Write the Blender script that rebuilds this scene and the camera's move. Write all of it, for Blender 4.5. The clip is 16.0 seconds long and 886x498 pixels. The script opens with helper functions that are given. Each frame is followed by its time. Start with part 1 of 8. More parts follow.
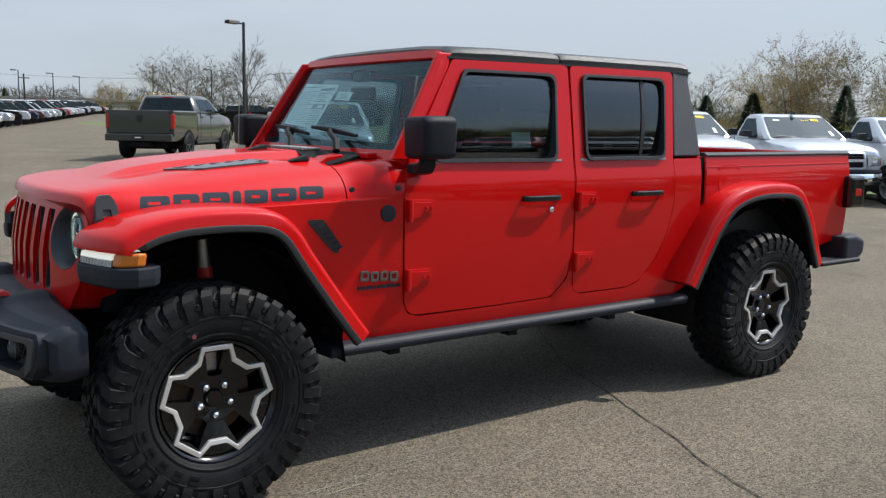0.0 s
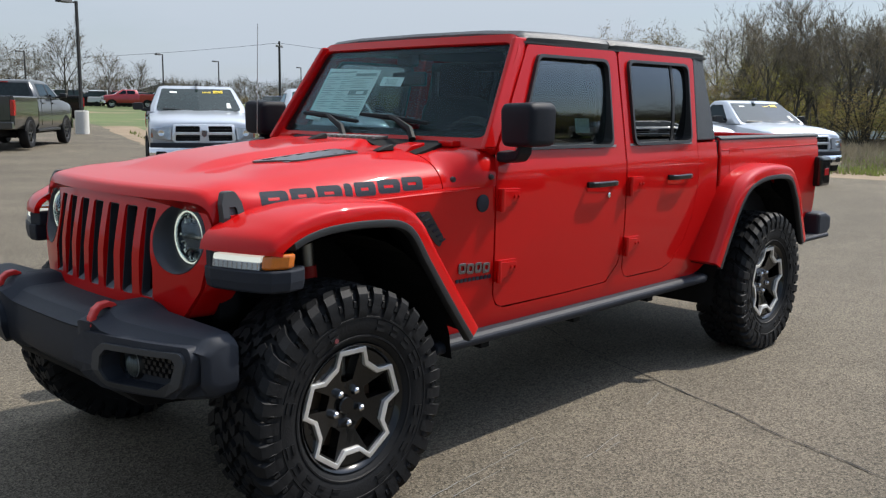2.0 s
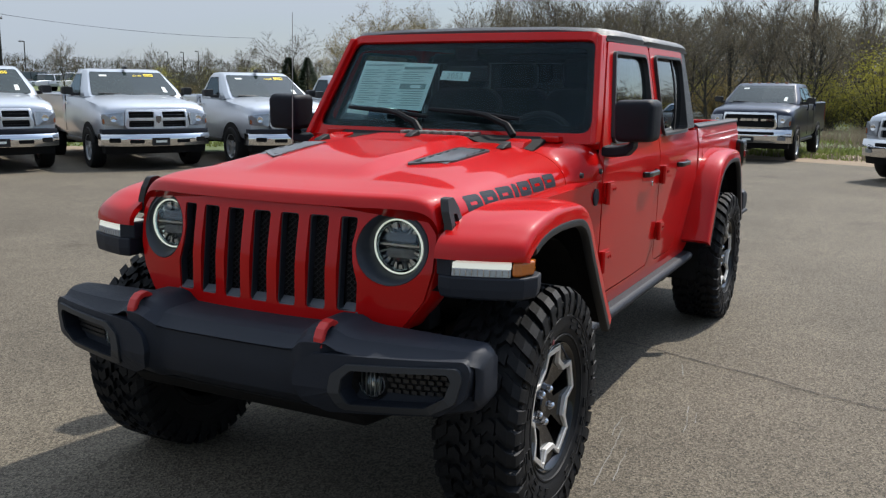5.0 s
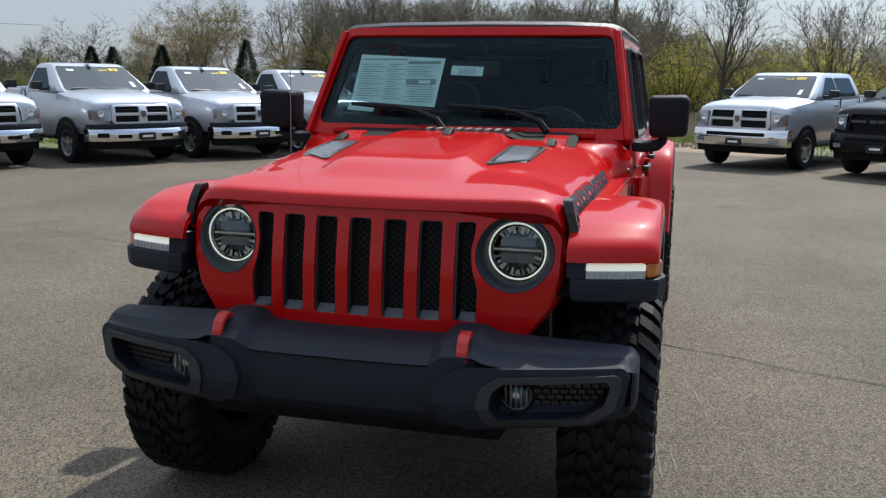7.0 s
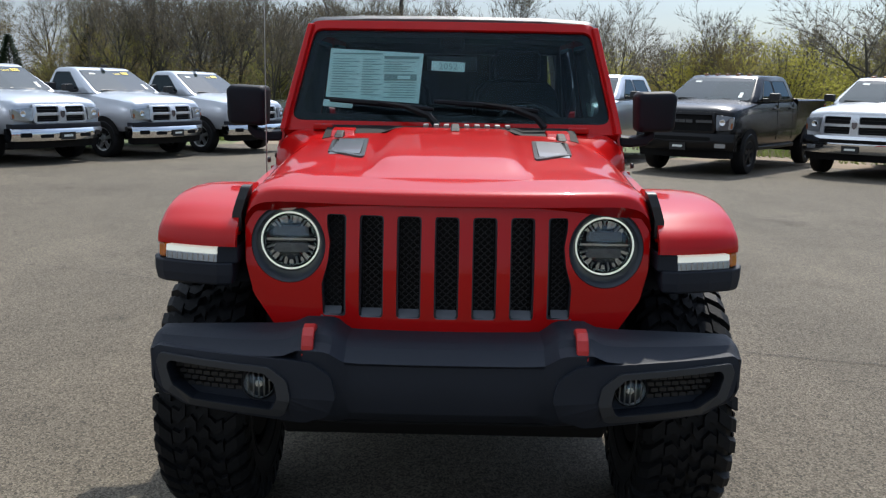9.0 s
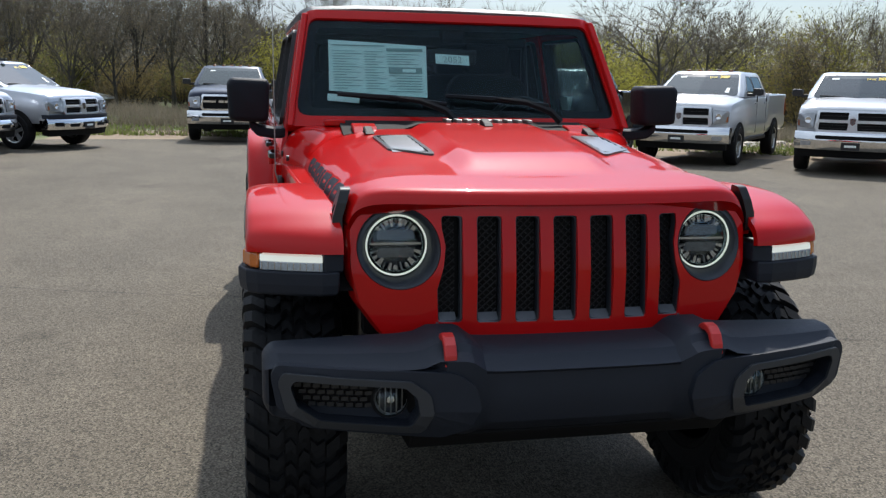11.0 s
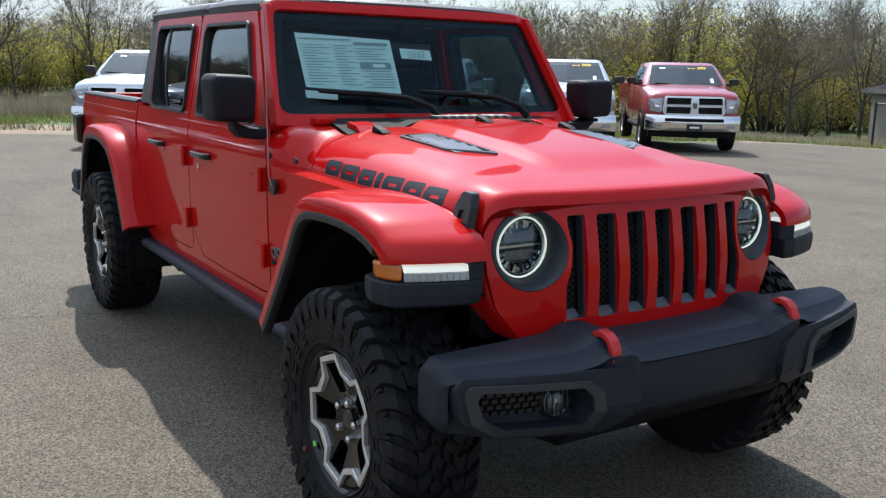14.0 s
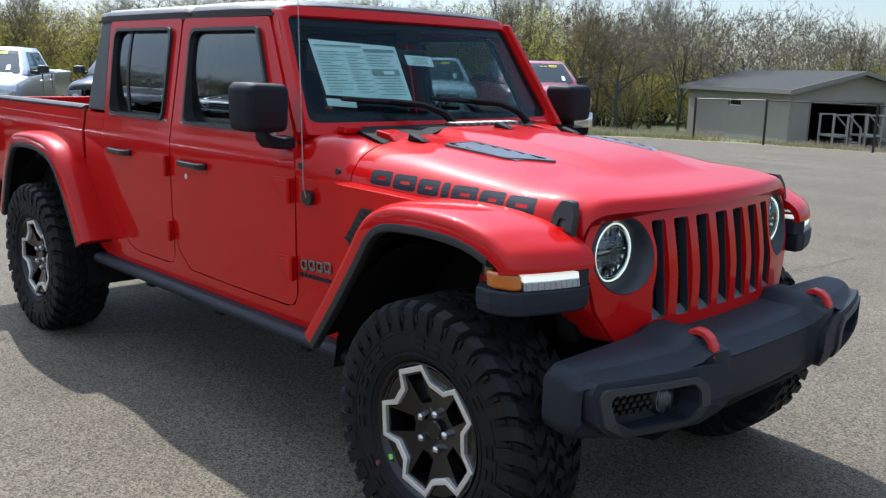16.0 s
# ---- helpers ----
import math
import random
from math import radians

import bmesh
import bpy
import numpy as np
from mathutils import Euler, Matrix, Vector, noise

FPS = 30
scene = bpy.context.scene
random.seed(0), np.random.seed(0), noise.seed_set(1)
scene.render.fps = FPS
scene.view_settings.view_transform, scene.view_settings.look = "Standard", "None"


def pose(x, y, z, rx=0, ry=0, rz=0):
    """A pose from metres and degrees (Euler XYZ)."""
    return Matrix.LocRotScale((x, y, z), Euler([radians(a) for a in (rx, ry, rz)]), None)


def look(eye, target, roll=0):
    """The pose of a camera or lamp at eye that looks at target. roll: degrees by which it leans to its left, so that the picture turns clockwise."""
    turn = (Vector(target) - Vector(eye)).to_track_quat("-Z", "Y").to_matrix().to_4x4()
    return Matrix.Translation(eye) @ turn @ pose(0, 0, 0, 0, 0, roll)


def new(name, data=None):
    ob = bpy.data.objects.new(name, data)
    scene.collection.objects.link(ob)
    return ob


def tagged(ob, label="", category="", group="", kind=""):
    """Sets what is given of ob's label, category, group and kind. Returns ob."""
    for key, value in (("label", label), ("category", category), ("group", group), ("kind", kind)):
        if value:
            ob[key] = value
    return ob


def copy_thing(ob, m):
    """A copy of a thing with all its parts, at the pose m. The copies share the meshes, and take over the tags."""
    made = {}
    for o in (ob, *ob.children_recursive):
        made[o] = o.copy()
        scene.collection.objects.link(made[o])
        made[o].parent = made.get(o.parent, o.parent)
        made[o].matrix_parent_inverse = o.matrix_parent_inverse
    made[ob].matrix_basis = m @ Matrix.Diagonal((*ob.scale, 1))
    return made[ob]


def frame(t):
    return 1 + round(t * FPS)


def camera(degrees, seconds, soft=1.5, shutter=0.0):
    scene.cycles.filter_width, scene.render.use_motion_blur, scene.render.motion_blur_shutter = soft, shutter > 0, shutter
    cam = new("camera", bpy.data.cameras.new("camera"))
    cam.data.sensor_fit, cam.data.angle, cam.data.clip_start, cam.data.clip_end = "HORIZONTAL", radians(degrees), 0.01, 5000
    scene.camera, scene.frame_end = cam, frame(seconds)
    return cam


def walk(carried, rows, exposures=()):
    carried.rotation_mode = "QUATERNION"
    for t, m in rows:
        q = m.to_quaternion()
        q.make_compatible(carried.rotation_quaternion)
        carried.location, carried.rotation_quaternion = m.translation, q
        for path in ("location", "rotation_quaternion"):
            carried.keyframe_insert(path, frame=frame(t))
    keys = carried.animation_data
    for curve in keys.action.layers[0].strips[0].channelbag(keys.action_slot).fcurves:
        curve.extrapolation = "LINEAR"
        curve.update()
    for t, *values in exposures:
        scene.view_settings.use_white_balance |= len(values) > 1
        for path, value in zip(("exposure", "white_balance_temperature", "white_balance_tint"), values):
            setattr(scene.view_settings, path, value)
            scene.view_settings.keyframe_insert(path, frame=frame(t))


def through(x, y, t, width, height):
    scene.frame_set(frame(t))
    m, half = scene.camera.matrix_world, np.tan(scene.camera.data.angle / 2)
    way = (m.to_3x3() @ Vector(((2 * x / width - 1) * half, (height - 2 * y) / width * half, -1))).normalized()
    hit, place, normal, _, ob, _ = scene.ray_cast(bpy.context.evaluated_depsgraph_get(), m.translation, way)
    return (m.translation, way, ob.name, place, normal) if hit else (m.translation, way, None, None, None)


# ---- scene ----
cam = camera(52.6, 16.0, soft=1.3)
PATH = [
    (0, (1.194, 4.161, 1.523), (0.062, 2.537, 1.239), 0.97),
    (0.5, (1.399, 3.954, 1.539), (0.183, 2.394, 1.247), 0.92),
    (1, (1.613, 3.766, 1.531), (0.331, 2.261, 1.232), 0.83),
    (1.5, (1.857, 3.556, 1.545), (0.505, 2.115, 1.236), 0.83),
    (2, (2.002, 3.336, 1.518), (0.586, 1.959, 1.205), 0.69),
    (2.5, (2.13, 3.08, 1.536), (0.654, 1.77, 1.212), 0.71),
    (3, (2.296, 2.871, 1.548), (0.773, 1.619, 1.215), 0.66),
    (3.5, (2.474, 2.666, 1.556), (0.905, 1.473, 1.222), 0.34),
    (3.7, (2.526, 2.588, 1.557), (0.923, 1.441, 1.219), 0.49),
    (5.8, (3.124, 1.646, 1.597), (1.309, 0.889, 1.233), 0.59),
    (6, (3.137, 1.542, 1.584), (1.301, 0.838, 1.218), 0.63),
    (6.5, (3.166, 1.259, 1.595), (1.297, 0.649, 1.228), 0.58),
    (7, (3.201, 1.036, 1.597), (1.307, 0.513, 1.226), 0.64),
    (7.5, (3.285, 0.779, 1.608), (1.369, 0.342, 1.234), 0.56),
    (8, (3.306, 0.544, 1.595), (1.363, 0.257, 1.219), 0.62),
    (8.2, (3.294, 0.451, 1.579), (1.344, 0.211, 1.207), 0.70),
    (10.3, (3.159, -0.596, 1.553), (1.213, -0.326, 1.181), 1.17),
    (10.5, (3.138, -0.684, 1.553), (1.197, -0.376, 1.178), 1.16),
    (11, (3.052, -0.904, 1.553), (1.127, -0.512, 1.18), 1.15),
    (11.5, (2.984, -1.11, 1.538), (1.078, -0.631, 1.166), 1.15),
    (12, (2.928, -1.374, 1.554), (1.048, -0.802, 1.179), 0.92),
    (12.5, (2.85, -1.559, 1.543), (1.034, -0.811, 1.162), 1.25),
    (13, (2.731, -1.756, 1.558), (0.968, -0.896, 1.168), 1.30),
    (13.5, (2.621, -1.911, 1.555), (0.908, -0.957, 1.162), 1.33),
    (14, (2.535, -2.134, 1.581), (0.874, -1.093, 1.186), 1.28),
    (14.5, (2.46, -2.351, 1.593), (0.854, -1.228, 1.195), 1.22),
    (15, (2.332, -2.49, 1.579), (0.776, -1.299, 1.181), 1.17),
    (15.5, (2.176, -2.651, 1.603), (0.677, -1.388, 1.204), 1.15),
    (16, (2.057, -2.801, 1.612), (0.626, -1.461, 1.216), 1.37),
]
walk(cam, [(t, look(eye, target, roll)) for t, eye, target, roll in PATH], exposures=((0, 0.74, 6500, 10), (3.5, 0.66, 6500, 10), (7, 0.56, 6350, 10), (11, 0.60, 6300, 10), (14, 0.88, 6150, 10), (16, 1.04, 6000, 10)))

# ---- world, sun ----
SUN = Vector((-0.78, 0.235, 1.0)).normalized()
world = bpy.data.worlds.new("world")
scene.world = world
world.use_nodes = True
wt = world.node_tree
wt.nodes.clear()
w_out = wt.nodes.new("ShaderNodeOutputWorld")
w_bg = wt.nodes.new("ShaderNodeBackground")
w_sky = wt.nodes.new("ShaderNodeTexSky")
w_sky.sky_type, w_sky.sun_disc = "NISHITA", False
w_sky.sun_elevation, w_sky.sun_rotation = math.asin(SUN.z), math.atan2(SUN.x, SUN.y)
w_sky.dust_density, w_sky.air_density, w_sky.ozone_density = 0.7, 1.0, 1.6
w_tc = wt.nodes.new("ShaderNodeTexCoord")
w_map = wt.nodes.new("ShaderNodeMapping")
w_map.inputs["Scale"].default_value = (1.2, 1.2, 5.0)
w_n = wt.nodes.new("ShaderNodeTexNoise")
w_n.inputs["Scale"].default_value, w_n.inputs["Detail"].default_value, w_n.inputs["Roughness"].default_value = 1.7, 7, 0.55
w_r = wt.nodes.new("ShaderNodeMapRange")
w_r.inputs["From Min"].default_value, w_r.inputs["From Max"].default_value = 0.30, 0.72
w_r.inputs["To Min"].default_value, w_r.inputs["To Max"].default_value = 0.22, 1.0
w_mix = wt.nodes.new("ShaderNodeMix")
w_mix.data_type = "RGBA"
w_mix.inputs["B"].default_value = (5.5, 6.25, 7.15, 1)
wt.links.new(w_tc.outputs["Generated"], w_map.inputs["Vector"])
wt.links.new(w_map.outputs["Vector"], w_n.inputs["Vector"])
# thicker cloud on one side of the sky, clearing towards the other
w_side = wt.nodes.new("ShaderNodeVectorMath")
w_side.operation = "DOT_PRODUCT"
w_side.inputs[1].default_value = (0.05, -0.26, 0.0)
wt.links.new(w_tc.outputs["Generated"], w_side.inputs[0])
w_sum = wt.nodes.new("ShaderNodeMath")
wt.links.new(w_side.outputs["Value"], w_sum.inputs[0])
wt.links.new(w_n.outputs["Fac"], w_sum.inputs[1])
wt.links.new(w_sum.outputs[0], w_r.inputs["Value"])
wt.links.new(w_r.outputs["Result"], w_mix.inputs["Factor"])
wt.links.new(w_sky.outputs["Color"], w_mix.inputs["A"])
# the thin cloud glows towards the sun and is brighter overhead
w_dot = wt.nodes.new("ShaderNodeVectorMath")
w_dot.operation = "DOT_PRODUCT"
w_dot.inputs[1].default_value = SUN
wt.links.new(w_tc.outputs["Generated"], w_dot.inputs[0])
w_pos = wt.nodes.new("ShaderNodeMath")
w_pos.operation = "MAXIMUM"
w_pos.inputs[1].default_value = 0.0
wt.links.new(w_dot.outputs["Value"], w_pos.inputs[0])
w_pow = wt.nodes.new("ShaderNodeMath")
w_pow.operation = "POWER"
w_pow.inputs[1].default_value = 7.0
wt.links.new(w_pos.outputs[0], w_pow.inputs[0])
w_gain = wt.nodes.new("ShaderNodeMath")
w_gain.operation = "MULTIPLY_ADD"
w_gain.inputs[1].default_value, w_gain.inputs[2].default_value = 2.5, 1.0
wt.links.new(w_pow.outputs[0], w_gain.inputs[0])
w_glow = wt.nodes.new("ShaderNodeVectorMath")
w_glow.operation = "SCALE"
wt.links.new(w_mix.outputs["Result"], w_glow.inputs[0])
w_sep = wt.nodes.new("ShaderNodeSeparateXYZ")
wt.links.new(w_tc.outputs["Generated"], w_sep.inputs["Vector"])
w_up = wt.nodes.new("ShaderNodeMath")
w_up.operation = "MULTIPLY_ADD"
w_up.inputs[1].default_value, w_up.inputs[2].default_value = 0.62, 0.84
wt.links.new(w_sep.outputs["Z"], w_up.inputs[0])
w_all = wt.nodes.new("ShaderNodeMath")
w_all.operation = "MULTIPLY"
wt.links.new(w_gain.outputs[0], w_all.inputs[0])
wt.links.new(w_up.outputs[0], w_all.inputs[1])
wt.links.new(w_all.outputs[0], w_glow.inputs["Scale"])
wt.links.new(w_glow.outputs["Vector"], w_bg.inputs["Color"])
w_bg.inputs["Strength"].default_value = 0.068
wt.links.new(w_bg.outputs["Background"], w_out.inputs["Surface"])

sun = new("sun", bpy.data.lights.new("sun", "SUN"))
sun.data.energy, sun.data.angle, sun.data.color = 3.35, radians(0.6), (1.0, 0.945, 0.85)
sun.rotation_mode = "QUATERNION"
sun.rotation_quaternion = SUN.to_track_quat("Z", "Y")
sun.location = SUN * 60


# ---- materials ----
def mat(name, color, rough=0.5, metal=0.0, var=0.12, scale=6.0, fine=60.0, bump=0.0, coat=0.0, rand=0.0, spec=0.5, dirt=None):
    """A principled material whose colour varies at two scales, with fine relief."""
    m = bpy.data.materials.new(name)
    m.use_nodes = True
    nt = m.node_tree
    p = nt.nodes["Principled BSDF"]
    p.inputs["Roughness"].default_value, p.inputs["Metallic"].default_value = rough, metal
    p.inputs["Coat Weight"].default_value, p.inputs["Coat Roughness"].default_value = coat, 0.03
    p.inputs["Specular IOR Level"].default_value = spec
    tc = nt.nodes.new("ShaderNodeTexCoord")
    a, b = nt.nodes.new("ShaderNodeTexNoise"), nt.nodes.new("ShaderNodeTexNoise")
    a.inputs["Scale"].default_value, b.inputs["Scale"].default_value = scale, fine
    a.inputs["Detail"].default_value, b.inputs["Detail"].default_value = 4, 3
    for n in (a, b):
        nt.links.new(tc.outputs["Object"], n.inputs["Vector"])
    add = nt.nodes.new("ShaderNodeMath")
    add.operation = "ADD"
    nt.links.new(a.outputs["Fac"], add.inputs[0])
    nt.links.new(b.outputs["Fac"], add.inputs[1])
    rng = nt.nodes.new("ShaderNodeMapRange")
    rng.inputs["From Min"].default_value, rng.inputs["From Max"].default_value = 0.6, 1.4
    rng.inputs["To Min"].default_value, rng.inputs["To Max"].default_value = 1 - var, 1 + var
    nt.links.new(add.outputs[0], rng.inputs["Value"])
    val = rng.outputs["Result"]
    if rand:
        info = nt.nodes.new("ShaderNodeObjectInfo")
        r2 = nt.nodes.new("ShaderNodeMapRange")
        r2.inputs["To Min"].default_value, r2.inputs["To Max"].default_value = 1 - rand, 1 + rand
        nt.links.new(info.outputs["Random"], r2.inputs["Value"])
        mul = nt.nodes.new("ShaderNodeMath")
        mul.operation = "MULTIPLY"
        nt.links.new(val, mul.inputs[0])
        nt.links.new(r2.outputs["Result"], mul.inputs[1])
        val = mul.outputs[0]
    mix = nt.nodes.new("ShaderNodeVectorMath")
    mix.operation = "SCALE"
    mix.inputs[0].default_value = color
    nt.links.new(val, mix.inputs["Scale"])
    out = mix.outputs["Vector"]
    if dirt:
        dcol, lo, hi, dscale = dirt
        d = nt.nodes.new("ShaderNodeTexNoise")
        d.inputs["Scale"].default_value, d.inputs["Detail"].default_value = dscale, 6
        nt.links.new(tc.outputs["Object"], d.inputs["Vector"])
        dr = nt.nodes.new("ShaderNodeMapRange")
        dr.inputs["From Min"].default_value, dr.inputs["From Max"].default_value = lo, hi
        nt.links.new(d.outputs["Fac"], dr.inputs["Value"])
        dm = nt.nodes.new("ShaderNodeMix")
        dm.data_type = "RGBA"
        dm.inputs["B"].default_value = (*dcol, 1)
        nt.links.new(dr.outputs["Result"], dm.inputs["Factor"])
        nt.links.new(out, dm.inputs["A"])
        out = dm.outputs["Result"]
    nt.links.new(out, p.inputs["Base Color"])
    if bump:
        bp = nt.nodes.new("ShaderNodeBump")
        bp.inputs["Strength"].default_value, bp.inputs["Distance"].default_value = bump, 0.01
        nt.links.new(b.outputs["Fac"], bp.inputs["Height"])
        nt.links.new(bp.outputs["Normal"], p.inputs["Normal"])
    return m


def glass(name, tint, gloss_rough=0.0, f0=0.045, power=5.0, reflect=(0.60, 0.76, 0.86)):
    """A thin pane: see-through tint under a reflection that grows towards grazing."""
    m = bpy.data.materials.new(name)
    m.use_nodes = True
    nt = m.node_tree
    nt.nodes.clear()
    o, mx = nt.nodes.new("ShaderNodeOutputMaterial"), nt.nodes.new("ShaderNodeMixShader")
    tr, gl, lw = nt.nodes.new("ShaderNodeBsdfTransparent"), nt.nodes.new("ShaderNodeBsdfGlossy"), nt.nodes.new("ShaderNodeLayerWeight")
    tr.inputs["Color"].default_value = (*tint, 1)
    gl.inputs["Roughness"].default_value = gloss_rough
    gl.inputs["Color"].default_value = (*reflect, 1)
    lw.inputs["Blend"].default_value = 0.5
    pw, ml = nt.nodes.new("ShaderNodeMath"), nt.nodes.new("ShaderNodeMath")
    pw.operation, ml.operation = "POWER", "MULTIPLY_ADD"
    pw.inputs[1].default_value, ml.inputs[1].default_value, ml.inputs[2].default_value = power, 1 - f0, f0
    nt.links.new(lw.outputs["Facing"], pw.inputs[0])
    nt.links.new(pw.outputs[0], ml.inputs[0])
    nt.links.new(ml.outputs[0], mx.inputs[0])
    nt.links.new(tr.outputs[0], mx.inputs[1])
    nt.links.new(gl.outputs[0], mx.inputs[2])
    nt.links.new(mx.outputs[0], o.inputs["Surface"])
    return m


def leafy(name, color, through, rand=0.3, var=0.35):
    """Leaves and twigs: colour varies from plant to plant and patch to patch; some light comes through."""
    m = mat(name, color, 0.85, var=var, scale=1.5, fine=9, rand=rand, spec=0.2)
    nt = m.node_tree
    p = nt.nodes["Principled BSDF"]
    o = nt.nodes["Material Output"]
    tr, mx = nt.nodes.new("ShaderNodeBsdfTranslucent"), nt.nodes.new("ShaderNodeMixShader")
    nt.links.new(p.inputs["Base Color"].links[0].from_socket, tr.inputs["Color"])
    mx.inputs[0].default_value = through
    nt.links.new(p.outputs[0], mx.inputs[1])
    nt.links.new(tr.outputs[0], mx.inputs[2])
    nt.links.new(mx.outputs[0], o.inputs["Surface"])
    return m


def lit(name, color, strength):
    m = bpy.data.materials.new(name)
    m.use_nodes = True
    p = m.node_tree.nodes["Principled BSDF"]
    p.inputs["Base Color"].default_value = (*color, 1)
    p.inputs["Emission Color"].default_value = (*color, 1)
    p.inputs["Emission Strength"].default_value = strength
    p.inputs["Roughness"].default_value = 0.25
    return m


M = {}
M["red"] = mat("red_paint", (0.46, 0.0045, 0.0045), 0.36, var=0.03, scale=2, fine=900, coat=0.61, spec=0.03)
M["plastic"] = mat("dark_grey_plastic", (0.0145, 0.0180, 0.0265), 0.58, spec=0.28, var=0.15, scale=5, fine=500, bump=0.12)
M["mirror_shell"] = mat("dark_mirror_plastic", (0.0095, 0.0115, 0.0165), 0.55, spec=0.16, var=0.15, scale=5, fine=500, bump=0.12)
M["lip"] = mat("flare_edge_plastic", (0.012, 0.0125, 0.014), 0.5, var=0.15, scale=5, fine=400, bump=0.1)
M["black"] = mat("black_plastic", (0.012, 0.012, 0.013), 0.45, var=0.2)
M["gloss_black"] = mat("gloss_black_paint", (0.005, 0.005, 0.0055), 0.16, var=0.1, coat=0.3, spec=0.3)
# black of underbody parts, and of the sheet painted as the shed bay's shade
M["under"] = mat("underbody_and_shade_black", (0.006, 0.006, 0.0065), 0.75, var=0.3, spec=0.18)
M["roof"] = mat("textured_black_hardtop", (0.032, 0.034, 0.036), 0.42, var=0.1, scale=4, fine=700, bump=0.25)
M["rubber"] = mat("tyre_rubber", (0.0074, 0.0077, 0.0088), 0.62, var=0.25, scale=8, fine=120, bump=0.15, spec=0.22, dirt=((0.022, 0.021, 0.020), 0.62, 0.95, 22))
M["machined"] = mat("machined_aluminium", (0.74, 0.73, 0.71), 0.36, 0.7, var=0.06, fine=300)
M["steel"] = mat("dull_steel", (0.32, 0.31, 0.30), 0.38, 0.9, var=0.15)
M["chrome"] = mat("chrome", (0.82, 0.83, 0.85), 0.07, 1.0, var=0.03)
M["nut"] = mat("chrome_black_lug_nut", (0.62, 0.62, 0.63), 0.2, 1.0, var=0.1)
M["rust"] = mat("rusty_brake_disc", (0.12, 0.075, 0.045), 0.7, 0.4, var=0.3, fine=80)
M["glass"] = glass("windscreen_glass", (0.78, 0.86, 0.86), f0=0.016)
M["glass_front"] = glass("front_side_glass", (0.46, 0.54, 0.55), f0=0.085, power=4.0, reflect=(0.90, 0.93, 0.93))
M["glass_rear"] = glass("privacy_glass", (0.10, 0.11, 0.12), f0=0.085, power=4.0, reflect=(0.86, 0.90, 0.92))
M["clear"] = glass("clear_lens", (0.9, 0.92, 0.93))
M["amber"] = mat("amber_lens", (0.50, 0.125, 0.008), 0.15, var=0.15, fine=150, coat=0.6)
M["drl"] = lit("lit_white_lamp", (0.66, 0.68, 0.60), 0.42)
M["drl_off"] = mat("frosted_lamp_base", (0.36, 0.39, 0.42), 0.15, 0.3, var=0.3, fine=120)
M["halo"] = lit("lit_halo_ring", (0.80, 0.86, 0.74), 0.34)
M["lamp_red"] = mat("red_tail_lens", (0.35, 0.01, 0.012), 0.15, var=0.15, fine=150, coat=0.6)
M["hook"] = mat("red_tow_hook_enamel", (0.50, 0.022, 0.018), 0.35, var=0.08)
M["slot_grey"] = mat("blue_grey_slot_foot", (0.10, 0.11, 0.125), 0.4, var=0.1)
M["bezel"] = mat("dark_lamp_surround", (0.020, 0.024, 0.032), 0.48, var=0.1)
M["lattice"] = mat("black_mesh_plastic", (0.0055, 0.0065, 0.009), 0.5, var=0.1)
M["insert"] = mat("slate_grey_slot_trim", (0.026, 0.031, 0.039), 0.42, var=0.1)
M["decal"] = mat("dark_hood_decal", (0.020, 0.025, 0.036), 0.7, var=0.1, spec=0.15)
M["badge"] = mat("dark_chrome_badge", (0.22, 0.20, 0.21), 0.25, 0.9, var=0.1)
M["paper"] = mat("pale_green_white_paper", (0.82, 0.95, 0.90), 0.7, var=0.04)
M["paper_w"] = mat("white_card", (0.80, 0.84, 0.80), 0.7, var=0.04)
M["ink"] = mat("grey_print", (0.30, 0.38, 0.36), 0.7, var=0.1)
M["seat"] = mat("black_seat_cloth", (0.016, 0.016, 0.018), 0.85, var=0.3, fine=200, bump=0.2)
M["tyre_dot"] = mat("dull_red_paint_dot", (0.16, 0.03, 0.035), 0.7)
M["green_dot"] = mat("green_paint_dot", (0.25, 0.75, 0.10), 0.5)
M["silver"] = mat("silver_metallic_paint", (0.50, 0.53, 0.58), 0.30, 0.45, var=0.03, scale=1, fine=800, coat=1.0)
M["white"] = mat("white_paint", (0.50, 0.52, 0.55), 0.3, var=0.03, coat=1.0)
M["dark_grey"] = mat("granite_grey_paint", (0.028, 0.030, 0.031), 0.3, 0.3, var=0.04, coat=1.0)
M["blackpaint"] = mat("black_car_paint", (0.004, 0.004, 0.005), 0.25, var=0.05, coat=0.16, spec=0.22)
M["navy"] = mat("dark_blue_paint", (0.006, 0.011, 0.030), 0.3, 0.0, var=0.05, coat=0.45, spec=0.2)
M["redcar"] = mat("flame_red_paint", (0.34, 0.014, 0.022), 0.32, var=0.04, coat=1.0)
M["maroon"] = mat("maroon_paint", (0.06, 0.012, 0.015), 0.32, var=0.04, coat=1.0)
M["carglass"] = glass("car_glass", (0.06, 0.075, 0.075))
M["yellow"] = mat("yellow_window_paint", (0.85, 0.62, 0.02), 0.6, var=0.08)
M["fog"] = mat("chromed_fog_lamp_glass", (0.74, 0.75, 0.76), 0.35, 0.35, var=0.25, scale=18, fine=60, coat=1.0)
M["projector_glass"] = mat("dark_projector_glass", (0.12, 0.13, 0.15), 0.08, 0.5, var=0.35, scale=14, fine=70, coat=1.0)
M["chrome_satin"] = mat("worn_chrome", (0.66, 0.67, 0.69), 0.24, 1.0, var=0.06)
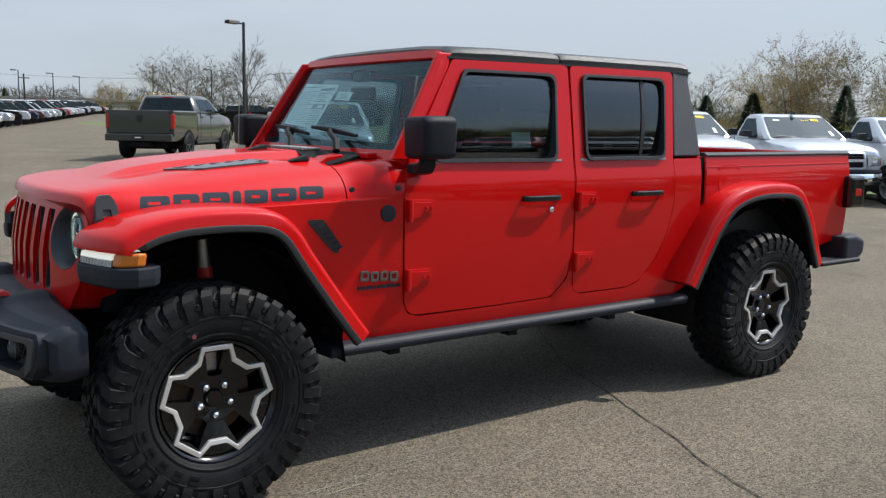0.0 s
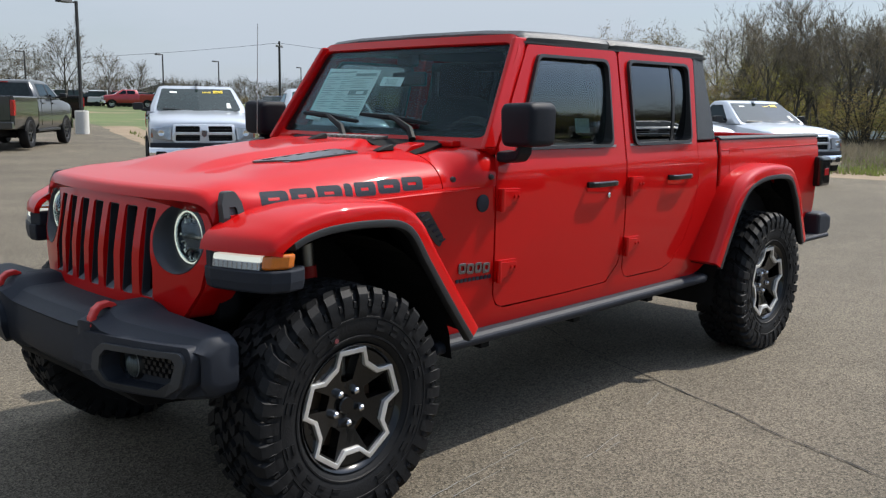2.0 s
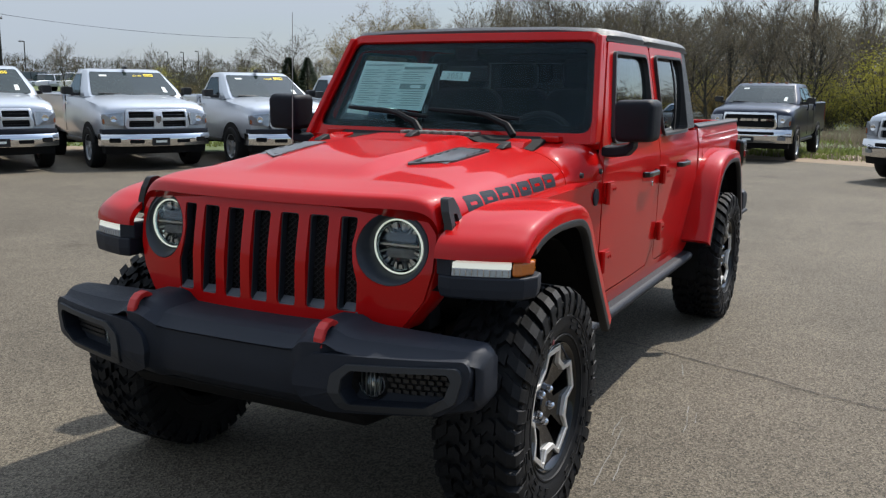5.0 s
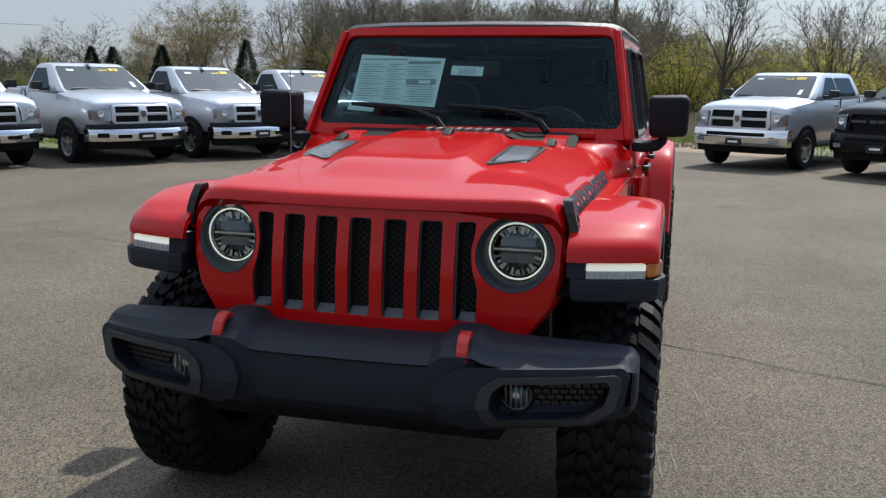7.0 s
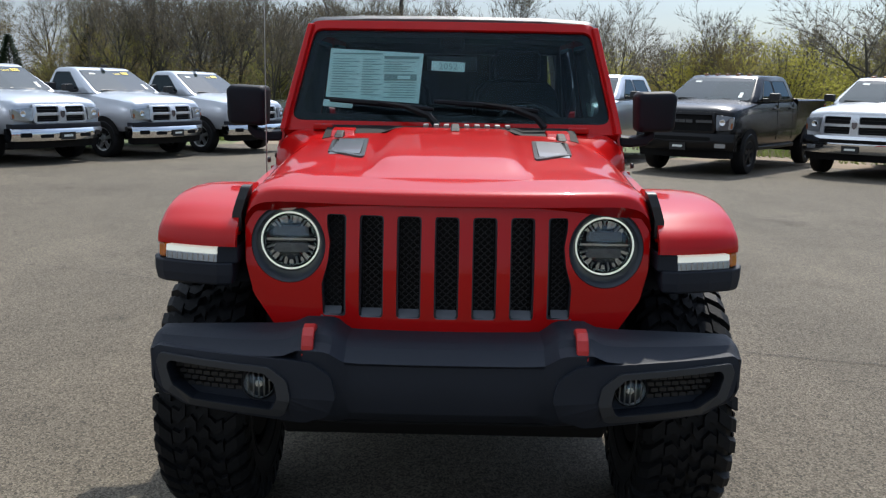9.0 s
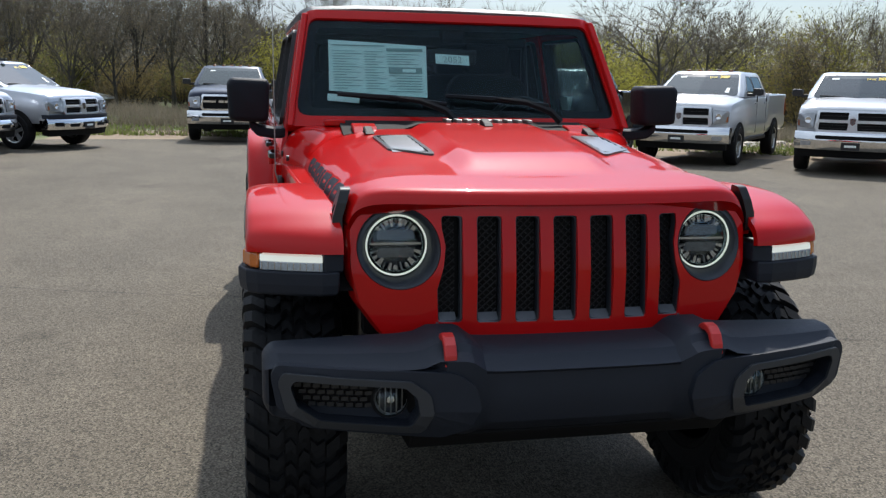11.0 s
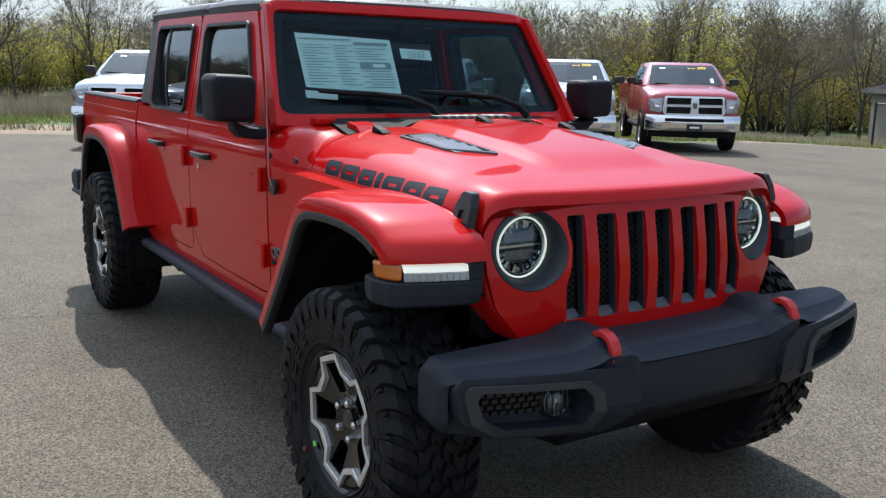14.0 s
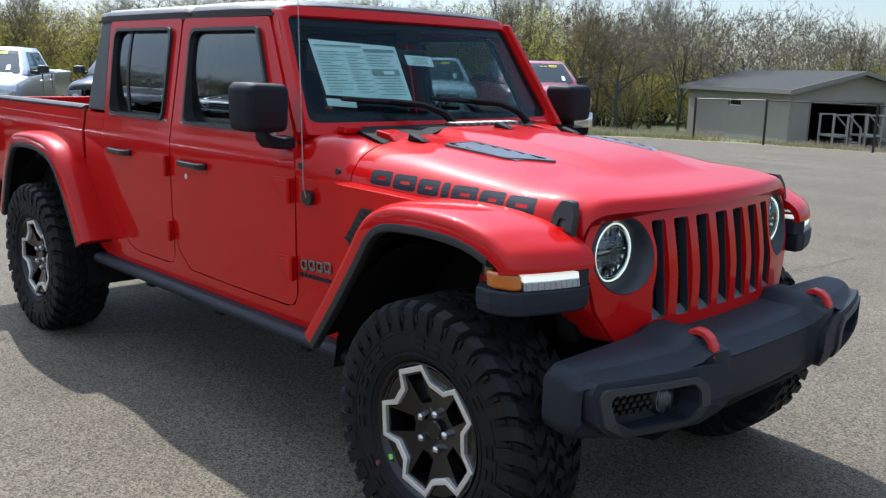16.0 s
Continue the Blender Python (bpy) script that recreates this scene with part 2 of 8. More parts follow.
M["grille_bright"] = mat("bright_silver_grille", (0.66, 0.68, 0.71), 0.28, 0.55, var=0.05, coat=0.5)
M["lampglass"] = mat("headlamp_glass", (0.36, 0.38, 0.41), 0.1, 0.5, var=0.35, scale=14, fine=70, coat=1.0)
M["alloy"] = mat("silver_alloy_wheel", (0.45, 0.46, 0.47), 0.3, 0.8, var=0.1)
M["concrete"] = mat("pale_concrete", (0.50, 0.49, 0.46), 0.9, var=0.12, scale=3, fine=40, bump=0.2)
M["pole"] = mat("dark_bronze_pole", (0.018, 0.017, 0.017), 0.5, 0.2, var=0.15)
M["bark"] = mat("grey_bark", (0.062, 0.056, 0.048), 0.95, var=0.35, scale=3, fine=30, bump=0.4, rand=0.35)
M["leaf_young"] = leafy("young_yellow_green_leaves", (0.30, 0.285, 0.060), 0.55)
M["leaf_tan"] = leafy("tan_buds_and_twigs", (0.215, 0.165, 0.070), 0.45)
M["leaf_twig"] = leafy("bare_grey_brown_twigs", (0.135, 0.118, 0.092), 0.30)
M["leaf_green"] = leafy("green_brown_spring_leaves", (0.17, 0.170, 0.055), 0.5)
M["hedge"] = leafy("far_hedge_tangle", (0.070, 0.064, 0.044), 0.3)
M["wood_depth"] = leafy("grey_brown_wood_depth", (0.098, 0.089, 0.061), 0.35)
M["leaf_dark"] = mat("dark_conifer_needles", (0.018, 0.034, 0.014), 0.9, var=0.4, scale=1.5, fine=9, rand=0.2)
M["weeds"] = leafy("dry_brown_weeds", (0.205, 0.175, 0.130), 0.4)
M["grass"] = leafy("spring_grass_blades", (0.14, 0.168, 0.050), 0.45)
M["siding"] = mat("beige_grey_siding", (0.25, 0.235, 0.205), 0.8, var=0.06, scale=2, fine=20)
M["shingle"] = mat("grey_shingle_roof", (0.015, 0.0175, 0.017), 0.9, var=0.2, scale=3, fine=30, bump=0.3)
M["trim"] = mat("grey_painted_trim", (0.17, 0.165, 0.155), 0.7, var=0.08)
M["wood"] = mat("weathered_grey_timber", (0.27, 0.26, 0.24), 0.85, var=0.15, scale=4, fine=40)
M["brickwall"] = mat("tan_far_masonry", (0.42, 0.33, 0.20), 0.9, var=0.12)
M["dark_window"] = mat("dark_window_glass", (0.02, 0.024, 0.028), 0.1, var=0.2)
M["green_roof"] = mat("green_metal_roof", (0.014, 0.040, 0.036), 0.5, 0.2, var=0.1)
M["bright_roof"] = mat("white_far_roof", (0.7, 0.7, 0.69), 0.6, var=0.08)
M["stone_pale"] = mat("pale_broken_stone", (0.48, 0.43, 0.35), 0.9, var=0.2)


# ---- mesh helpers ----
def part(name, bm, material, parent=None, label="", smooth=None, bevel=0.0, seg=2):
    me = bpy.data.meshes.new(name)
    bm.normal_update()
    bm.to_mesh(me)
    bm.free()
    if smooth is not None:
        me.polygons.foreach_set("use_smooth", [True] * len(me.polygons))
        me.set_sharp_from_angle(angle=radians(smooth))
    me.materials.append(M[material] if isinstance(material, str) else material)
    ob = new(name, me)
    if parent is not None:
        ob.parent = parent
    if label:
        tagged(ob, label)
    if bevel:
        b = ob.modifiers.new("bevel", "BEVEL")
        b.width, b.segments, b.limit_method, b.angle_limit = bevel, seg, "ANGLE", radians(35)
        b.use_clamp_overlap = True
    return ob


def box(bm, x0, x1, y0, y1, z0, z1, m=None):
    vs = [bm.verts.new((x, y, z)) for x in (x0, x1) for y in (y0, y1) for z in (z0, z1)]
    for f in ((0, 1, 3, 2), (4, 6, 7, 5), (0, 4, 5, 1), (2, 3, 7, 6), (0, 2, 6, 4), (1, 5, 7, 3)):
        bm.faces.new([vs[i] for i in f])
    if m is not None:
        for v in vs:
            v.co = m @ v.co
    return vs


def boxes(*specs):
    bm = bmesh.new()
    for s in specs:
        box(bm, *s)
    bmesh.ops.recalc_face_normals(bm, faces=bm.faces)
    return bm


def loft(bm, rings, closed=True, caps=True):
    """Joins rings of equal length; closed: each ring is a loop."""
    rows = [[bm.verts.new(p) for p in r] for r in rings]
    n = len(rows[0])
    for a, b in zip(rows, rows[1:]):
        for i in range(n if closed else n - 1):
            j = (i + 1) % n
            bm.faces.new((a[i], a[j], b[j], b[i]))
    if caps and closed:
        bm.faces.new(list(reversed(rows[0])))
        bm.faces.new(rows[-1])
    return rows


def lofted(rings, closed=True, caps=True):
    bm = bmesh.new()
    loft(bm, rings, closed, caps)
    bmesh.ops.recalc_face_normals(bm, faces=bm.faces)
    return bm


def tube(bm, path, radius, n=8, caps=True):
    """A round bar along a path; radius may be a list."""
    pts = [Vector(p) for p in path]
    rad = radius if isinstance(radius, (list, tuple)) else [radius] * len(pts)
    rings, side = [], None
    for i, p in enumerate(pts):
        d = (pts[min(i + 1, len(pts) - 1)] - pts[max(i - 1, 0)]).normalized()
        if side is None:
            side = d.orthogonal().normalized()
        side = (side - d * side.dot(d)).normalized()
        up = d.cross(side)
        rings.append([p + (side * math.cos(2 * math.pi * k / n) + up * math.sin(2 * math.pi * k / n)) * rad[i] for k in range(n)])
    loft(bm, rings, True, caps)


def tubed(path, radius, n=8):
    bm = bmesh.new()
    tube(bm, path, radius, n)
    bmesh.ops.recalc_face_normals(bm, faces=bm.faces)
    return bm


def turned(profile, n=32, axis="y", centre=(0, 0, 0)):
    """A solid of revolution: profile of (radius, along the axis)."""
    bm = bmesh.new()
    cx, cy, cz = centre
    rings = []
    for r, h in profile:
        ring = []
        for k in range(n):
            a = 2 * math.pi * k / n
            c, s = max(r, 1e-4) * math.cos(a), max(r, 1e-4) * math.sin(a)
            ring.append({"y": (cx + c, cy + h, cz + s), "x": (cx + h, cy + c, cz + s), "z": (cx + c, cy + s, cz + h)}[axis])
        rings.append(ring)
    loft(bm, rings, True, False)
    bmesh.ops.recalc_face_normals(bm, faces=bm.faces)
    return bm


def rounded(points, r, n=4):
    """A polygon with its corners rounded; r one radius or one for each corner."""
    out, k = [], len(points)
    for i, p in enumerate(points):
        p, a, b = Vector(p), Vector(points[i - 1]), Vector(points[(i + 1) % k])
        rad = r[i] if isinstance(r, (list, tuple)) else r
        if rad <= 0:
            out.append(tuple(p))
            continue
        da, db = (a - p), (b - p)
        la, lb = da.length, db.length
        da, db = da / la, db / lb
        half = math.acos(max(-1, min(1, da.dot(db)))) / 2
        t = min(rad / max(math.tan(half), 1e-3), la * 0.48, lb * 0.48)
        for s in range(n + 1):
            f = s / n
            out.append(tuple((p + da * t) * (1 - f) ** 2 + p * 2 * f * (1 - f) + (p + db * t) * f * f))
    return out


def circle(cx, cy, r, n=24):
    return [(cx + r * math.cos(2 * math.pi * k / n), cy + r * math.sin(2 * math.pi * k / n)) for k in range(n)]


def plate(outer, holes=(), thick=0.01, fn=None, cut_u=(), cut_v=()):
    """A flat sheet with holes, given thickness, then bent by fn(u, v, w)."""
    bm = bmesh.new()
    for loop in (outer, *holes):
        vs = [bm.verts.new((u, v, 0)) for u, v in loop]
        for a, b in zip(vs, vs[1:] + vs[:1]):
            bm.edges.new((a, b))
    bmesh.ops.triangle_fill(bm, use_beauty=True, use_dissolve=False, edges=bm.edges[:], normal=(0, 0, 1))
    for cuts, no in ((cut_u, (1, 0, 0)), (cut_v, (0, 1, 0))):
        for c in cuts:
            bmesh.ops.bisect_plane(bm, geom=bm.verts[:] + bm.edges[:] + bm.faces[:], dist=1e-5, plane_co=(c * no[0], c * no[1], 0), plane_no=no)
    bmesh.ops.recalc_face_normals(bm, faces=bm.faces)
    if bm.faces and sum(f.normal.z for f in bm.faces) < 0:
        bmesh.ops.reverse_faces(bm, faces=bm.faces)
    if thick:
        ret = bmesh.ops.extrude_face_region(bm, geom=bm.faces[:])
        for v in ret["geom"]:
            if isinstance(v, bmesh.types.BMVert):
                v.co.z -= thick
        bmesh.ops.recalc_face_normals(bm, faces=bm.faces)
    if fn:
        for v in bm.verts:
            v.co = fn(*v.co)
        bmesh.ops.recalc_face_normals(bm, faces=bm.faces)
    return bm


def span(a, b, step):
    n = max(1, int(abs(b - a) / step))
    return [a + (b - a) * i / n for i in range(1, n)]


def ramp(x, xs, ys):
    return float(np.interp(x, xs, ys))


def smooth01(x, a, b):
    t = max(0.0, min(1.0, (x - a) / (b - a)))
    return t * t * (3 - 2 * t)


def thing(name, label, category, group="", m=None):
    ob = tagged(new(name), label, category, group)
    ob.empty_display_size = 0.2
    if m is not None:
        ob.matrix_basis = m
    return ob


def merge(*bms):
    """One bmesh out of several."""
    out = bmesh.new()
    for b in bms:
        me = bpy.data.meshes.new("tmp")
        b.to_mesh(me)
        b.free()
        out.from_mesh(me)
        bpy.data.meshes.remove(me)
    return out


def terrain(x, y):
    """The ground's height: the lot is a low crown that drains away all round, more to one side."""
    return -0.009 * ramp(math.hypot(x - 1, y), (0, 5, 70), (0, 0, 65)) + ramp(y, (-600, -130, -60, -12, -2, 14, 30, 46, 300), (2.6, 2.2, 1.15, 0.13, 0.0, 0.02, -0.75, -1.45, -1.8))

# ---- the red pickup ----
def side_y(x, z):
    """Half the body's width at a height: upright below the belt line, leaning in above, and tapering to the nose."""
    return ramp(z, (0.45, 0.58, 0.90, 1.12, 1.252, 1.272, 1.30, 1.37, 1.90), (0.763, 0.781, 0.803, 0.808, 0.806, 0.800, 0.797, 0.785, 0.688)) * ramp(x, (-0.95, -0.3, 0.40), (1.0, 0.955, 0.86))


def on_side(s, off=0.0):
    return lambda u, v, w: Vector((u, s * (side_y(u, v) + off + w), v))


def screen_x(z):
    """The windscreen's plane."""
    return -1.03 - 0.62 * (z - 1.60)


def nose_shift(x):
    """The hood's front stretched forward to the grille."""
    return x - 0.034 * smooth01(x, -0.1, 0.3)


def hood_half(x):
    x = nose_shift(x)
    return ramp(x, (-0.72, -0.2, 0.25, 0.36, 0.43), (0.718, 0.705, 0.676, 0.668, 0.656))


def hood_z(x, y):
    hw = hood_half(x)
    x = nose_shift(x)
    u = min(1.0, abs(y) / hw)
    edge = ramp(x, (-0.72, 0.15, 0.30, 0.45), (1.177, 1.150, 1.128, 1.105))
    top = ramp(x, (-0.72, -0.4, 0.0, 0.25, 0.36, 0.41, 0.430, 0.439, 0.445), (1.338, 1.322, 1.284, 1.251, 1.236, 1.228, 1.219, 1.206, 1.184))
    z = edge + (top - edge) * max(0.0, 1 - u ** (6.0 + 12.0 * smooth01(x, 0.08, 0.42))) ** 0.58
    dome = smooth01(abs(y), 0.285, 0.225) * smooth01(x, 0.24, 0.06)
    wide = smooth01(abs(y), 0.54, 0.46) * smooth01(x, 0.12, -0.10)
    return z + 0.027 * dome + 0.008 * wide


def grille_x(y, z):
    return 0.504 - 0.095 * (abs(y) / 0.65) ** 2.2 - 0.045 * max(0.0, (z - 0.95) / 0.25) ** 1.3 + 0.01 * (0.95 - z)


def nose(off=0.0):
    return lambda u, v, w: Vector((grille_x(u, v) + off + w, u, v))


def bumper_x(y, z):
    """The front bumper's foremost surface."""
    a = abs(y)
    return 0.735 - 0.13 * (a / 0.90) ** 2.6 - 0.035 * smooth01(z, 0.74, 0.85) - 0.05 * smooth01(z, 0.64, 0.52)




def wheel(parent, x, s):
    """A mud-terrain tyre on a black alloy wheel with a machined zigzag band; s: +1 left, -1 right."""
    cy = 0.815 * s
    w = thing("wheel", "", "", m=pose(x, cy, 0.437, 0, 0 if s > 0 else (22 if x > -1 else 12), 0 if s > 0 else 180))
    w.parent = parent
    del_keys = [k for k in ("label", "category") if k in w]
    for k in del_keys:
        del w[k]
    # carcass
    prof = [(0.234, -0.115), (0.252, -0.135), (0.30, -0.150), (0.36, -0.150), (0.405, -0.140), (0.423, -0.118), (0.428, -0.06), (0.430, 0.0),
            (0.428, 0.06), (0.423, 0.118), (0.405, 0.140), (0.36, 0.150), (0.30, 0.150), (0.252, 0.135), (0.234, 0.115), (0.234, -0.115)]
    bm = bmesh.new()
    rings = []
    n = 64
    for r, h in prof:
        rings.append([(r * math.cos(2 * math.pi * k / n), h, r * math.sin(2 * math.pi * k / n)) for k in range(n)])
    loft(bm, rings, True, False)

    def lump(a0, a1, stations):
        """A tread block: stations of (y, r bottom, r top, angle shift)."""
        rws = []
        for y, rb, rt, sh in stations:
            ring = []
            for a, r in ((a0 + sh, rb), (a0 + sh + 0.008, rt), (a1 + sh - 0.008, rt), (a1 + sh, rb)):
                ring.append((r * math.cos(a), y, r * math.sin(a)))
            rws.append(ring)
        loft(bm, rws, True, True)
    pitch = 2 * math.pi / 36
    rnd = random.Random(5)
    for k in range(36):
        a = k * pitch
        for g in (1, -1):
            j = a + (0.5 * pitch if g < 0 else 0)
            deep = 0.010 if k % 2 else 0.0
            # shoulder block wrapping over the edge
            lump(j, j + pitch * 0.66, [(g * 0.088, 0.420, 0.4445, 0.10), (g * 0.128, 0.414, 0.4430, 0.03), (g * (0.151 + deep * 0.3), 0.395, 0.424, 0.0),
                                       (g * (0.156 + deep * 0.3), 0.375 - deep, 0.402, 0.0), (g * 0.153, 0.350 - deep, 0.366 - deep, 0.0)])
            # small sidewall lug
            lump(j + pitch * 0.70, j + pitch * 0.93, [(g * 0.146, 0.372, 0.402, 0.0), (g * 0.1535, 0.378, 0.398, 0.0)])
            # centre blocks: interlocking zigzag
            q = j + pitch * 0.28
            lump(q, q + pitch * 0.60, [(g * 0.040, 0.420, 0.4455, 0.0), (g * 0.060, 0.420, 0.4455, 0.05), (g * 0.083, 0.420, 0.4450, 0.02)])
            lump(q + pitch * 0.45, q + pitch * 0.98, [(g * 0.004, 0.420, 0.4458, 0.05), (g * 0.020, 0.420, 0.4458, 0.0), (g * 0.036, 0.420, 0.4455, 0.03)])
    # moulded rings and rim guard
    for r, y in ((0.338, 0.1512), (0.268, 0.143)):
        for g in (1, -1):
            m = 64
            loft(bm, [[((r + dr) * math.cos(2 * math.pi * k / m), g * (y + dy), (r + dr) * math.sin(2 * math.pi * k / m)) for k in range(m)]
                      for dr, dy in ((-0.006, -0.004), (-0.003, 0.0015), (0.003, 0.0015), (0.006, -0.004))], True, False)
    # raised plain moulding bars round the sidewall
    for k in range(26):
        if k % 13 in (0, 6, 7):
            continue
        a = 2 * math.pi * k / 26
        wdt = 0.055 + 0.012 * rnd.random()
        for rr0, rr1 in ((0.292, 0.304), (0.316, 0.328)):
            ring0 = [(r * math.cos(t), yy, r * math.sin(t)) for r, t, yy in ((rr0, a - wdt, 0.148), (rr1, a - wdt, 0.148), (rr1, a + wdt, 0.148), (rr0, a + wdt, 0.148))]
            ring1 = [(x_, 0.1535, z_) for x_, _, z_ in ring0]
            loft(bm, [ring0, ring1], True, True)
    bmesh.ops.recalc_face_normals(bm, faces=bm.faces)
    tyre = part("tyre", bm, "rubber", w, "black mud-terrain tyre with chunky tread blocks", smooth=32)
    # rim barrel and lip
    bm = turned([(0.228, -0.11), (0.219, -0.09), (0.219, 0.06), (0.228, 0.10), (0.239, 0.122), (0.242, 0.128), (0.239, 0.132), (0.232, 0.128), (0.220, 0.108), (0.210, 0.085), (0.210, -0.11)], 48)
    rim = part("rim", bm, "gloss_black", w, "gloss black alloy wheel with machined band", smooth=30)

    def star(r_out, r_in, half_out=15.5, half_in=10.5):
        pts = []
        for k in range(5):
            c = 90 + 72 * k
            for da, r in ((-half_out, r_out), (half_out, r_out), (36 - half_in, r_in), (36 + half_in, r_in)):
                a = radians(c + da)
                pts.append((r * math.cos(a), r * math.sin(a)))
        return pts

    def face(off, dish):
        def f(u, v, wv):
            r = math.hypot(u, v)
            return Vector((u, 0.118 + off + wv - dish * max(0.0, 1 - r / 0.20), v))
        return f
    outer, inner = star(0.229, 0.178), star(0.207, 0.159, 13.8, 12.9)
    part("machined_band", plate(outer, [inner], 0.020, face(0.008, 0.035)), "machined", rim, "bright machined zigzag band", bevel=0.0025)
    pockets = []
    for k in range(5):
        c = 90 + 72 * k
        pts = [(0.098, -16), (0.198, -12.5), (0.198, 12.5), (0.098, 16), (0.090, 0)]
        pockets.append([(r * math.cos(radians(c + a)), r * math.sin(radians(c + a))) for r, a in pts])
    part("spoke_face", plate(circle(0, 0, 0.217, 60), pockets, 0.045, face(-0.006, 0.045), span(-0.2, 0.2, 0.05), span(-0.2, 0.2, 0.05)), "gloss_black", rim, bevel=0.004)
    part("centre_cap", turned([(0.0, 0.06), (0.034, 0.06), (0.034, 0.086), (0.030, 0.091), (0.0, 0.092)], 24), "gloss_black", rim, smooth=30)
    for k in range(5):
        a = radians(90 + 36 + 72 * k)
        bm = turned([(0.0, 0.06), (0.0165, 0.06), (0.0165, 0.088), (0.0135, 0.102), (0.006, 0.108), (0.0, 0.108)], 6, centre=(0.0635 * math.cos(a), 0, 0.0635 * math.sin(a)))
        part("lug_nut", bm, "nut", rim)
    part("brake_disc", turned([(0.05, 0.0), (0.165, 0.0), (0.165, 0.024), (0.06, 0.024), (0.06, 0.05), (0.0, 0.05), (0.0, 0.0)], 40), "rust", w, "brown rusted brake disc", smooth=30)
    bm = boxes((-0.03, 0.05, -0.03, 0.05, 0.10, 0.185))
    part("brake_caliper", bm, "steel", w, bevel=0.008)
    part("hub_back", turned([(0.0, -0.12), (0.195, -0.12), (0.195, -0.06), (0.06, -0.04), (0.0, -0.04)], 32), "under", w, smooth=30)
    if s < 0 and x > -1:
        part("green_tag", boxes((0.190, 0.206, 0.134, 0.139, -0.074, -0.056)), "green_dot", w, "small green inspection dot")
        part("red_dot", turned([(0.0, 0.1555), (0.009, 0.1555), (0.010, 0.148), (0.0, 0.148)], 12, centre=(0.258, 0, -0.079)), "tyre_dot", tyre, "small dull red paint dot")
    if s > 0 and x > -1:
        part("red_dot", turned([(0.0, 0.1555), (0.009, 0.1555), (0.010, 0.148), (0.0, 0.148)], 12, centre=(0.10, 0, 0.272)), "tyre_dot", tyre, "small dull red paint dot")
    return w


def fender_sweep(x, y):
    """The fender's nose sweeps back towards its outer corner."""
    return x if x < 0.12 else 0.12 + (x - 0.12) * ramp(abs(y), (0.66, 0.74, 0.84, 0.92, 0.958), (1.0, 0.985, 0.90, 0.80, 0.74))


def flare(parent, path, s, y_in, y_out, lip_path=None):
    """A wheel-arch flare: red top with a black lip, swept along the arch."""
    c = Vector((sum(p[0] for p in path) / len(path), 0, 0.62))
    f = None
    pts = [Vector((p[0], 0, p[1])) for p in path]
    fine = []
    n = len(pts)
    for i in range(n - 1):
        p0, p1, p2, p3 = pts[max(i - 1, 0)], pts[i], pts[i + 1], pts[min(i + 2, n - 1)]
        for k in range(6):
            t = k / 6
            fine.append(0.5 * ((2 * p1) + (p2 - p0) * t + (2 * p0 - 5 * p1 + 4 * p2 - p3) * t * t + (3 * p1 - p0 - 3 * p2 + p3) * t ** 3))
    fine.append(pts[-1])

    lip_line = fine
    if lip_path:
        k = min(range(len(fine)), key=lambda i: abs(fine[i].x - lip_path[-1][0]) + (0 if fine[i].z > 1.0 else 9))
        lip_line = [Vector((x, 0, z)) for x, z in lip_path] + fine[k + 1:]

    def sweep(section, line):
        rings = []
        for i, p in enumerate(line):
            d = (line[min(i + 1, len(line) - 1)] - line[max(i - 1, 0)]).normalized()
            nrm = Vector((-d.z, 0, d.x))
            if nrm.dot(p - c) < 0:
                nrm = -nrm
            yi = side_y(p.x, min(p.z, 1.2)) - 0.02 if y_in is None else y_in
            ring = []
            for fy, dy, off in section:
                q = p + nrm * off
                y = yi + (y_out - yi) * fy + dy
                ring.append((fender_sweep(q.x, y) if y_in is None else q.x, s * y, q.z))
            rings.append(ring)
        return lofted(rings)
    red = sweep([(0, 0, 0.012), (0.25, 0, 0.012), (0.45, 0, 0.012), (0.65, 0, 0.010), (0.82, 0, 0.006), (0.92, 0, 0.000), (0.965, 0, -0.005), (0.99, 0, -0.013), (1, 0.0, -0.024), (1, 0.003, -0.056), (0.96, 0, -0.056), (0.9, 0, -0.03), (0, 0, -0.012)], fine)
    f = part("wheel_arch_flare", red, "red", parent, "glossy red wheel-arch flare with black lip", smooth=40)
    part("flare_liner", sweep([(0, 0, -0.0135), (0.88, 0, -0.0315), (0.955, 0, -0.0575), (0.955, 0, -0.066), (0.86, 0, -0.046), (0, 0, -0.03)], lip_line), "under", f)
    lip = sweep([(1, 0.003, -0.054), (1, 0.006, -0.060), (1, 0.003, -0.080), (0.97, 0, -0.085), (0.86, 0, -0.084), (0.86, 0, -0.068), (0.94, 0, -0.054)], lip_line)
    part("flare_lip", lip, "lip", f, "matt black plastic lip", smooth=40)
    return f


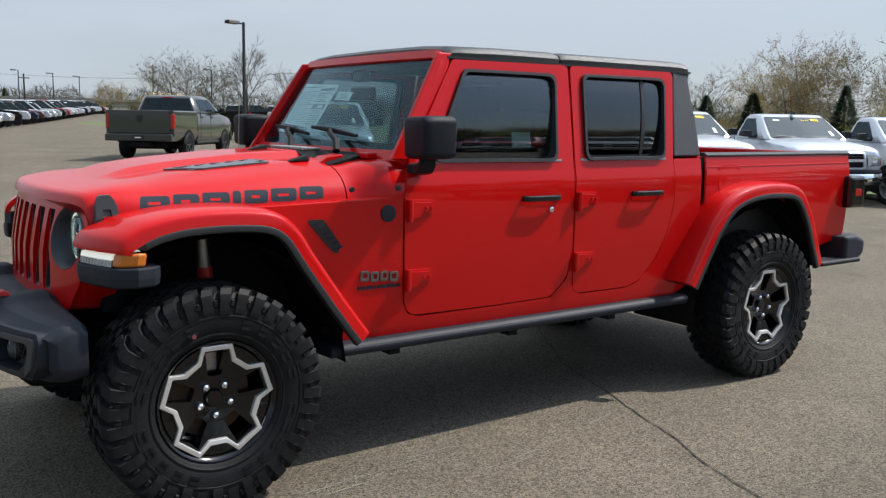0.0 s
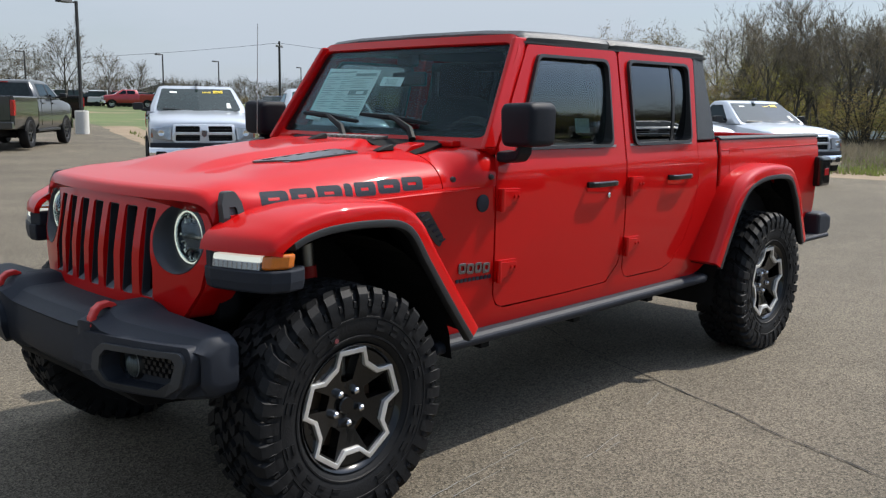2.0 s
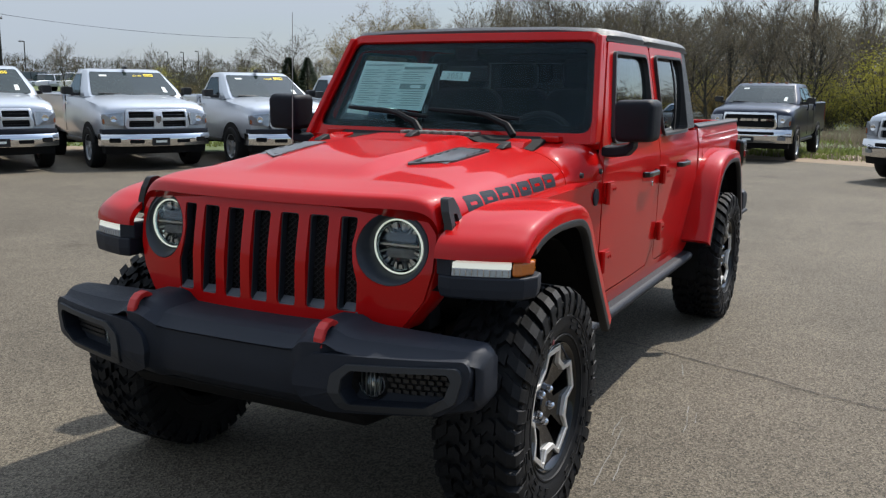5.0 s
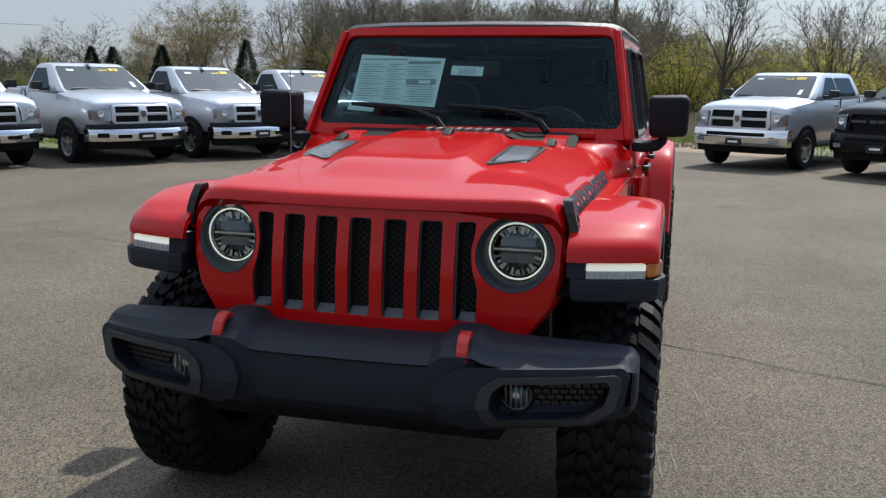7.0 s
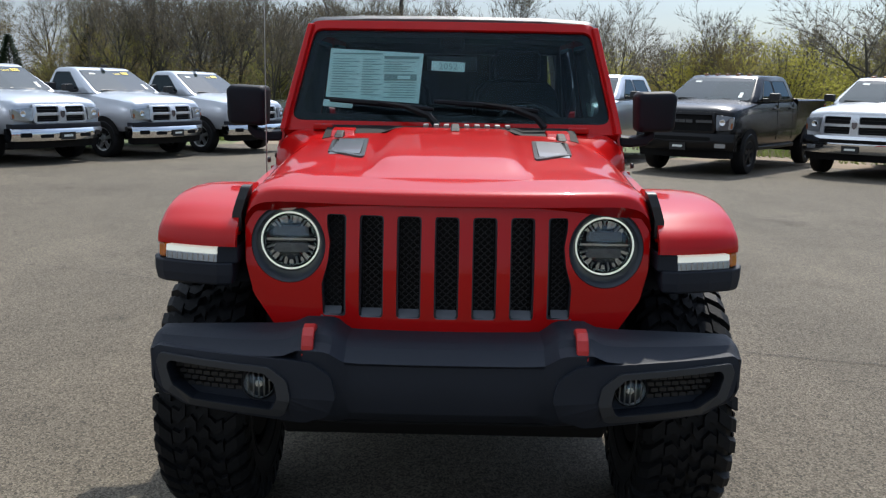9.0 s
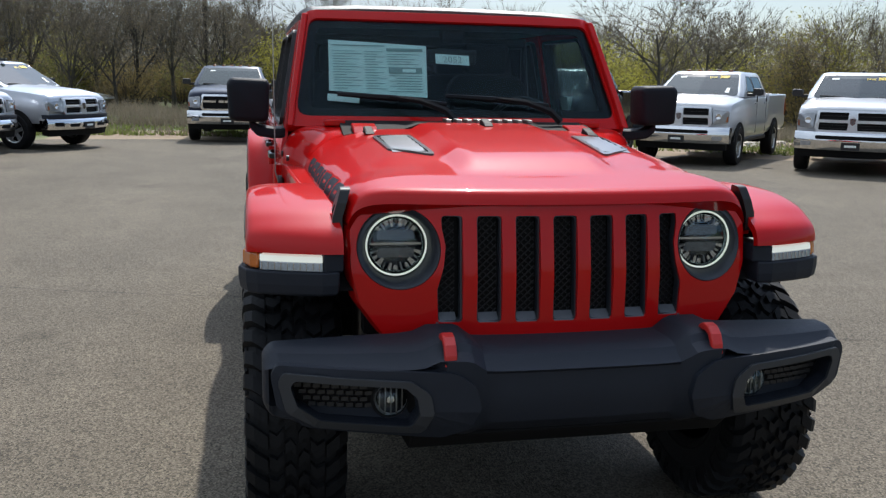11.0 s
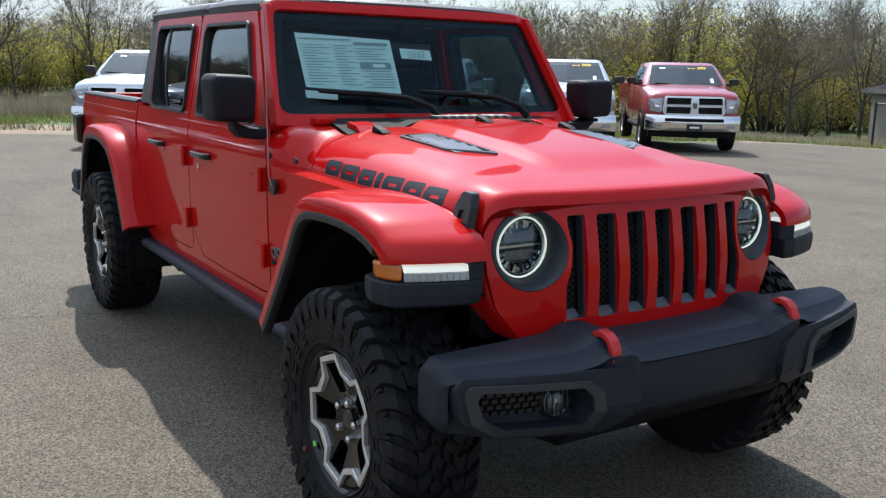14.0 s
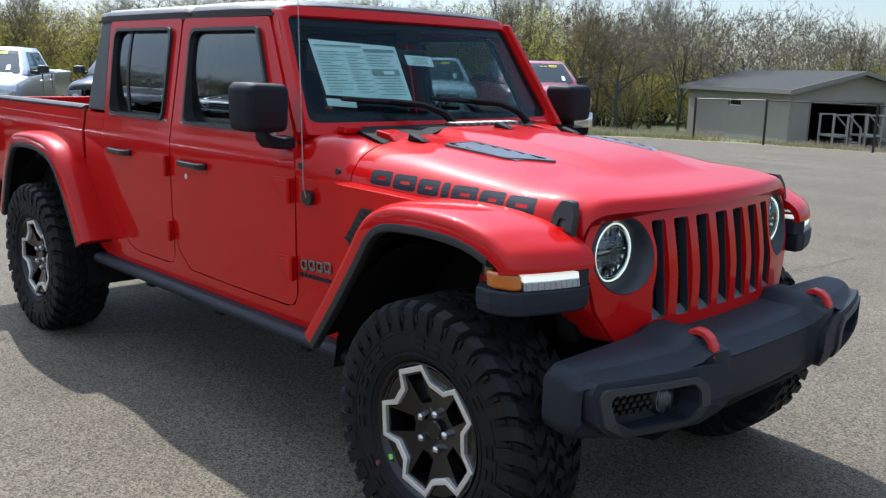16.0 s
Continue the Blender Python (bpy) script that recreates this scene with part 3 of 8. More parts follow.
def pickup():
    car = thing("pickup_truck", "glossy red off-road crew-cab pickup parked on asphalt, black hardtop", "pickup truck", m=pose(0, -0.0045, 0, 0, 0, 0.70))
    P = lambda *a, **k: part(*a, parent=car, **k) if "parent" not in k else part(*a, **k)
    # hood
    nx, ny = 44, 57
    rings = []
    for i in range(nx + 1):
        x = 0.479 + (-0.685 - 0.479) * (i / nx) ** 1.6
        hw = hood_half(x)
        ring = []
        for j in range(ny + 1):
            t = -1 + 2 * j / ny
            y = hw * math.copysign(abs(math.sin(t * math.pi / 2)) ** 0.9, t)
            ring.append((x - 0.095 * (abs(y) / 0.65) ** 2.2 * smooth01(x, 0.20, 0.479), y, hood_z(x, y)))
        under = [(ring[-1][0], hw * u, hood_z(x, hw * u) - d) for u, d in ((0.985, 0.035), (0.94, 0.030), (0.80, 0.026), (0.50, 0.026), (0.25, 0.026))]
        ring += [(ring[-1][0], hw * 0.985, ring[-1][2] - 0.010)] + under + [(a, -b, c) for a, b, c in reversed(under)] + [(ring[0][0], -hw * 0.985, ring[0][2] - 0.010)]
        rings.append(ring)
    hood = part("hood", lofted(rings), "red", car, "glossy red hood with raised centre and vents", smooth=50)
    for s in (1, -1):
        # louvred hood vent
        def on_hood(off):
            return lambda u, v, w: Vector((u, s * v, hood_z(u, s * v) + off + w))
        o = rounded([(0.005, 0.308), (-0.42, 0.330), (-0.445, 0.478), (-0.13, 0.458)], [0.02, 0.02, 0.03, 0.03])
        i_ = rounded([(-0.030, 0.324), (-0.408, 0.344), (-0.430, 0.464), (-0.14, 0.444)], [0.015, 0.02, 0.02, 0.015])
        vent = part("hood_vent", plate(o, [i_], 0.012, on_hood(0.007), span(-0.4, 0, 0.06)), "louvre", hood, "grey louvred hood vent", bevel=0.002)
        part("vent_well", plate(i_, [], 0.004, on_hood(0.0015), span(-0.4, 0, 0.06)), "under", vent)
        for k in range(5):
            u0 = -0.085 - 0.066 * k
            bm = bmesh.new()
            loft(bm, [[(u0, s * v, hood_z(u0, s * v) + 0.002), (u0 - 0.055, s * v, hood_z(u0 - 0.055, s * v) + 0.008), (u0 - 0.056, s * v, hood_z(u0 - 0.056, s * v) + 0.0045)] for v in (ramp(u0, (-0.4, 0.0), (0.346, 0.330)), 0.395, 0.448)])
            bmesh.ops.recalc_face_normals(bm, faces=bm.faces)
            part("louvre", bm, "louvre", vent)
        # plain dark lettering blocks along the hood side
        def on_flank(off):
            def f(u, v, w):
                y = hood_half(u) * (1 - 0.10 * ((v - 1.165) / 0.10) ** 2)
                lo, hi = 0.5, 1.0
                for _ in range(18):
                    mid = (lo + hi) / 2
                    if hood_z(u, mid * hood_half(u)) > v:
                        lo = mid
                    else:
                        hi = mid
                return Vector((u, s * (lo * hood_half(u) + off + w), v))
            return f
        widths = (0.115, 0.103, 0.111, 0.036, 0.103, 0.116, 0.112)
        u = 0.200
        for wd in widths:
            z0, z1 = ramp(u, (-0.62, 0.2), (1.186, 1.158)), ramp(u, (-0.62, 0.2), (1.239, 1.211))
            slant = -0.012
            outl = rounded([(u, z0), (u + slant, z1), (u - wd + slant, z1), (u - wd, z0)], 0.012, 2)
            hl = []
            if wd > 0.05:
                hl = [[(u - 0.036, z0 + 0.021), (u - 0.037, z1 - 0.021), (u - wd + 0.030, z1 - 0.021), (u - wd + 0.031, z0 + 0.021)]]
            part("decal_block", plate(outl, hl, 0.001, on_flank(0.0008), span(u, u - wd, 0.03), span(z0, z1, 0.012)), "decal", hood, "dark plain decal block")
            u -= wd + 0.013
        # hood latch
        yl = lambda z: 0.700 - 0.30 * max(0.0, z - 1.135) ** 1.0
        body = rounded([(0.272, 1.075), (0.372, 1.075), (0.364, 1.180), (0.348, 1.222), (0.304, 1.224), (0.284, 1.185)], [0.012, 0.012, 0.02, 0.018, 0.018, 0.02])
        hole = rounded([(0.306, 1.120), (0.340, 1.120), (0.338, 1.170), (0.310, 1.170)], 0.008)
        latch = part("hood_latch", plate(body, [hole], 0.030, lambda u, v, w: Vector((u, s * (yl(v) + w), v)), (), [1.10, 1.135, 1.16, 1.19]), "black", car, "black rubber hood latch", bevel=0.006)
        part("latch_slot", plate(hole, [], 0.006, lambda u, v, w: Vector((u, s * (yl(v) - 0.012 + w), v))), "trim_dark", latch)
    # hood bumpers and hinge covers near the windscreen
    for x, y in ((-0.575, 0.02), (-0.575, -0.47), (-0.575, 0.47)):
        z = hood_z(x, y)
        P("hood_stop", lofted([[(x + 0.045, y - 0.02, z), (x + 0.045, y + 0.02, z), (x - 0.05, y + 0.02, z), (x - 0.05, y - 0.02, z)],
                               [(x + 0.02, y - 0.016, z + 0.012), (x + 0.02, y + 0.016, z + 0.012), (x - 0.045, y + 0.016, z + 0.028), (x - 0.045, y - 0.016, z + 0.028)]]), "rubber", bevel=0.004)
    # cowl shoulders carrying the hood's section back to the doors
    for s in (1, -1):
        rings = []
        for x in np.linspace(-0.692, -0.962, 11):
            g = smooth01((-0.692 - x) / 0.27, 0.05, 0.75)
            ring = []
            for j in range(27):
                u = math.sin((0.48 + 0.52 * j / 26) * math.pi / 2) ** 0.9
                z_f = hood_z(-0.69, u * hood_half(-0.69))
                z_r = 1.180 + 0.165 * max(0.0, 1 - u ** 22) ** 0.5
                z = z_f + (z_r - z_f) * g
                ring.append((x, s * (u * hood_half(-0.69) * (1 - g) + u * side_y(x, z) * g), z))
            ring += [(x, ring[-1][1] * 0.97, ring[-1][2] - 0.01), (x, ring[0][1], 1.17)]
            rings.append(ring)
        P("cowl_shoulder", lofted(rings), "red", label="red cowl shoulder beside the windscreen", smooth=45)
    # cowl grille
    cow = P("cowl_panel", lofted([[(-0.682, y, hood_z(-0.68, y * 0.95) - 0.004), (-0.885, y, 1.368), (-0.885, y, 1.25), (-0.682, y, 1.22)] for y in np.linspace(-0.56, 0.56, 15)]), "under", label="black plastic cowl below the windscreen", smooth=40)
    for k in range(9):
        y = -0.12 + 0.045 * k
        part("cowl_slat", boxes((-0.80, -0.715, y, y + 0.022, 1.368, 1.384)), "steel", cow, bevel=0.003)
    for s in (1, -1):
        P("cowl_hinge", lofted([[(x, s * y, z) for x, z in ((-0.66, 1.325), (-0.70, 1.352), (-0.78, 1.362), (-0.78, 1.33), (-0.66, 1.30))] for y in (0.42, 0.52)]), "red", bevel=0.005)

    # grille panel
    outline = rounded([(-0.60, 1.181), (0.60, 1.181), (0.652, 1.10), (0.648, 0.98), (0.622, 0.88), (0.545, 0.775), (0.44, 0.752), (-0.44, 0.752), (-0.545, 0.775), (-0.622, 0.88), (-0.648, 0.98), (-0.652, 1.10)], 0.05, 4)
    slots = []
    for k in range(-3, 4):
        c = 0.1187 * k
        if abs(k) == 3:
            g = 1 if k > 0 else -1
            pts = [(c - 0.038 * g, 0.828), (c + 0.036 * g, 0.828), (c + 0.040 * g, 0.93), (c + 0.020 * g, 1.00), (c + 0.014 * g, 1.06), (c + 0.024 * g, 1.11), (c + 0.026 * g, 1.150), (c - 0.038 * g, 1.150)]
            if g < 0:
                pts.reverse()
            slots.append(rounded(pts, [0.012, 0.012, 0.03, 0.03, 0.03, 0.03, 0.012, 0.012], 3))
        else:
            slots.append(rounded([(c - 0.0385, 0.828), (c + 0.0385, 0.828), (c + 0.0385, 1.150), (c - 0.0385, 1.150)], 0.013, 3))
    eyes = [circle(s * 0.508, 1.050, 0.124, 40) for s in (1, -1)]
    grille = P("grille_panel", plate(outline, slots + eyes, 0.035, nose(), span(-0.65, 0.65, 0.05), span(0.76, 1.18, 0.06)), "red", label="red seven-slot grille panel", bevel=0.010, seg=3, smooth=40)
    low = [(u, v) for u, v in outline if v < 1.125]
    P("grille_surround", lofted([[Vector((grille_x(u, v) - d, u * k, 0.96 + (v - 0.96) * (1 + (k - 1) * 0.7))) for u, v in low] for d, k in ((0.014, 0.99), (0.016, 1.004), (0.024, 1.012), (0.06, 1.028), (0.11, 1.034), (0.15, 1.02))], closed=False, caps=False), "red", label="red grille surround wrapping round the corners", smooth=50)
    # raised black bead whose colour imitates the shade in the panel's groove
    P("panel_seam", tubed([Vector((grille_x(u, v) - 0.0022, u * 0.976, 0.96 + (v - 0.96) * 0.955)) for u, v in low], 0.0036, 6), "black", label="black bead painted for the shaded gap round the grille panel")
    for sl in slots:
        cx, cz = sum(p[0] for p in sl) / len(sl), sum(p[1] for p in sl) / len(sl)
        inn = [(cx + (u - cx) * 0.87, cz + (v - cz) * 0.972) for u, v in sl]
        ins = part("slot_insert", plate(sl, [inn], 0.030, nose(-0.008)), "insert", grille, "dark grey slot surround")
        part("slot_mesh", plate(inn, [], 0.003, nose(-0.046)), "under", ins)
        lattice = bmesh.new()
        for lean in (1, -1):
            for k in range(-3, 17):
                za, zc = 0.85 + 0.022 * k, 0.85 + 0.022 * k + 0.055
                q0, q1 = max(0.0, (0.852 - za) / 0.055), min(1.0, (1.138 - za) / 0.055)
                if q1 - q0 > 0.1:
                    a_, b_ = [(cx + lean * (0.064 * q - 0.032) * 0.94, za + (zc - za) * q) for q in (q0, q1)]
                    loft(lattice, [[(grille_x(y, z) - d, y, z + e) for d, e in ((0.040, -0.002), (0.040, 0.002), (0.045, 0.002), (0.045, -0.002))] for y, z in (a_, b_)])
        bmesh.ops.recalc_face_normals(lattice, faces=lattice.faces)
        tagged(part("mesh_lattice", lattice, "lattice", ins, "fine black grille mesh"), kind="stuff")
        part("slot_ramp", lofted([[(grille_x(cx, 0.83) - 0.004, cx - 0.032, 0.829), (grille_x(cx, 0.83) - 0.004, cx + 0.032, 0.829), (grille_x(cx, 0.85) - 0.036, cx + 0.032, 0.852), (grille_x(cx, 0.85) - 0.036, cx - 0.032, 0.852)],
                                  [(grille_x(cx, 0.83) - 0.004, cx - 0.032, 0.824), (grille_x(cx, 0.83) - 0.004, cx + 0.032, 0.824), (grille_x(cx, 0.85) - 0.04, cx + 0.032, 0.824), (grille_x(cx, 0.85) - 0.04, cx - 0.032, 0.824)]]), "slot_grey", ins, "blue-grey slot foot")
    P("grille_core", boxes((0.25, 0.33, -0.60, 0.60, 0.76, 1.16)), "under")
    # headlights
    for s in (1, -1):
        lx = grille_x(0.5, 1.05) - 0.062
        lamp = thing("headlight", "", "", m=pose(lx, s * 0.508, 1.052))
        for k in ("label", "category"):
            if k in lamp:
                del lamp[k]
        lamp.parent = car
        bowl = []
        for r, d in ((0.1235, -0.004), (0.1215, 0.001), (0.117, -0.003), (0.108, None), (0.0985, 0.016), (0.096, -0.010), (0.096, -0.06)):
            ring = []
            for k in range(40):
                ca, sa = math.cos(2 * math.pi * k / 40), math.sin(2 * math.pi * k / 40)
                rim = grille_x(0.508 + r * ca * s, 1.050 + r * sa) - lx
                ring.append((rim + d if r > 0.11 else (0.55 * rim + 0.010 if d is None else d), r * ca, r * sa - 0.002))
            bowl.append(ring)
        part("housing", lofted(bowl, True, False), "bezel", lamp, "dark grey lamp surround", smooth=40)
        part("halo_ring", turned([(0.0895, 0.010), (0.0900, 0.017), (0.0925, 0.018), (0.0955, 0.013), (0.0935, 0.006), (0.0895, 0.010)], 48, "x"), "halo", lamp, "lit white halo ring", smooth=35)
        part("lamp_bowl", turned([(0.083, 0.004), (0.070, -0.022), (0.0, -0.03), (0.0, -0.034), (0.085, -0.026), (0.083, 0.004)], 36, "x"), "gloss_black", lamp, smooth=35)
        for zz, h in ((0.030, 0.032), (-0.026, 0.030)):
            b = bmesh.new()
            pts = [(-0.060, zz - h / 2), (0.060, zz - h / 2), (0.055, zz + h / 2), (-0.055, zz + h / 2)]
            part("projector", plate(rounded(pts, 0.010), [], 0.02, lambda u, v, w: Vector((-0.003 + w, u, v))), "projector_glass", lamp, "projector lens", bevel=0.004)
        part("lens_seam", turned([(0.094, 0.004), (0.096, 0.012), (0.099, 0.010), (0.099, 0.0), (0.094, 0.004)], 36, "x"), "trim_dark", lamp, smooth=35)
        part("lamp_bar", boxes((-0.006, 0.004, -0.078, 0.078, 0.000, 0.007)), "chrome", lamp)
        for k in range(20):
            a = radians(198 + 144 * k / 10 if k < 11 else 42 + 96 * (k - 11) / 8)
            r0, r1, hw = 0.058 + 0.007 * (k % 2), 0.081, 0.0035 + 0.0025 * (k % 3)
            ca, sa = math.cos(a), math.sin(a)
            part("reflector_facet", lofted([[(x, r * ca - e * sa, r * sa + e * ca) for r, e in ((r0, -hw * 0.6), (r1, -hw), (r1, hw), (r0, hw * 0.6))] for x in (-0.016, 0.002 - 0.005 * (k % 2))]), "chrome" if k % 3 else "steel", lamp)
        part("lens", turned([(0.086, 0.008), (0.078, 0.022), (0.055, 0.033), (0.0, 0.039), (0.0, 0.037), (0.054, 0.031), (0.077, 0.020), (0.084, 0.008)], 36, "x"), "clear", lamp, smooth=60)

    # front bumper
    rings = []
    TIP = [0.917, 0.9155, 0.912, 0.907, 0.900, 0.891, 0.881]
    for y in [-q for q in TIP] + list(np.linspace(-0.87, 0.87, 89)) + TIP[::-1]:
        a = abs(y)
        zt = ramp(a, (0, 0.265, 0.30, 0.340, 0.36, 0.435, 0.475, 0.52, 0.60, 0.89, 0.917), (0.790, 0.790, 0.793, 0.826, 0.830, 0.830, 0.812, 0.806, 0.804, 0.794, 0.782))
        zb = ramp(a, (0, 0.30, 0.40, 0.60, 0.80, 0.89, 0.917), (0.532, 0.532, 0.536, 0.546, 0.564, 0.586, 0.604))
        xb = ramp(a, (0, 0.5, 0.80, 0.917), (0.46, 0.46, 0.46, 0.465))
        inset = 0.026 * smooth01(a, 0.345, 0.29)
        curl = 1 - math.sqrt(max(0.0, 1 - max(0.0, (a - 0.877) / 0.0405) ** 2))
        zt, zb, inset = zt - 0.030 * curl, zb + 0.034 * curl, inset + 0.045 * curl
        mid = zb + (zt - zb) * 0.52
        cw = smooth01(a, 0.31, 0.27)
        rec = 0.062 * smooth01(a, 0.42, 0.47) * smooth01(a, 0.905, 0.875)
        f = lambda z: max(xb + 0.02, bumper_x(y, z) - inset)
        d, h = f(zt) - xb, zt - zb
        prof = [(xb, zt - min(0.02, 0.1 * h)), (xb + 0.15 * d, zt), (f(zt) - min(0.085, 0.60 * d), zt), (f(zt) - min(0.052, 0.40 * d), zt - 0.002), (f(zt) - min(0.026, 0.22 * d), zt - min(0.011, 0.06 * h)), (f(zt) - 0.008, zt - min(0.030, 0.14 * h)),
                (f(mid) + 0.004, zt - min(0.046, 0.20 * h)), (f(mid) + 0.004 - 0.011 * cw - rec, zt - min(0.056, 0.25 * h)), (f(mid) - 0.006 * cw - rec, zt - min(0.10, 0.42 * h)), (f(mid) - 0.004 * cw - rec, zb + min(0.11, 0.45 * h)),
                (f(zb + 0.05) - 0.6 * rec, zb + min(0.050, 0.22 * h)), (f(zb) - 0.012, zb + min(0.016, 0.08 * h)), (f(zb) - min(0.034, 0.3 * d), zb + 0.003), (f(zb) - min(0.06, 0.5 * d), zb), (xb, zb + min(0.01, 0.05 * h))]
        rings.append([(x, y, z) for x, z in prof])
    bump = P("front_bumper", lofted(rings), "plastic", label="dark grey plastic off-road front bumper", smooth=26)
    for s in (1, -1):
        def on_bump(off):
            return lambda u, v, w: Vector((bumper_x(u, v) + off + w, s * u, v))
        pod_o = rounded([(0.318, 0.650), (0.332, 0.712), (0.392, 0.752), (0.47, 0.757), (0.880, 0.766), (0.896, 0.735), (0.880, 0.645), (0.80, 0.582), (0.42, 0.550), (0.345, 0.580)], 0.040, 5)
        pod_i = rounded([(0.492, 0.640), (0.500, 0.685), (0.532, 0.714), (0.832, 0.726), (0.842, 0.706), (0.824, 0.652), (0.760, 0.612), (0.512, 0.597)], 0.020, 5)
        bez_o = rounded([(0.452, 0.640), (0.462, 0.695), (0.515, 0.733), (0.864, 0.748), (0.876, 0.716), (0.855, 0.634), (0.775, 0.588), (0.478, 0.572)], 0.032, 5)
        pod = part("lamp_pod", plate(pod_o, [pod_i], 0.075, on_bump(0.016), span(0.33, 0.9, 0.06)), "plastic", bump, bevel=0.012, seg=3)
        part("fog_bezel", plate(bez_o, [pod_i], 0.012, on_bump(0.026), span(0.45, 0.9, 0.06)), "fog_trim", pod, "satin grey fog lamp bezel", bevel=0.005)
        part("fog_mesh", plate(pod_i, [], 0.004, on_bump(-0.050), span(0.5, 0.85, 0.05)), "under", pod)
        for r_ in range(5):
            for c_ in range(8):
                yy, zz = 0.625 + 0.026 * c_ + (0.013 if r_ % 2 else 0), 0.640 + 0.018 * r_
                if yy > 0.83 - max(0, 0.70 - zz) * 0.6:
                    continue
                x0 = bumper_x(yy, zz) - 0.050
                part("mesh_cell", boxes((x0, x0 + 0.006, s * yy - 0.010, s * yy + 0.010, zz - 0.006, zz + 0.006)), "black", pod)
        fx = bumper_x(0.56, 0.655)
        fog = thing("fog_lamp", "", "", m=pose(fx - 0.052, s * 0.562, 0.656))
        for k in ("label", "category"):
            if k in fog:
                del fog[k]
        fog.parent = bump
        part("reflector", turned([(0.046, 0.004), (0.040, -0.012), (0.026, -0.024), (0.0, -0.028), (0.0, -0.032), (0.048, -0.026), (0.046, 0.004)], 24, "x"), "fog", fog, "silvered lamp bowl", smooth=50)
        part("bulb_shield", turned([(0.0, 0.006), (0.011, 0.004), (0.014, -0.006), (0.013, -0.026), (0.0, -0.026), (0.0, 0.006)], 16, "x"), "chrome", fog, "round chrome bulb shield", smooth=45)
        for k in range(-2, 3):
            h = math.sqrt(0.044 ** 2 - (0.016 * k) ** 2)
            part("lens_rib", boxes((0.0, 0.010, 0.016 * k - 0.0016, 0.016 * k + 0.0016, -h, h)), "steel", fog)
        part("lens", turned([(0.047, 0.002), (0.046, 0.010), (0.036, 0.019), (0.020, 0.025), (0.0, 0.027), (0.0, 0.025), (0.035, 0.017), (0.044, 0.009), (0.045, 0.002)], 24, "x"), "clear", fog, "clear round fog lamp lens", smooth=60)
        part("fog_ring", turned([(0.047, 0.0), (0.051, 0.004), (0.056, -0.004), (0.058, -0.02), (0.047, -0.02), (0.047, 0.0)], 24, "x"), "black", fog, smooth=40)
        # tow hook
        hk = bmesh.new()
        path = [(0.622, 0.820), (0.632, 0.838), (0.650, 0.847), (0.674, 0.844), (0.693, 0.831), (0.706, 0.808), (0.710, 0.776)]
        loft(hk, [[(x + nx_ * 0.011, s * (0.404 + e), z - 0.010 + nz_ * 0.011) for e, nx_, nz_ in ((-0.018, nx, nz), (0.018, nx, nz), (0.018, -nx, -nz), (-0.018, -nx, -nz))]
                  for (x, z), (nx, nz) in zip(path, ((-0.6, 0.8), (-0.4, 0.9), (0, 1), (0.5, 0.85), (0.9, 0.4), (1, 0), (1, 0)))])
        bmesh.ops.recalc_face_normals(hk, faces=hk.faces)
        part("tow_hook", hk, "hook", bump, "red enamelled tow hook", bevel=0.005)
    P("front_skid_plate", lofted([[(x, y, z) for x, z in ((0.60, 0.56), (0.64, 0.535), (0.58, 0.475), (0.30, 0.44), (0.30, 0.47), (0.55, 0.56))] for y in np.linspace(-0.50, 0.50, 7)]), "under", bevel=0.01)

    # side panels, doors and glass
    doorF = [(-0.932, 1.20), (-0.938, 0.92), (-0.950, 0.634), (-1.50, 0.630), (-1.845, 0.636), (-1.945, 0.722), (-1.972, 0.86), (-1.966, 1.33), (-1.985, 1.812), (-1.255, 1.806), (-0.968, 1.352)]
    rF = [0, 0, 0.085, 0, 0.05, 0.10, 0.06, 0, 0.03, 0.03, 0]
    doorR = [(-1.984, 0.90), (-2.000, 0.636), (-2.40, 0.634), (-2.50, 0.662), (-2.622, 0.775), (-2.700, 0.93), (-2.742, 1.10), (-2.730, 1.33), (-2.790, 1.812), (-2.002, 1.812), (-1.979, 1.33)]
    rR = [0, 0.07, 0.06, 0.06, 0.10, 0.10, 0.08, 0, 0.03, 0.03, 0]
    winF = rounded([(-1.078, 1.334), (-1.850, 1.328), (-1.890, 1.766), (-1.310, 1.766)], [0.04, 0.05, 0.05, 0.05])
    winR = rounded([(-2.046, 1.330), (-2.655, 1.334), (-2.708, 1.776), (-2.070, 1.774)], [0.05, 0.05, 0.05, 0.05])
    arch_f = [(0.34, 1.06), (0.20, 1.12), (-0.05, 1.14), (-0.24, 1.12), (-0.41, 0.99), (-0.645, 0.60)]
    flank = [(-0.927, 0.92), (-0.939, 0.700), (-0.968, 0.644), (-1.03, 0.625), (-1.50, 0.624), (-1.85, 0.629), (-1.952, 0.718), (-1.9775, 0.86), (-1.972, 1.332), (-1.974, 1.332), (-1.9785, 0.90), (-1.990, 0.690), (-2.022, 0.642), (-2.07, 0.629),
             (-2.40, 0.628), (-2.503, 0.656), (-2.628, 0.772), (-2.706, 0.929), (-2.747, 1.10), (-2.735, 1.332), (-2.968, 1.332), (-2.975, 0.63), (-2.87, 0.575), (-2.80, 0.553), (-0.64, 0.553)] + arch_f[::-1] + [(0.34, 1.142), (-0.70, 1.174), (-0.927, 1.184)]
    cv = [0.6, 0.75, 0.9, 1.0, 1.1, 1.2, 1.252, 1.272, 1.3, 1.37]
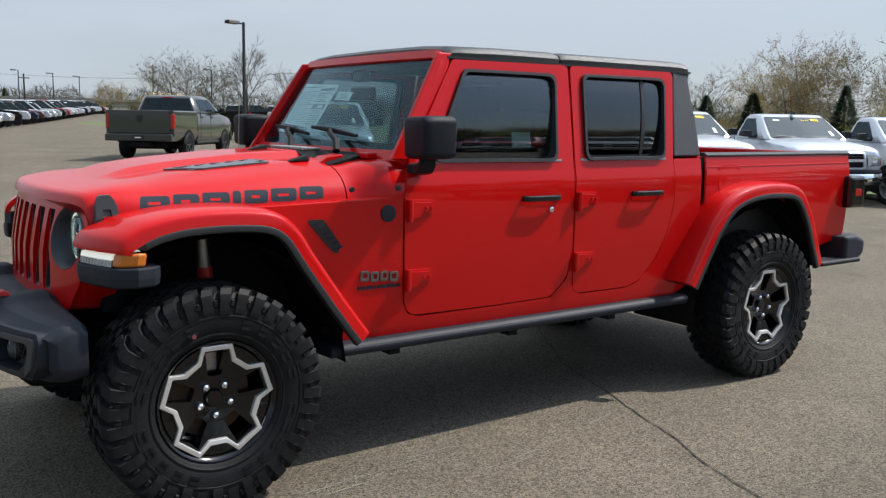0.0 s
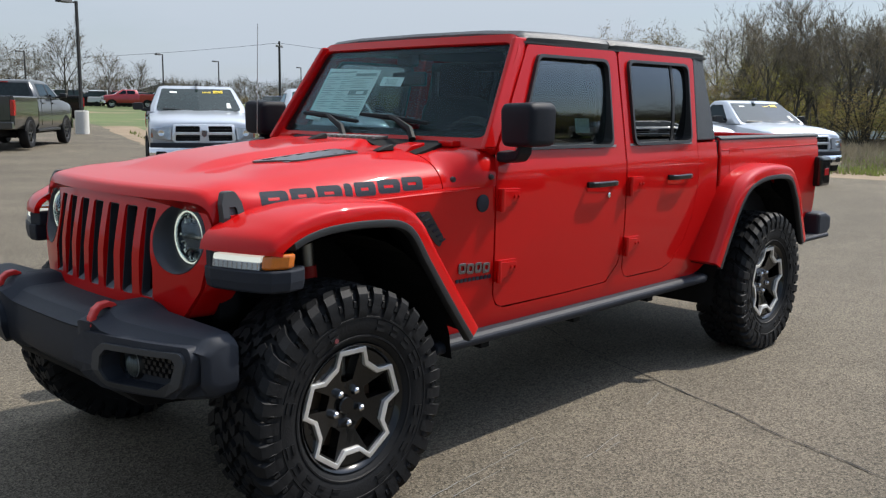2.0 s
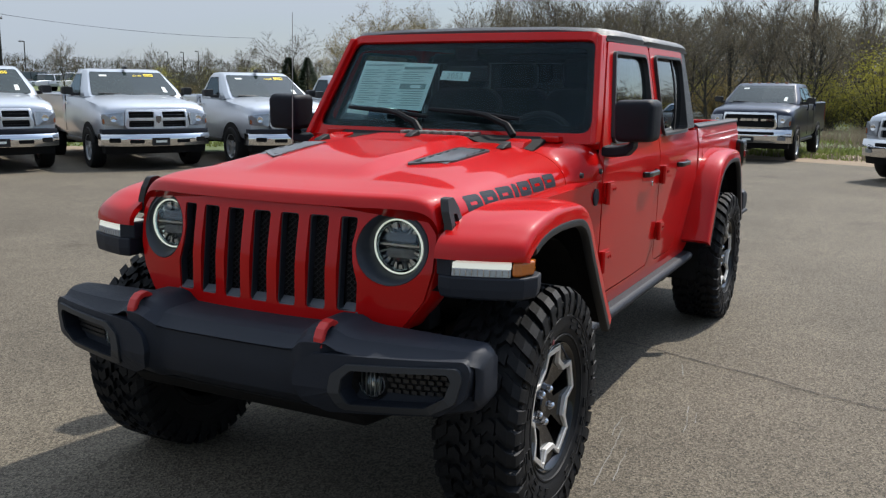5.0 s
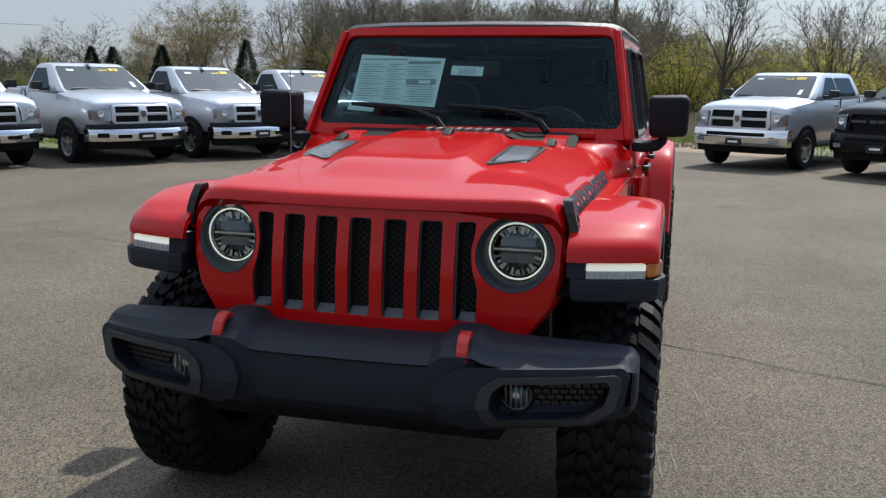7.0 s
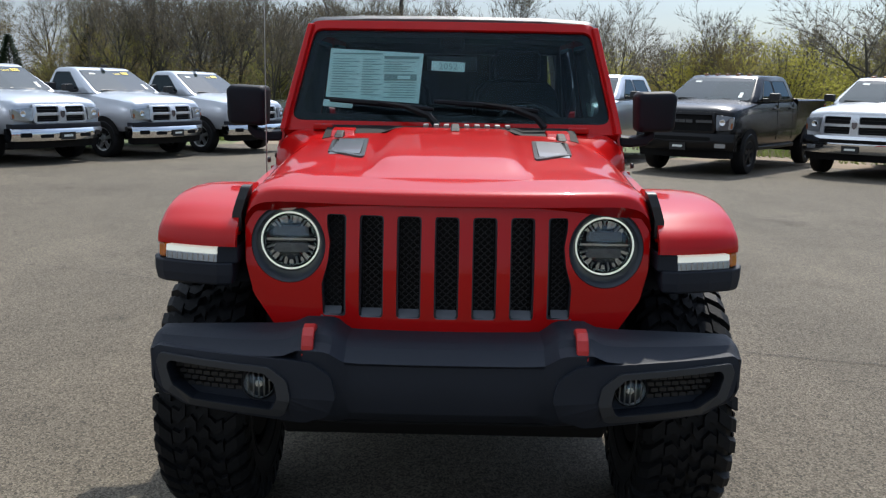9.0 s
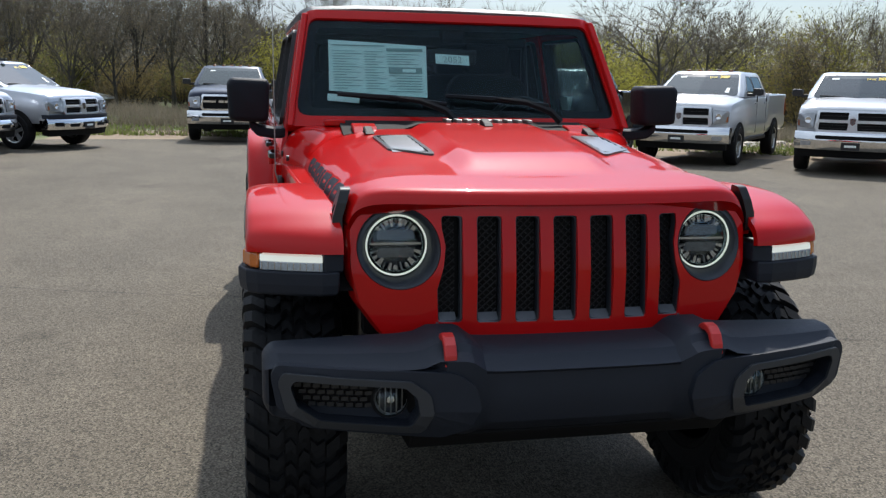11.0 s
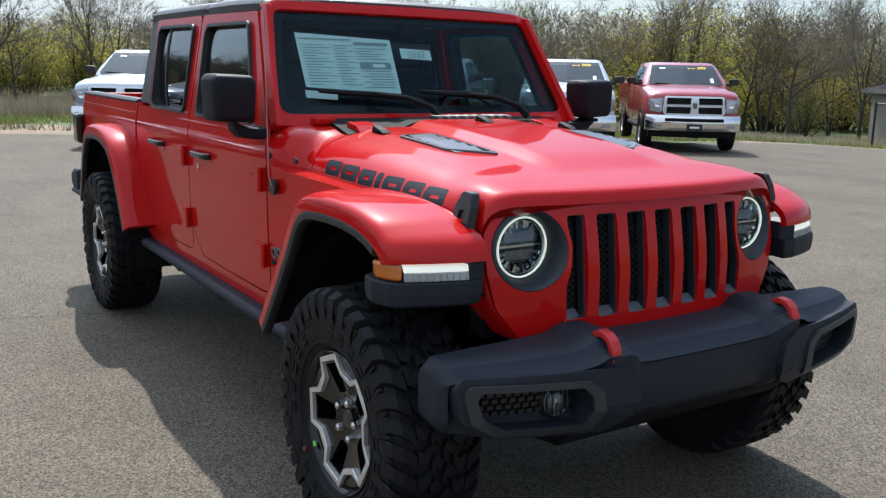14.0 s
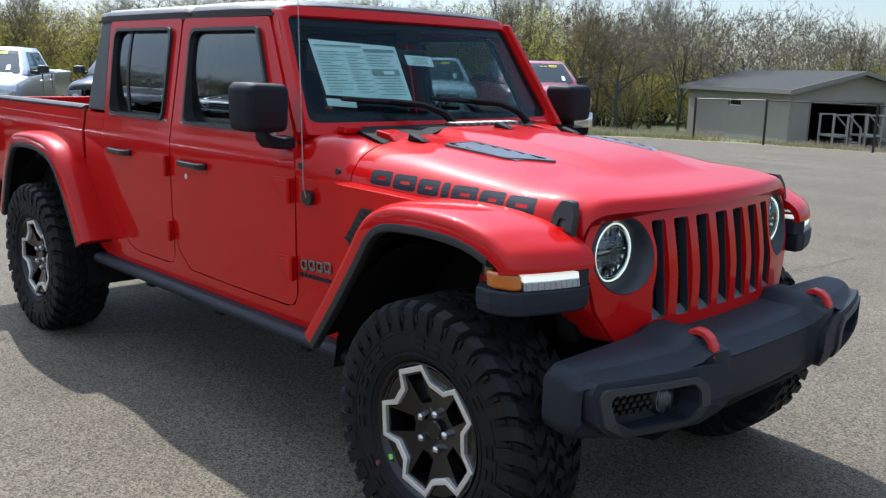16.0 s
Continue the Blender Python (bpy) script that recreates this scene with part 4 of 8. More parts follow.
    for s in (1, -1):
        part("body_side", plate(flank, [], 0.02, on_side(s), span(-0.95, 0.34, 0.12), cv), "red", car, "glossy red body side panel", bevel=0.004, smooth=30)
        part("inner_side", plate([(-0.66, 0.57), (-2.96, 0.57), (-2.96, 1.31), (-0.96, 1.31), (-0.94, 1.16), (-0.66, 1.15)], [], 0.01, on_side(s, -0.035), span(-2.96, -0.6, 0.3), cv), "under", car)
        hoodside = plate([(0.30, 1.145), (-0.70, 1.174), (-0.70, 1.10), (0.2, 1.10)], [], 0.01, lambda u, v, w: Vector((u, s * (hood_half(u) - 0.012 + w), v)), span(-0.7, 0.3, 0.1))
        part("hood_side_seam", hoodside, "under", car)
        ledge = []
        for x in np.linspace(0.30, -0.925, 14):
            zt = ramp(x, (-0.927, -0.70, 0.34), (1.184, 1.174, 1.142))
            ledge.append([(x, s * (hood_half(x) - 0.03), zt + 0.003), (x, s * (side_y(x, zt) - 0.012), zt + 0.002), (x, s * (side_y(x, zt) - 0.005), zt - 0.006), (x, s * (side_y(x, zt) - 0.012), zt - 0.03), (x, s * (hood_half(x) - 0.03), zt - 0.03)])
        part("fender_ledge", lofted(ledge), "red", car, smooth=40)
        for name, outl, hole, tint, hinges, hx in (("front_door", doorF, winF, "glass_front", ((-0.950, 1.120), (-0.950, 0.802)), (-1.618, -1.862)), ("rear_door", doorR, winR, "glass_rear", ((-1.990, 1.122), (-1.990, 0.806)), (-2.390, -2.630))):
            d = part(name, plate(rounded(outl, rF if name == "front_door" else rR, 6), [hole], 0.022, on_side(s, 0.001), (), cv + [1.5, 1.65, 1.8]), "red", car, "glossy red door with framed window", bevel=0.004, smooth=30)
            def pane(u, v, w):
                q = min(1.0, max(0.0, (v - 1.32) / 0.46))
                return Vector((u, s * (side_y(u, v) - 0.045 + 0.033 * q + 0.088 * q * (1 - q) + w), v))
            cx, cz = sum(p[0] for p in hole) / len(hole), sum(p[1] for p in hole) / len(hole)
            seal = [(cx + (u - cx) * 0.955, cz + (v - cz) * 0.935) for u, v in hole]
            part("window_seal", plate(hole, [seal], 0.063, on_side(s, 0.018), (), [1.45, 1.6, 1.7, 1.78]), "black", d, "black rubber window seal", bevel=0.003)
            part("window_pane", plate(hole, [], 0.004, pane, (), span(1.34, 1.77, 0.03)), tint, d, "curved tinted side window", smooth=60)
            if name == "rear_door":
                part("window_divider", plate([(-2.492, 1.334), (-2.516, 1.335), (-2.546, 1.774), (-2.522, 1.774)], [], 0.008, lambda u, v, w: pane(u, v, w + 0.005), (), span(1.36, 1.76, 0.05)), "black", d, "black window divider bar")
            elif s > 0:
                part("window_tag", plate([(-1.60, 1.40), (-1.72, 1.40), (-1.72, 1.47), (-1.60, 1.47)], [], 0.001, on_side(s, -0.034)), "paper", d, "pale green paper tag inside the glass")
            part("belt_moulding", plate([(hole[0][0] + 0.03, 1.330), (hole[0][0] - (0.775 if name == "front_door" else 0.62), 1.329), (hole[0][0] - (0.775 if name == "front_door" else 0.62), 1.339), (hole[0][0] + 0.03, 1.341)], [], 0.008, on_side(s, 0.004)), "steel", d, "thin bright window sill strip")
            for zc_x, zc in hinges:
                hb = part("door_hinge", plate(rounded([(zc_x + 0.006, zc - 0.05), (zc_x - 0.05, zc - 0.045), (zc_x - 0.055, zc - 0.022), (zc_x - 0.135, zc - 0.018), (zc_x - 0.135, zc + 0.045), (zc_x + 0.006, zc + 0.050)], 0.008, 2), [], 0.010, on_side(s, 0.010)), "red", d, "body-coloured exposed door hinge", bevel=0.005)
                part("hinge_barrel", tubed([(zc_x - 0.002, s * (side_y(zc_x, zc) + 0.020), zc - 0.05), (zc_x - 0.002, s * (side_y(zc_x, zc) + 0.020), zc + 0.05)], 0.012, 10), "red", hb, smooth=40)
                part("hinge_block", plate(rounded([(zc_x - 0.010, zc - 0.036), (zc_x - 0.062, zc - 0.030), (zc_x - 0.070, zc - 0.010), (zc_x - 0.122, zc - 0.008), (zc_x - 0.122, zc + 0.034), (zc_x - 0.010, zc + 0.040)], 0.010, 2), [], 0.016, on_side(s, 0.020)), "red", hb, bevel=0.006)
                for bx in (0.085, 0.115):
                    part("hinge_bolt", turned([(0.0, 0), (0.008, 0), (0.008, 0.004), (0, 0.005)], 6, centre=(zc_x - bx, s * (side_y(zc_x, zc) + 0.021), zc + 0.012)), "red", hb)
            yh, zh = side_y(-1.8, 1.15), 1.150
            x0, x1 = hx
            b = bmesh.new()
            loft(b, [[(x, s * (yh + o + a), zh + c) for a, c in ((-0.008, -0.016), (0.008, -0.014), (0.009, 0.010), (-0.008, 0.016))]
                     for x, o in ((x0, 0.006), (x0 - 0.014, 0.026), (x0 - 0.05, 0.033), (x1 + 0.05, 0.034), (x1 + 0.020, 0.028), (x1, 0.008))])
            bmesh.ops.recalc_face_normals(b, faces=b.faces)
            h = part("door_handle", b, "gloss_black", d, "gloss black door handle", bevel=0.004)
            part("handle_cup", plate(rounded([(x0 + 0.0, zh - 0.035), (x1 + 0.06, zh - 0.045), (x1 + 0.02, zh - 0.01), (x0, zh - 0.005)], 0.015), [], 0.002, on_side(s, 0.0025)), "red", d, "shallow handle recess")
            if name == "front_door":
                part("door_lock", turned([(0.0, -0.004), (0.014, -0.004), (0.014, 0.004), (0.009, 0.006), (0, 0.006)], 16, centre=(-1.812, s * (yh + 0.002), 1.088)), "chrome", d, smooth=40)
        # cowl side bolts
        for bx, bz in ((-0.672, 1.222), (-0.900, 1.222)):
            part("cowl_bolt", turned([(0.0, -0.004), (0.013, -0.004), (0.011, 0.008), (0, 0.009)], 12, centre=(bx, s * (side_y(bx, bz) + 0.0), bz)), "black", car)
        # fender vent
        vo = [(-0.455, 1.100), (-0.535, 1.100), (-0.618, 0.985), (-0.600, 0.945), (-0.572, 0.965)]
        v = part("fender_vent", plate(rounded(vo, 0.01), [], 0.004, on_side(s, 0.0075)), "black", car, "black honeycomb fender vent", bevel=0.002)
        for k in range(6):
            u = -0.485 - 0.022 * k
            z = 1.085 - 0.022 * k
            part("vent_rib", plate([(u, z), (u - 0.028, z + 0.008), (u - 0.033, z + 0.002), (u - 0.006, z - 0.008)], [], 0.003, on_side(s, 0.0115)), "decal", v)
        # badges as plain blocks
        u = -0.715
        for wd, zz in ((0.045, 0.0), (0.042, -0.006), (0.042, -0.006), (0.045, -0.012)):
            o = rounded([(u, 0.815 + zz), (u, 0.862 + zz), (u - wd, 0.862 + zz), (u - wd, 0.815 + zz)], 0.012)
            part("emblem_block", plate(o, [[(u - 0.014, 0.829 + zz), (u - 0.014, 0.85 + zz), (u - wd + 0.012, 0.85 + zz), (u - wd + 0.012, 0.829 + zz)]], 0.006, on_side(s, 0.007)), "badge", car, "dark chrome emblem block", bevel=0.002)
            u -= wd + 0.006
        u = -0.705
        for k in range(9):
            part("name_block", plate([(u, 0.777), (u, 0.793), (u - 0.019, 0.793), (u - 0.019, 0.777)], [], 0.003, on_side(s, 0.004)), "decal", car, "small dark name block")
            u -= 0.0245
        if s > 0:
            part("round_badge", turned([(0.0, -0.004), (0.038, -0.004), (0.038, 0.004), (0.033, 0.006), (0.0, 0.006)], 28, centre=(-0.850, side_y(-0.850, 1.11), 1.112)), "plastic", car, "small round dark badge", smooth=40)
        else:
            ab = part("antenna_base", turned([(0.0, -0.004), (0.032, -0.004), (0.030, 0.012), (0.014, 0.022), (0, 0.024)], 20, centre=(-0.832, -side_y(-0.832, 1.105) - 0.02, 1.105)), "black", car, smooth=40)
            part("antenna_mast", tubed([(-0.832, -0.822, 1.105), (-0.834, -0.835, 1.15), (-0.86, -0.838, 1.95)], [0.0045, 0.0028, 0.0016], 8), "steel", ab, "thin whip antenna mast")
        # windscreen pillar side and sill
        part("rock_rail", lofted([[(x, s * y, z) for y, z in ((0.68, 0.552), (0.775, 0.552), (0.812, 0.550), (0.830, 0.540), (0.836, 0.520), (0.822, 0.496), (0.68, 0.490))] for x in (-0.55, -0.60, -1.2, -1.8, -2.4, -2.85, -2.885)]), "plastic", car, "dark steel rock rail under the doors", bevel=0.012)
        for x in (-0.9, -1.6, -2.3):
            part("rail_bracket", boxes((x - 0.03, x + 0.03, s * 0.55, s * 0.79, 0.462, 0.50)), "under", car, bevel=0.006)
        # mirrors
        mirror = bmesh.new()
        mo = rounded([(0.858, 1.352), (1.026, 1.358), (1.032, 1.520), (1.014, 1.543), (0.862, 1.538), (0.850, 1.518)], 0.030)
        rr = []
        for x, k in ((-0.885, 0.74), (-0.890, 0.88), (-0.903, 0.955), (-0.93, 0.99), (-0.98, 1.0), (-1.04, 0.985), (-1.052, 0.94)):
            rr.append([(x, s * (0.940 + (u - 0.940) * k), 1.446 + (v - 1.446) * k) for u, v in mo])
        loft(mirror, rr)
        bmesh.ops.recalc_face_normals(mirror, faces=mirror.faces)
        mi = part("door_mirror", mirror, "mirror_shell", car, "dark grey plastic door mirror", smooth=50)
        part("mirror_glass", plate([(0.940 + (u - 0.940) * 0.88, 1.446 + (v - 1.446) * 0.88) for u, v in mo], [], 0.002, lambda u, v, w: Vector((-1.0545 + w, s * u, v))), "chrome", mi)
        b = bmesh.new()
        loft(b, [[(x + dx, s * y, z + dz) for dx, dz in ((-0.045, -0.026), (0.045, -0.022), (0.042, 0.022), (-0.045, 0.028))] for x, y, z in ((-0.995, 0.785, 1.308), (-0.99, 0.84, 1.306), (-0.975, 0.905, 1.316), (-0.965, 0.940, 1.352))])
        bmesh.ops.recalc_face_normals(b, faces=b.faces)
        part("mirror_arm", b, "mirror_shell", mi, bevel=0.010)
        # flares
        flare(car, [(0.436, 1.036), (0.430, 1.062), (0.408, 1.088), (0.36, 1.112), (0.27, 1.143), (0.10, 1.168), (-0.08, 1.172), (-0.235, 1.155), (-0.335, 1.095), (-0.425, 0.965), (-0.55, 0.79), (-0.672, 0.628)], s, None, 0.955, [(0.335, 1.122), (0.30, 1.133), (0.25, 1.147), (0.18, 1.159)])
        flare(car, [(-2.735, 0.645), (-2.84, 0.82), (-2.95, 0.985), (-3.08, 1.105), (-3.27, 1.165), (-3.52, 1.178), (-3.74, 1.145), (-3.875, 1.00), (-3.96, 0.83), (-4.035, 0.665)], s, 0.775, 0.955)
        # marker lamp in the fender nose
        def slab(poly, z0, z1, lean=0.0):
            return lofted([[(x + (0 if k == 0 else lean), s * y, z) for x, y in poly] for k, z in enumerate((z0, z1))])
        front_x = lambda y: ramp(y, (0.735, 0.84, 0.918, 0.950), (0.441, 0.411, 0.380, 0.352))
        body = part("lamp_housing", lofted([[(0.30 + (x - 0.30) * g, s * (0.82 + (y - 0.82) * g), z) for x, y in ((0.20, 0.69), (0.440, 0.685), (0.447, 0.735), (0.417, 0.845), (0.387, 0.925), (0.360, 0.957), (0.30, 0.980), (0.235, 0.968), (0.205, 0.93))] for g, z in ((0.92, 0.909), (0.97, 0.918), (1.0, 0.944), (1.0, 0.984))]), "plastic", car, "dark plastic lamp housing on the fender", bevel=0.006)
        part("housing_inner", slab([(0.20, 0.668), (0.424, 0.672), (0.443, 0.733), (0.20, 0.733)], 0.98, 1.038), "plastic", body, bevel=0.006)
        part("day_lamp", slab([(0.26, 0.735), (0.441, 0.735), (0.411, 0.84), (0.380, 0.918), (0.26, 0.86)], 0.985, 1.011, -0.003), "drl_off", body, "frosted clear day lamp", bevel=0.003)
        for q in range(10):
            yq = 0.745 + 0.0185 * q
            part("lens_rib", boxes((front_x(yq) - 0.008, front_x(yq) + 0.0012, s * yq - 0.0012, s * yq + 0.0012, 0.988, 1.010)), "chrome_satin", body)
        part("day_lamp_strip", slab([(0.26, 0.735), (0.438, 0.735), (0.408, 0.84), (0.377, 0.918), (0.26, 0.86)], 1.011, 1.031, -0.006), "drl", body, "lit white day lamp strip", bevel=0.003)
        part("turn_lamp", slab([(0.379, 0.9195), (0.356, 0.946), (0.300, 0.966), (0.268, 0.958), (0.255, 0.90)], 0.986, 1.036, -0.008), "amber", body, "amber turn signal lens", bevel=0.010, seg=3)
        # wheel wells
        for cx, r_, a_lo, x_hi in ((0.0, 0.62, 50, 0.22), (-3.487, 0.60, -8, 0.60)):
            well = []
            for k in range(13):
                a = radians(a_lo + ((176 if cx > -1 else 188) - a_lo) * k / 12)
                well.append([(cx + 0.98 * r_ * math.cos(a), s * y, min(0.44 + r_ * math.sin(a), 1.09)) for y in (0.40, 0.60, 0.765, 0.860)])
            part("wheel_well", lofted(well, closed=False, caps=False), "under", car, "black wheel well liner")
            part("well_wall", boxes((cx - 0.60, cx + x_hi, s * 0.385, s * 0.40, 0.50, 1.09)), "under", car)
        # spring and damper
        P("damper", tubed([(-0.12, s * 0.56, 0.45), (-0.10, s * 0.56, 0.80), (-0.09, s * 0.55, 1.06)], [0.026, 0.026, 0.030], 12), "steel", label="silver damper with red band", smooth=40)
        P("damper_band", tubed([(-0.106, s * 0.56, 0.80), (-0.098, s * 0.557, 0.90)], 0.032, 12), "hook", label="red damper sleeve", smooth=40)
        P("coil_spring", tubed([(0.03 + 0.055 * math.cos(k * 0.6), s * (0.44 + 0.055 * math.sin(k * 0.6)), 0.50 + 0.0065 * k) for k in range(80)], 0.009, 6), "under")
    for cx in (0.0, -3.487):
        P("axle", tubed([(cx, -0.72, 0.437), (cx, -0.15, 0.437), (cx, 0.15, 0.437), (cx, 0.72, 0.437)], [0.045, 0.045, 0.045, 0.045], 12), "under", smooth=40)
        P("differential", turned([(0.0, -0.13), (0.09, -0.12), (0.13, -0.04), (0.13, 0.04), (0.09, 0.12), (0.0, 0.13)], 20, centre=(cx, 0.2 if cx > -1 else 0, 0.437)), "under", smooth=40)
    for s in (1, -1):
        P("frame_rail", boxes((-4.55, 0.55, s * 0.36, s * 0.45, 0.50, 0.66)), "under", bevel=0.01)
        P("control_arm", tubed([(0.0, s * 0.42, 0.40), (-0.95, s * 0.36, 0.50)], 0.028, 8), "under")
    P("floor_pan", boxes((-2.95, -0.55, -0.74, 0.74, 0.585, 0.62)), "under")
    P("transfer_case", boxes((-2.1, -0.9, -0.25, 0.30, 0.44, 0.60)), "under", bevel=0.03)
    P("fuel_tank", boxes((-3.0, -2.1, -0.62, -0.05, 0.44, 0.60)), "under", bevel=0.03)
    P("firewall", boxes((-0.78, -0.72, -0.60, 0.60, 0.62, 1.25)), "under")
    P("engine_block", boxes((-0.70, 0.25, -0.42, 0.42, 0.62, 1.12)), "under", bevel=0.03)
    P("exhaust_pipe", tubed([(-2.9, 0.30, 0.50), (-3.9, 0.42, 0.55), (-4.4, 0.50, 0.52)], 0.035, 10), "steel", smooth=40)

    # windscreen frame
    def on_screen(off=0.0):
        return lambda u, v, w: Vector((screen_x(v) + 0.85 * (off + w) - 0.036 * (abs(u) / 0.7) ** 2, u, v + 0.527 * (off + w)))
    wo = rounded([(-0.780, 1.340), (0.780, 1.340), (0.698, 1.852), (-0.698, 1.852)], [0.015, 0.015, 0.08, 0.08])
    wi = rounded([(-0.742, 1.385), (0.742, 1.385), (0.662, 1.814), (-0.662, 1.814)], [0.05, 0.05, 0.05, 0.05])
    frame_ = P("windscreen_frame", plate(wo, [wi], 0.05, on_screen(), span(-0.77, 0.77, 0.11), [1.45, 1.6, 1.75]), "red", label="red fold-down windscreen frame", bevel=0.010, seg=3, smooth=40)
    pane = part("windscreen", plate(wi, [], 0.005, on_screen(-0.012), span(-0.7, 0.7, 0.14)), "glass", frame_, "clear laminated windscreen")
    band_i = rounded([(-0.697, 1.425), (0.697, 1.425), (0.632, 1.782), (-0.632, 1.782)], 0.05)
    part("screen_border", plate(wi, [band_i], 0.002, on_screen(-0.0185), span(-0.7, 0.7, 0.14)), "under", frame_, "black printed glass border")
    for s in (1, -1):
        part("pillar_side", lofted([[(screen_x(z) - 0.005, s * (side_y(screen_x(z), z) - 0.028), z), (screen_x(z) - 0.005, s * (side_y(screen_x(z), z) - 0.003), z), (screen_x(z) - 0.085, s * (side_y(screen_x(z), z) - 0.003), z), (screen_x(z) - 0.085, s * (side_y(screen_x(z), z) - 0.045), z)] for z in (1.345, 1.45, 1.6, 1.75, 1.835)]), "red", frame_, bevel=0.006)
        part("frame_hinge", boxes((-0.90, -0.845, s * 0.58 - 0.045, s * 0.58 + 0.045, 1.345, 1.372)), "red", frame_, bevel=0.006)
        # wipers
        bx, by = (-0.80, 0.42) if s > 0 else (-0.80, -0.06)
        def sp(u, v, o=0.02):
            return on_screen(o)(u, v, 0)
        a0, a1 = Vector((bx, by, 1.372)), sp(by - 0.27, 1.455, 0.03)
        wp = part("wiper_arm", tubed([a0, a0 + Vector((-0.02, -0.04, 0.045)), a0.lerp(a1, 0.55) + Vector((0.02, 0, 0.03)), a1], [0.018, 0.016, 0.013, 0.009], 6), "rubber", car, "black wiper arm", smooth=40)
        part("wiper_blade", tubed([sp(by - 0.50, 1.468), sp(by - 0.27, 1.455), sp(by - 0.02, 1.432)], [0.009, 0.014, 0.009], 6), "rubber", wp)
    # papers behind the windscreen
    st = on_screen(-0.024)
    sticker = P("price_sticker", plate([(-0.590, 1.505), (-0.152, 1.480), (-0.136, 1.712), (-0.582, 1.731)], [], 0.001, st), "paper", label="pale green and white price sheet behind glass")
    def bar(u0, u1, v0, v1, k="ink", p=sticker):
        part("print_bar", plate([(u0, v0), (u1, v0), (u1, v1), (u0, v1)], [], 0.0004, on_screen(-0.0222)), k, p)
    for k in range(15):
        v = 1.682 - 0.0118 * k
        bar(-0.567, -0.567 + (0.105, 0.13, 0.08, 0.12, 0.06)[k % 5], v - 0.0028, v)
        bar(-0.425, -0.425 + (0.085, 0.06, 0.095, 0.05)[k % 4], v - 0.0030, v - 0.0002)
    bar(-0.570, -0.330, 1.704, 1.709)
    bar(-0.322, -0.155, 1.684, 1.697)
    for k in range(5):
        bar(-0.322, -0.322 + (0.15, 0.09, 0.13, 0.11, 0.14)[k], 1.668 - 0.011 * k, 1.671 - 0.011 * k)
    bar(-0.318, -0.165, 1.584, 1.612)
    bar(-0.255, -0.195, 1.590, 1.605, "paper")
    for k in range(7):
        bar(-0.318 + 0.03 * (k % 2), -0.17, 1.572 - 0.0115 * k, 1.575 - 0.0115 * k)
    P("windscreen_card", plate([(-0.600, 1.462), (-0.462, 1.452), (-0.457, 1.484), (-0.598, 1.492)], [], 0.001, st), "paper", label="small pale card behind glass")
    tag = P("stock_tag", plate([(-0.098, 1.634), (0.060, 1.628), (0.062, 1.672), (-0.096, 1.678)], [], 0.001, st), "paper", label="small white handwritten stock tag behind glass")
    cu = bpy.data.curves.new("stock_number", "FONT")
    cu.body, cu.size, cu.align_x = "2052", 0.046, "CENTER"
    tx = new("stock_number", cu)
    dirn = on_screen(0)(0, 1.6, 0) - on_screen(0)(0, 1.5, 0)
    q = Matrix(((0, dirn.normalized().x, 0.85), (1, 0, 0), (0, dirn.normalized().z, 0.527))).to_4x4()
    tx.matrix_basis = Matrix.Translation(on_screen(-0.0205)(-0.018, 1.638, 0)) @ q
    cu.materials.append(M["ink"])
    tx.parent = tag
    P("mirror_bracket", boxes((-1.21, -1.15, -0.06, 0.06, 1.715, 1.785)), "under", label="black camera and mirror bracket", bevel=0.02)
    P("inside_mirror", boxes((-1.20, -1.18, -0.12, 0.12, 1.62, 1.69)), "black", bevel=0.012)

    # hardtop
    def roof_ring(x, inset=0.0, drop=0.0):
        prof = [(0.700, 1.813), (0.706, 1.842), (0.690, 1.862), (0.655, 1.875), (0.45, 1.886), (0.0, 1.890)]
        pts = [(x, y - inset if y > 0 else y, z - drop) for y, z in prof]
        return pts + [(x, -y, z) for x, y, z in reversed(pts[:-1])] + [(x, -0.67, 1.813), (x, 0.67, 1.813)]
    for k, (x0, x1) in enumerate(((-1.232, -1.945), (-1.955, -2.955))):
        rings = [roof_ring(x0, 0.02, 0.022 if k == 0 else 0.004), roof_ring(x0 - 0.03, 0.004, 0.006 if k == 0 else 0), roof_ring(x0 - 0.3), roof_ring(x1 + 0.12), roof_ring(x1 + 0.03, 0.004, 0.006 if k else 0), roof_ring(x1, 0.02, 0.035 if k else 0.004)]
        P("roof_panel", lofted(rings), "roof", label="textured black hardtop roof panel", smooth=40)
    for s in (1, -1):
        P("rear_pillar", lofted([[(x, s * (side_y(x, z) + o), z) for x, o in ((xa, -0.06), (xa, -0.002), (xb, -0.012), (xb, -0.08))] for z, xa, xb in ((1.345, -2.745, -2.985), (1.5, -2.762, -2.975), (1.7, -2.787, -2.945), (1.817, -2.800, -2.932))]), "roof", label="textured black hardtop pillar", bevel=0.008)
        P("roof_gutter", lofted([[(x, s * (0.694 + a), 1.810 + b) for a, b in ((0, 0), (0.010, 0), (0.010, 0.010), (0, 0.010))] for x in (-1.23, -2.95)]), "black")
    rw = plate(rounded([(-0.66, 1.345), (0.66, 1.345), (0.62, 1.825), (-0.62, 1.825)], 0.03), [rounded([(-0.54, 1.42), (0.54, 1.42), (0.51, 1.76), (-0.51, 1.76)], 0.05)], 0.03, lambda u, v, w: Vector((-2.975 + 0.09 * (v - 1.345) / 0.5 - w, u, v)))
    back = P("cab_back", rw, "roof", label="black hardtop back with window", bevel=0.008)
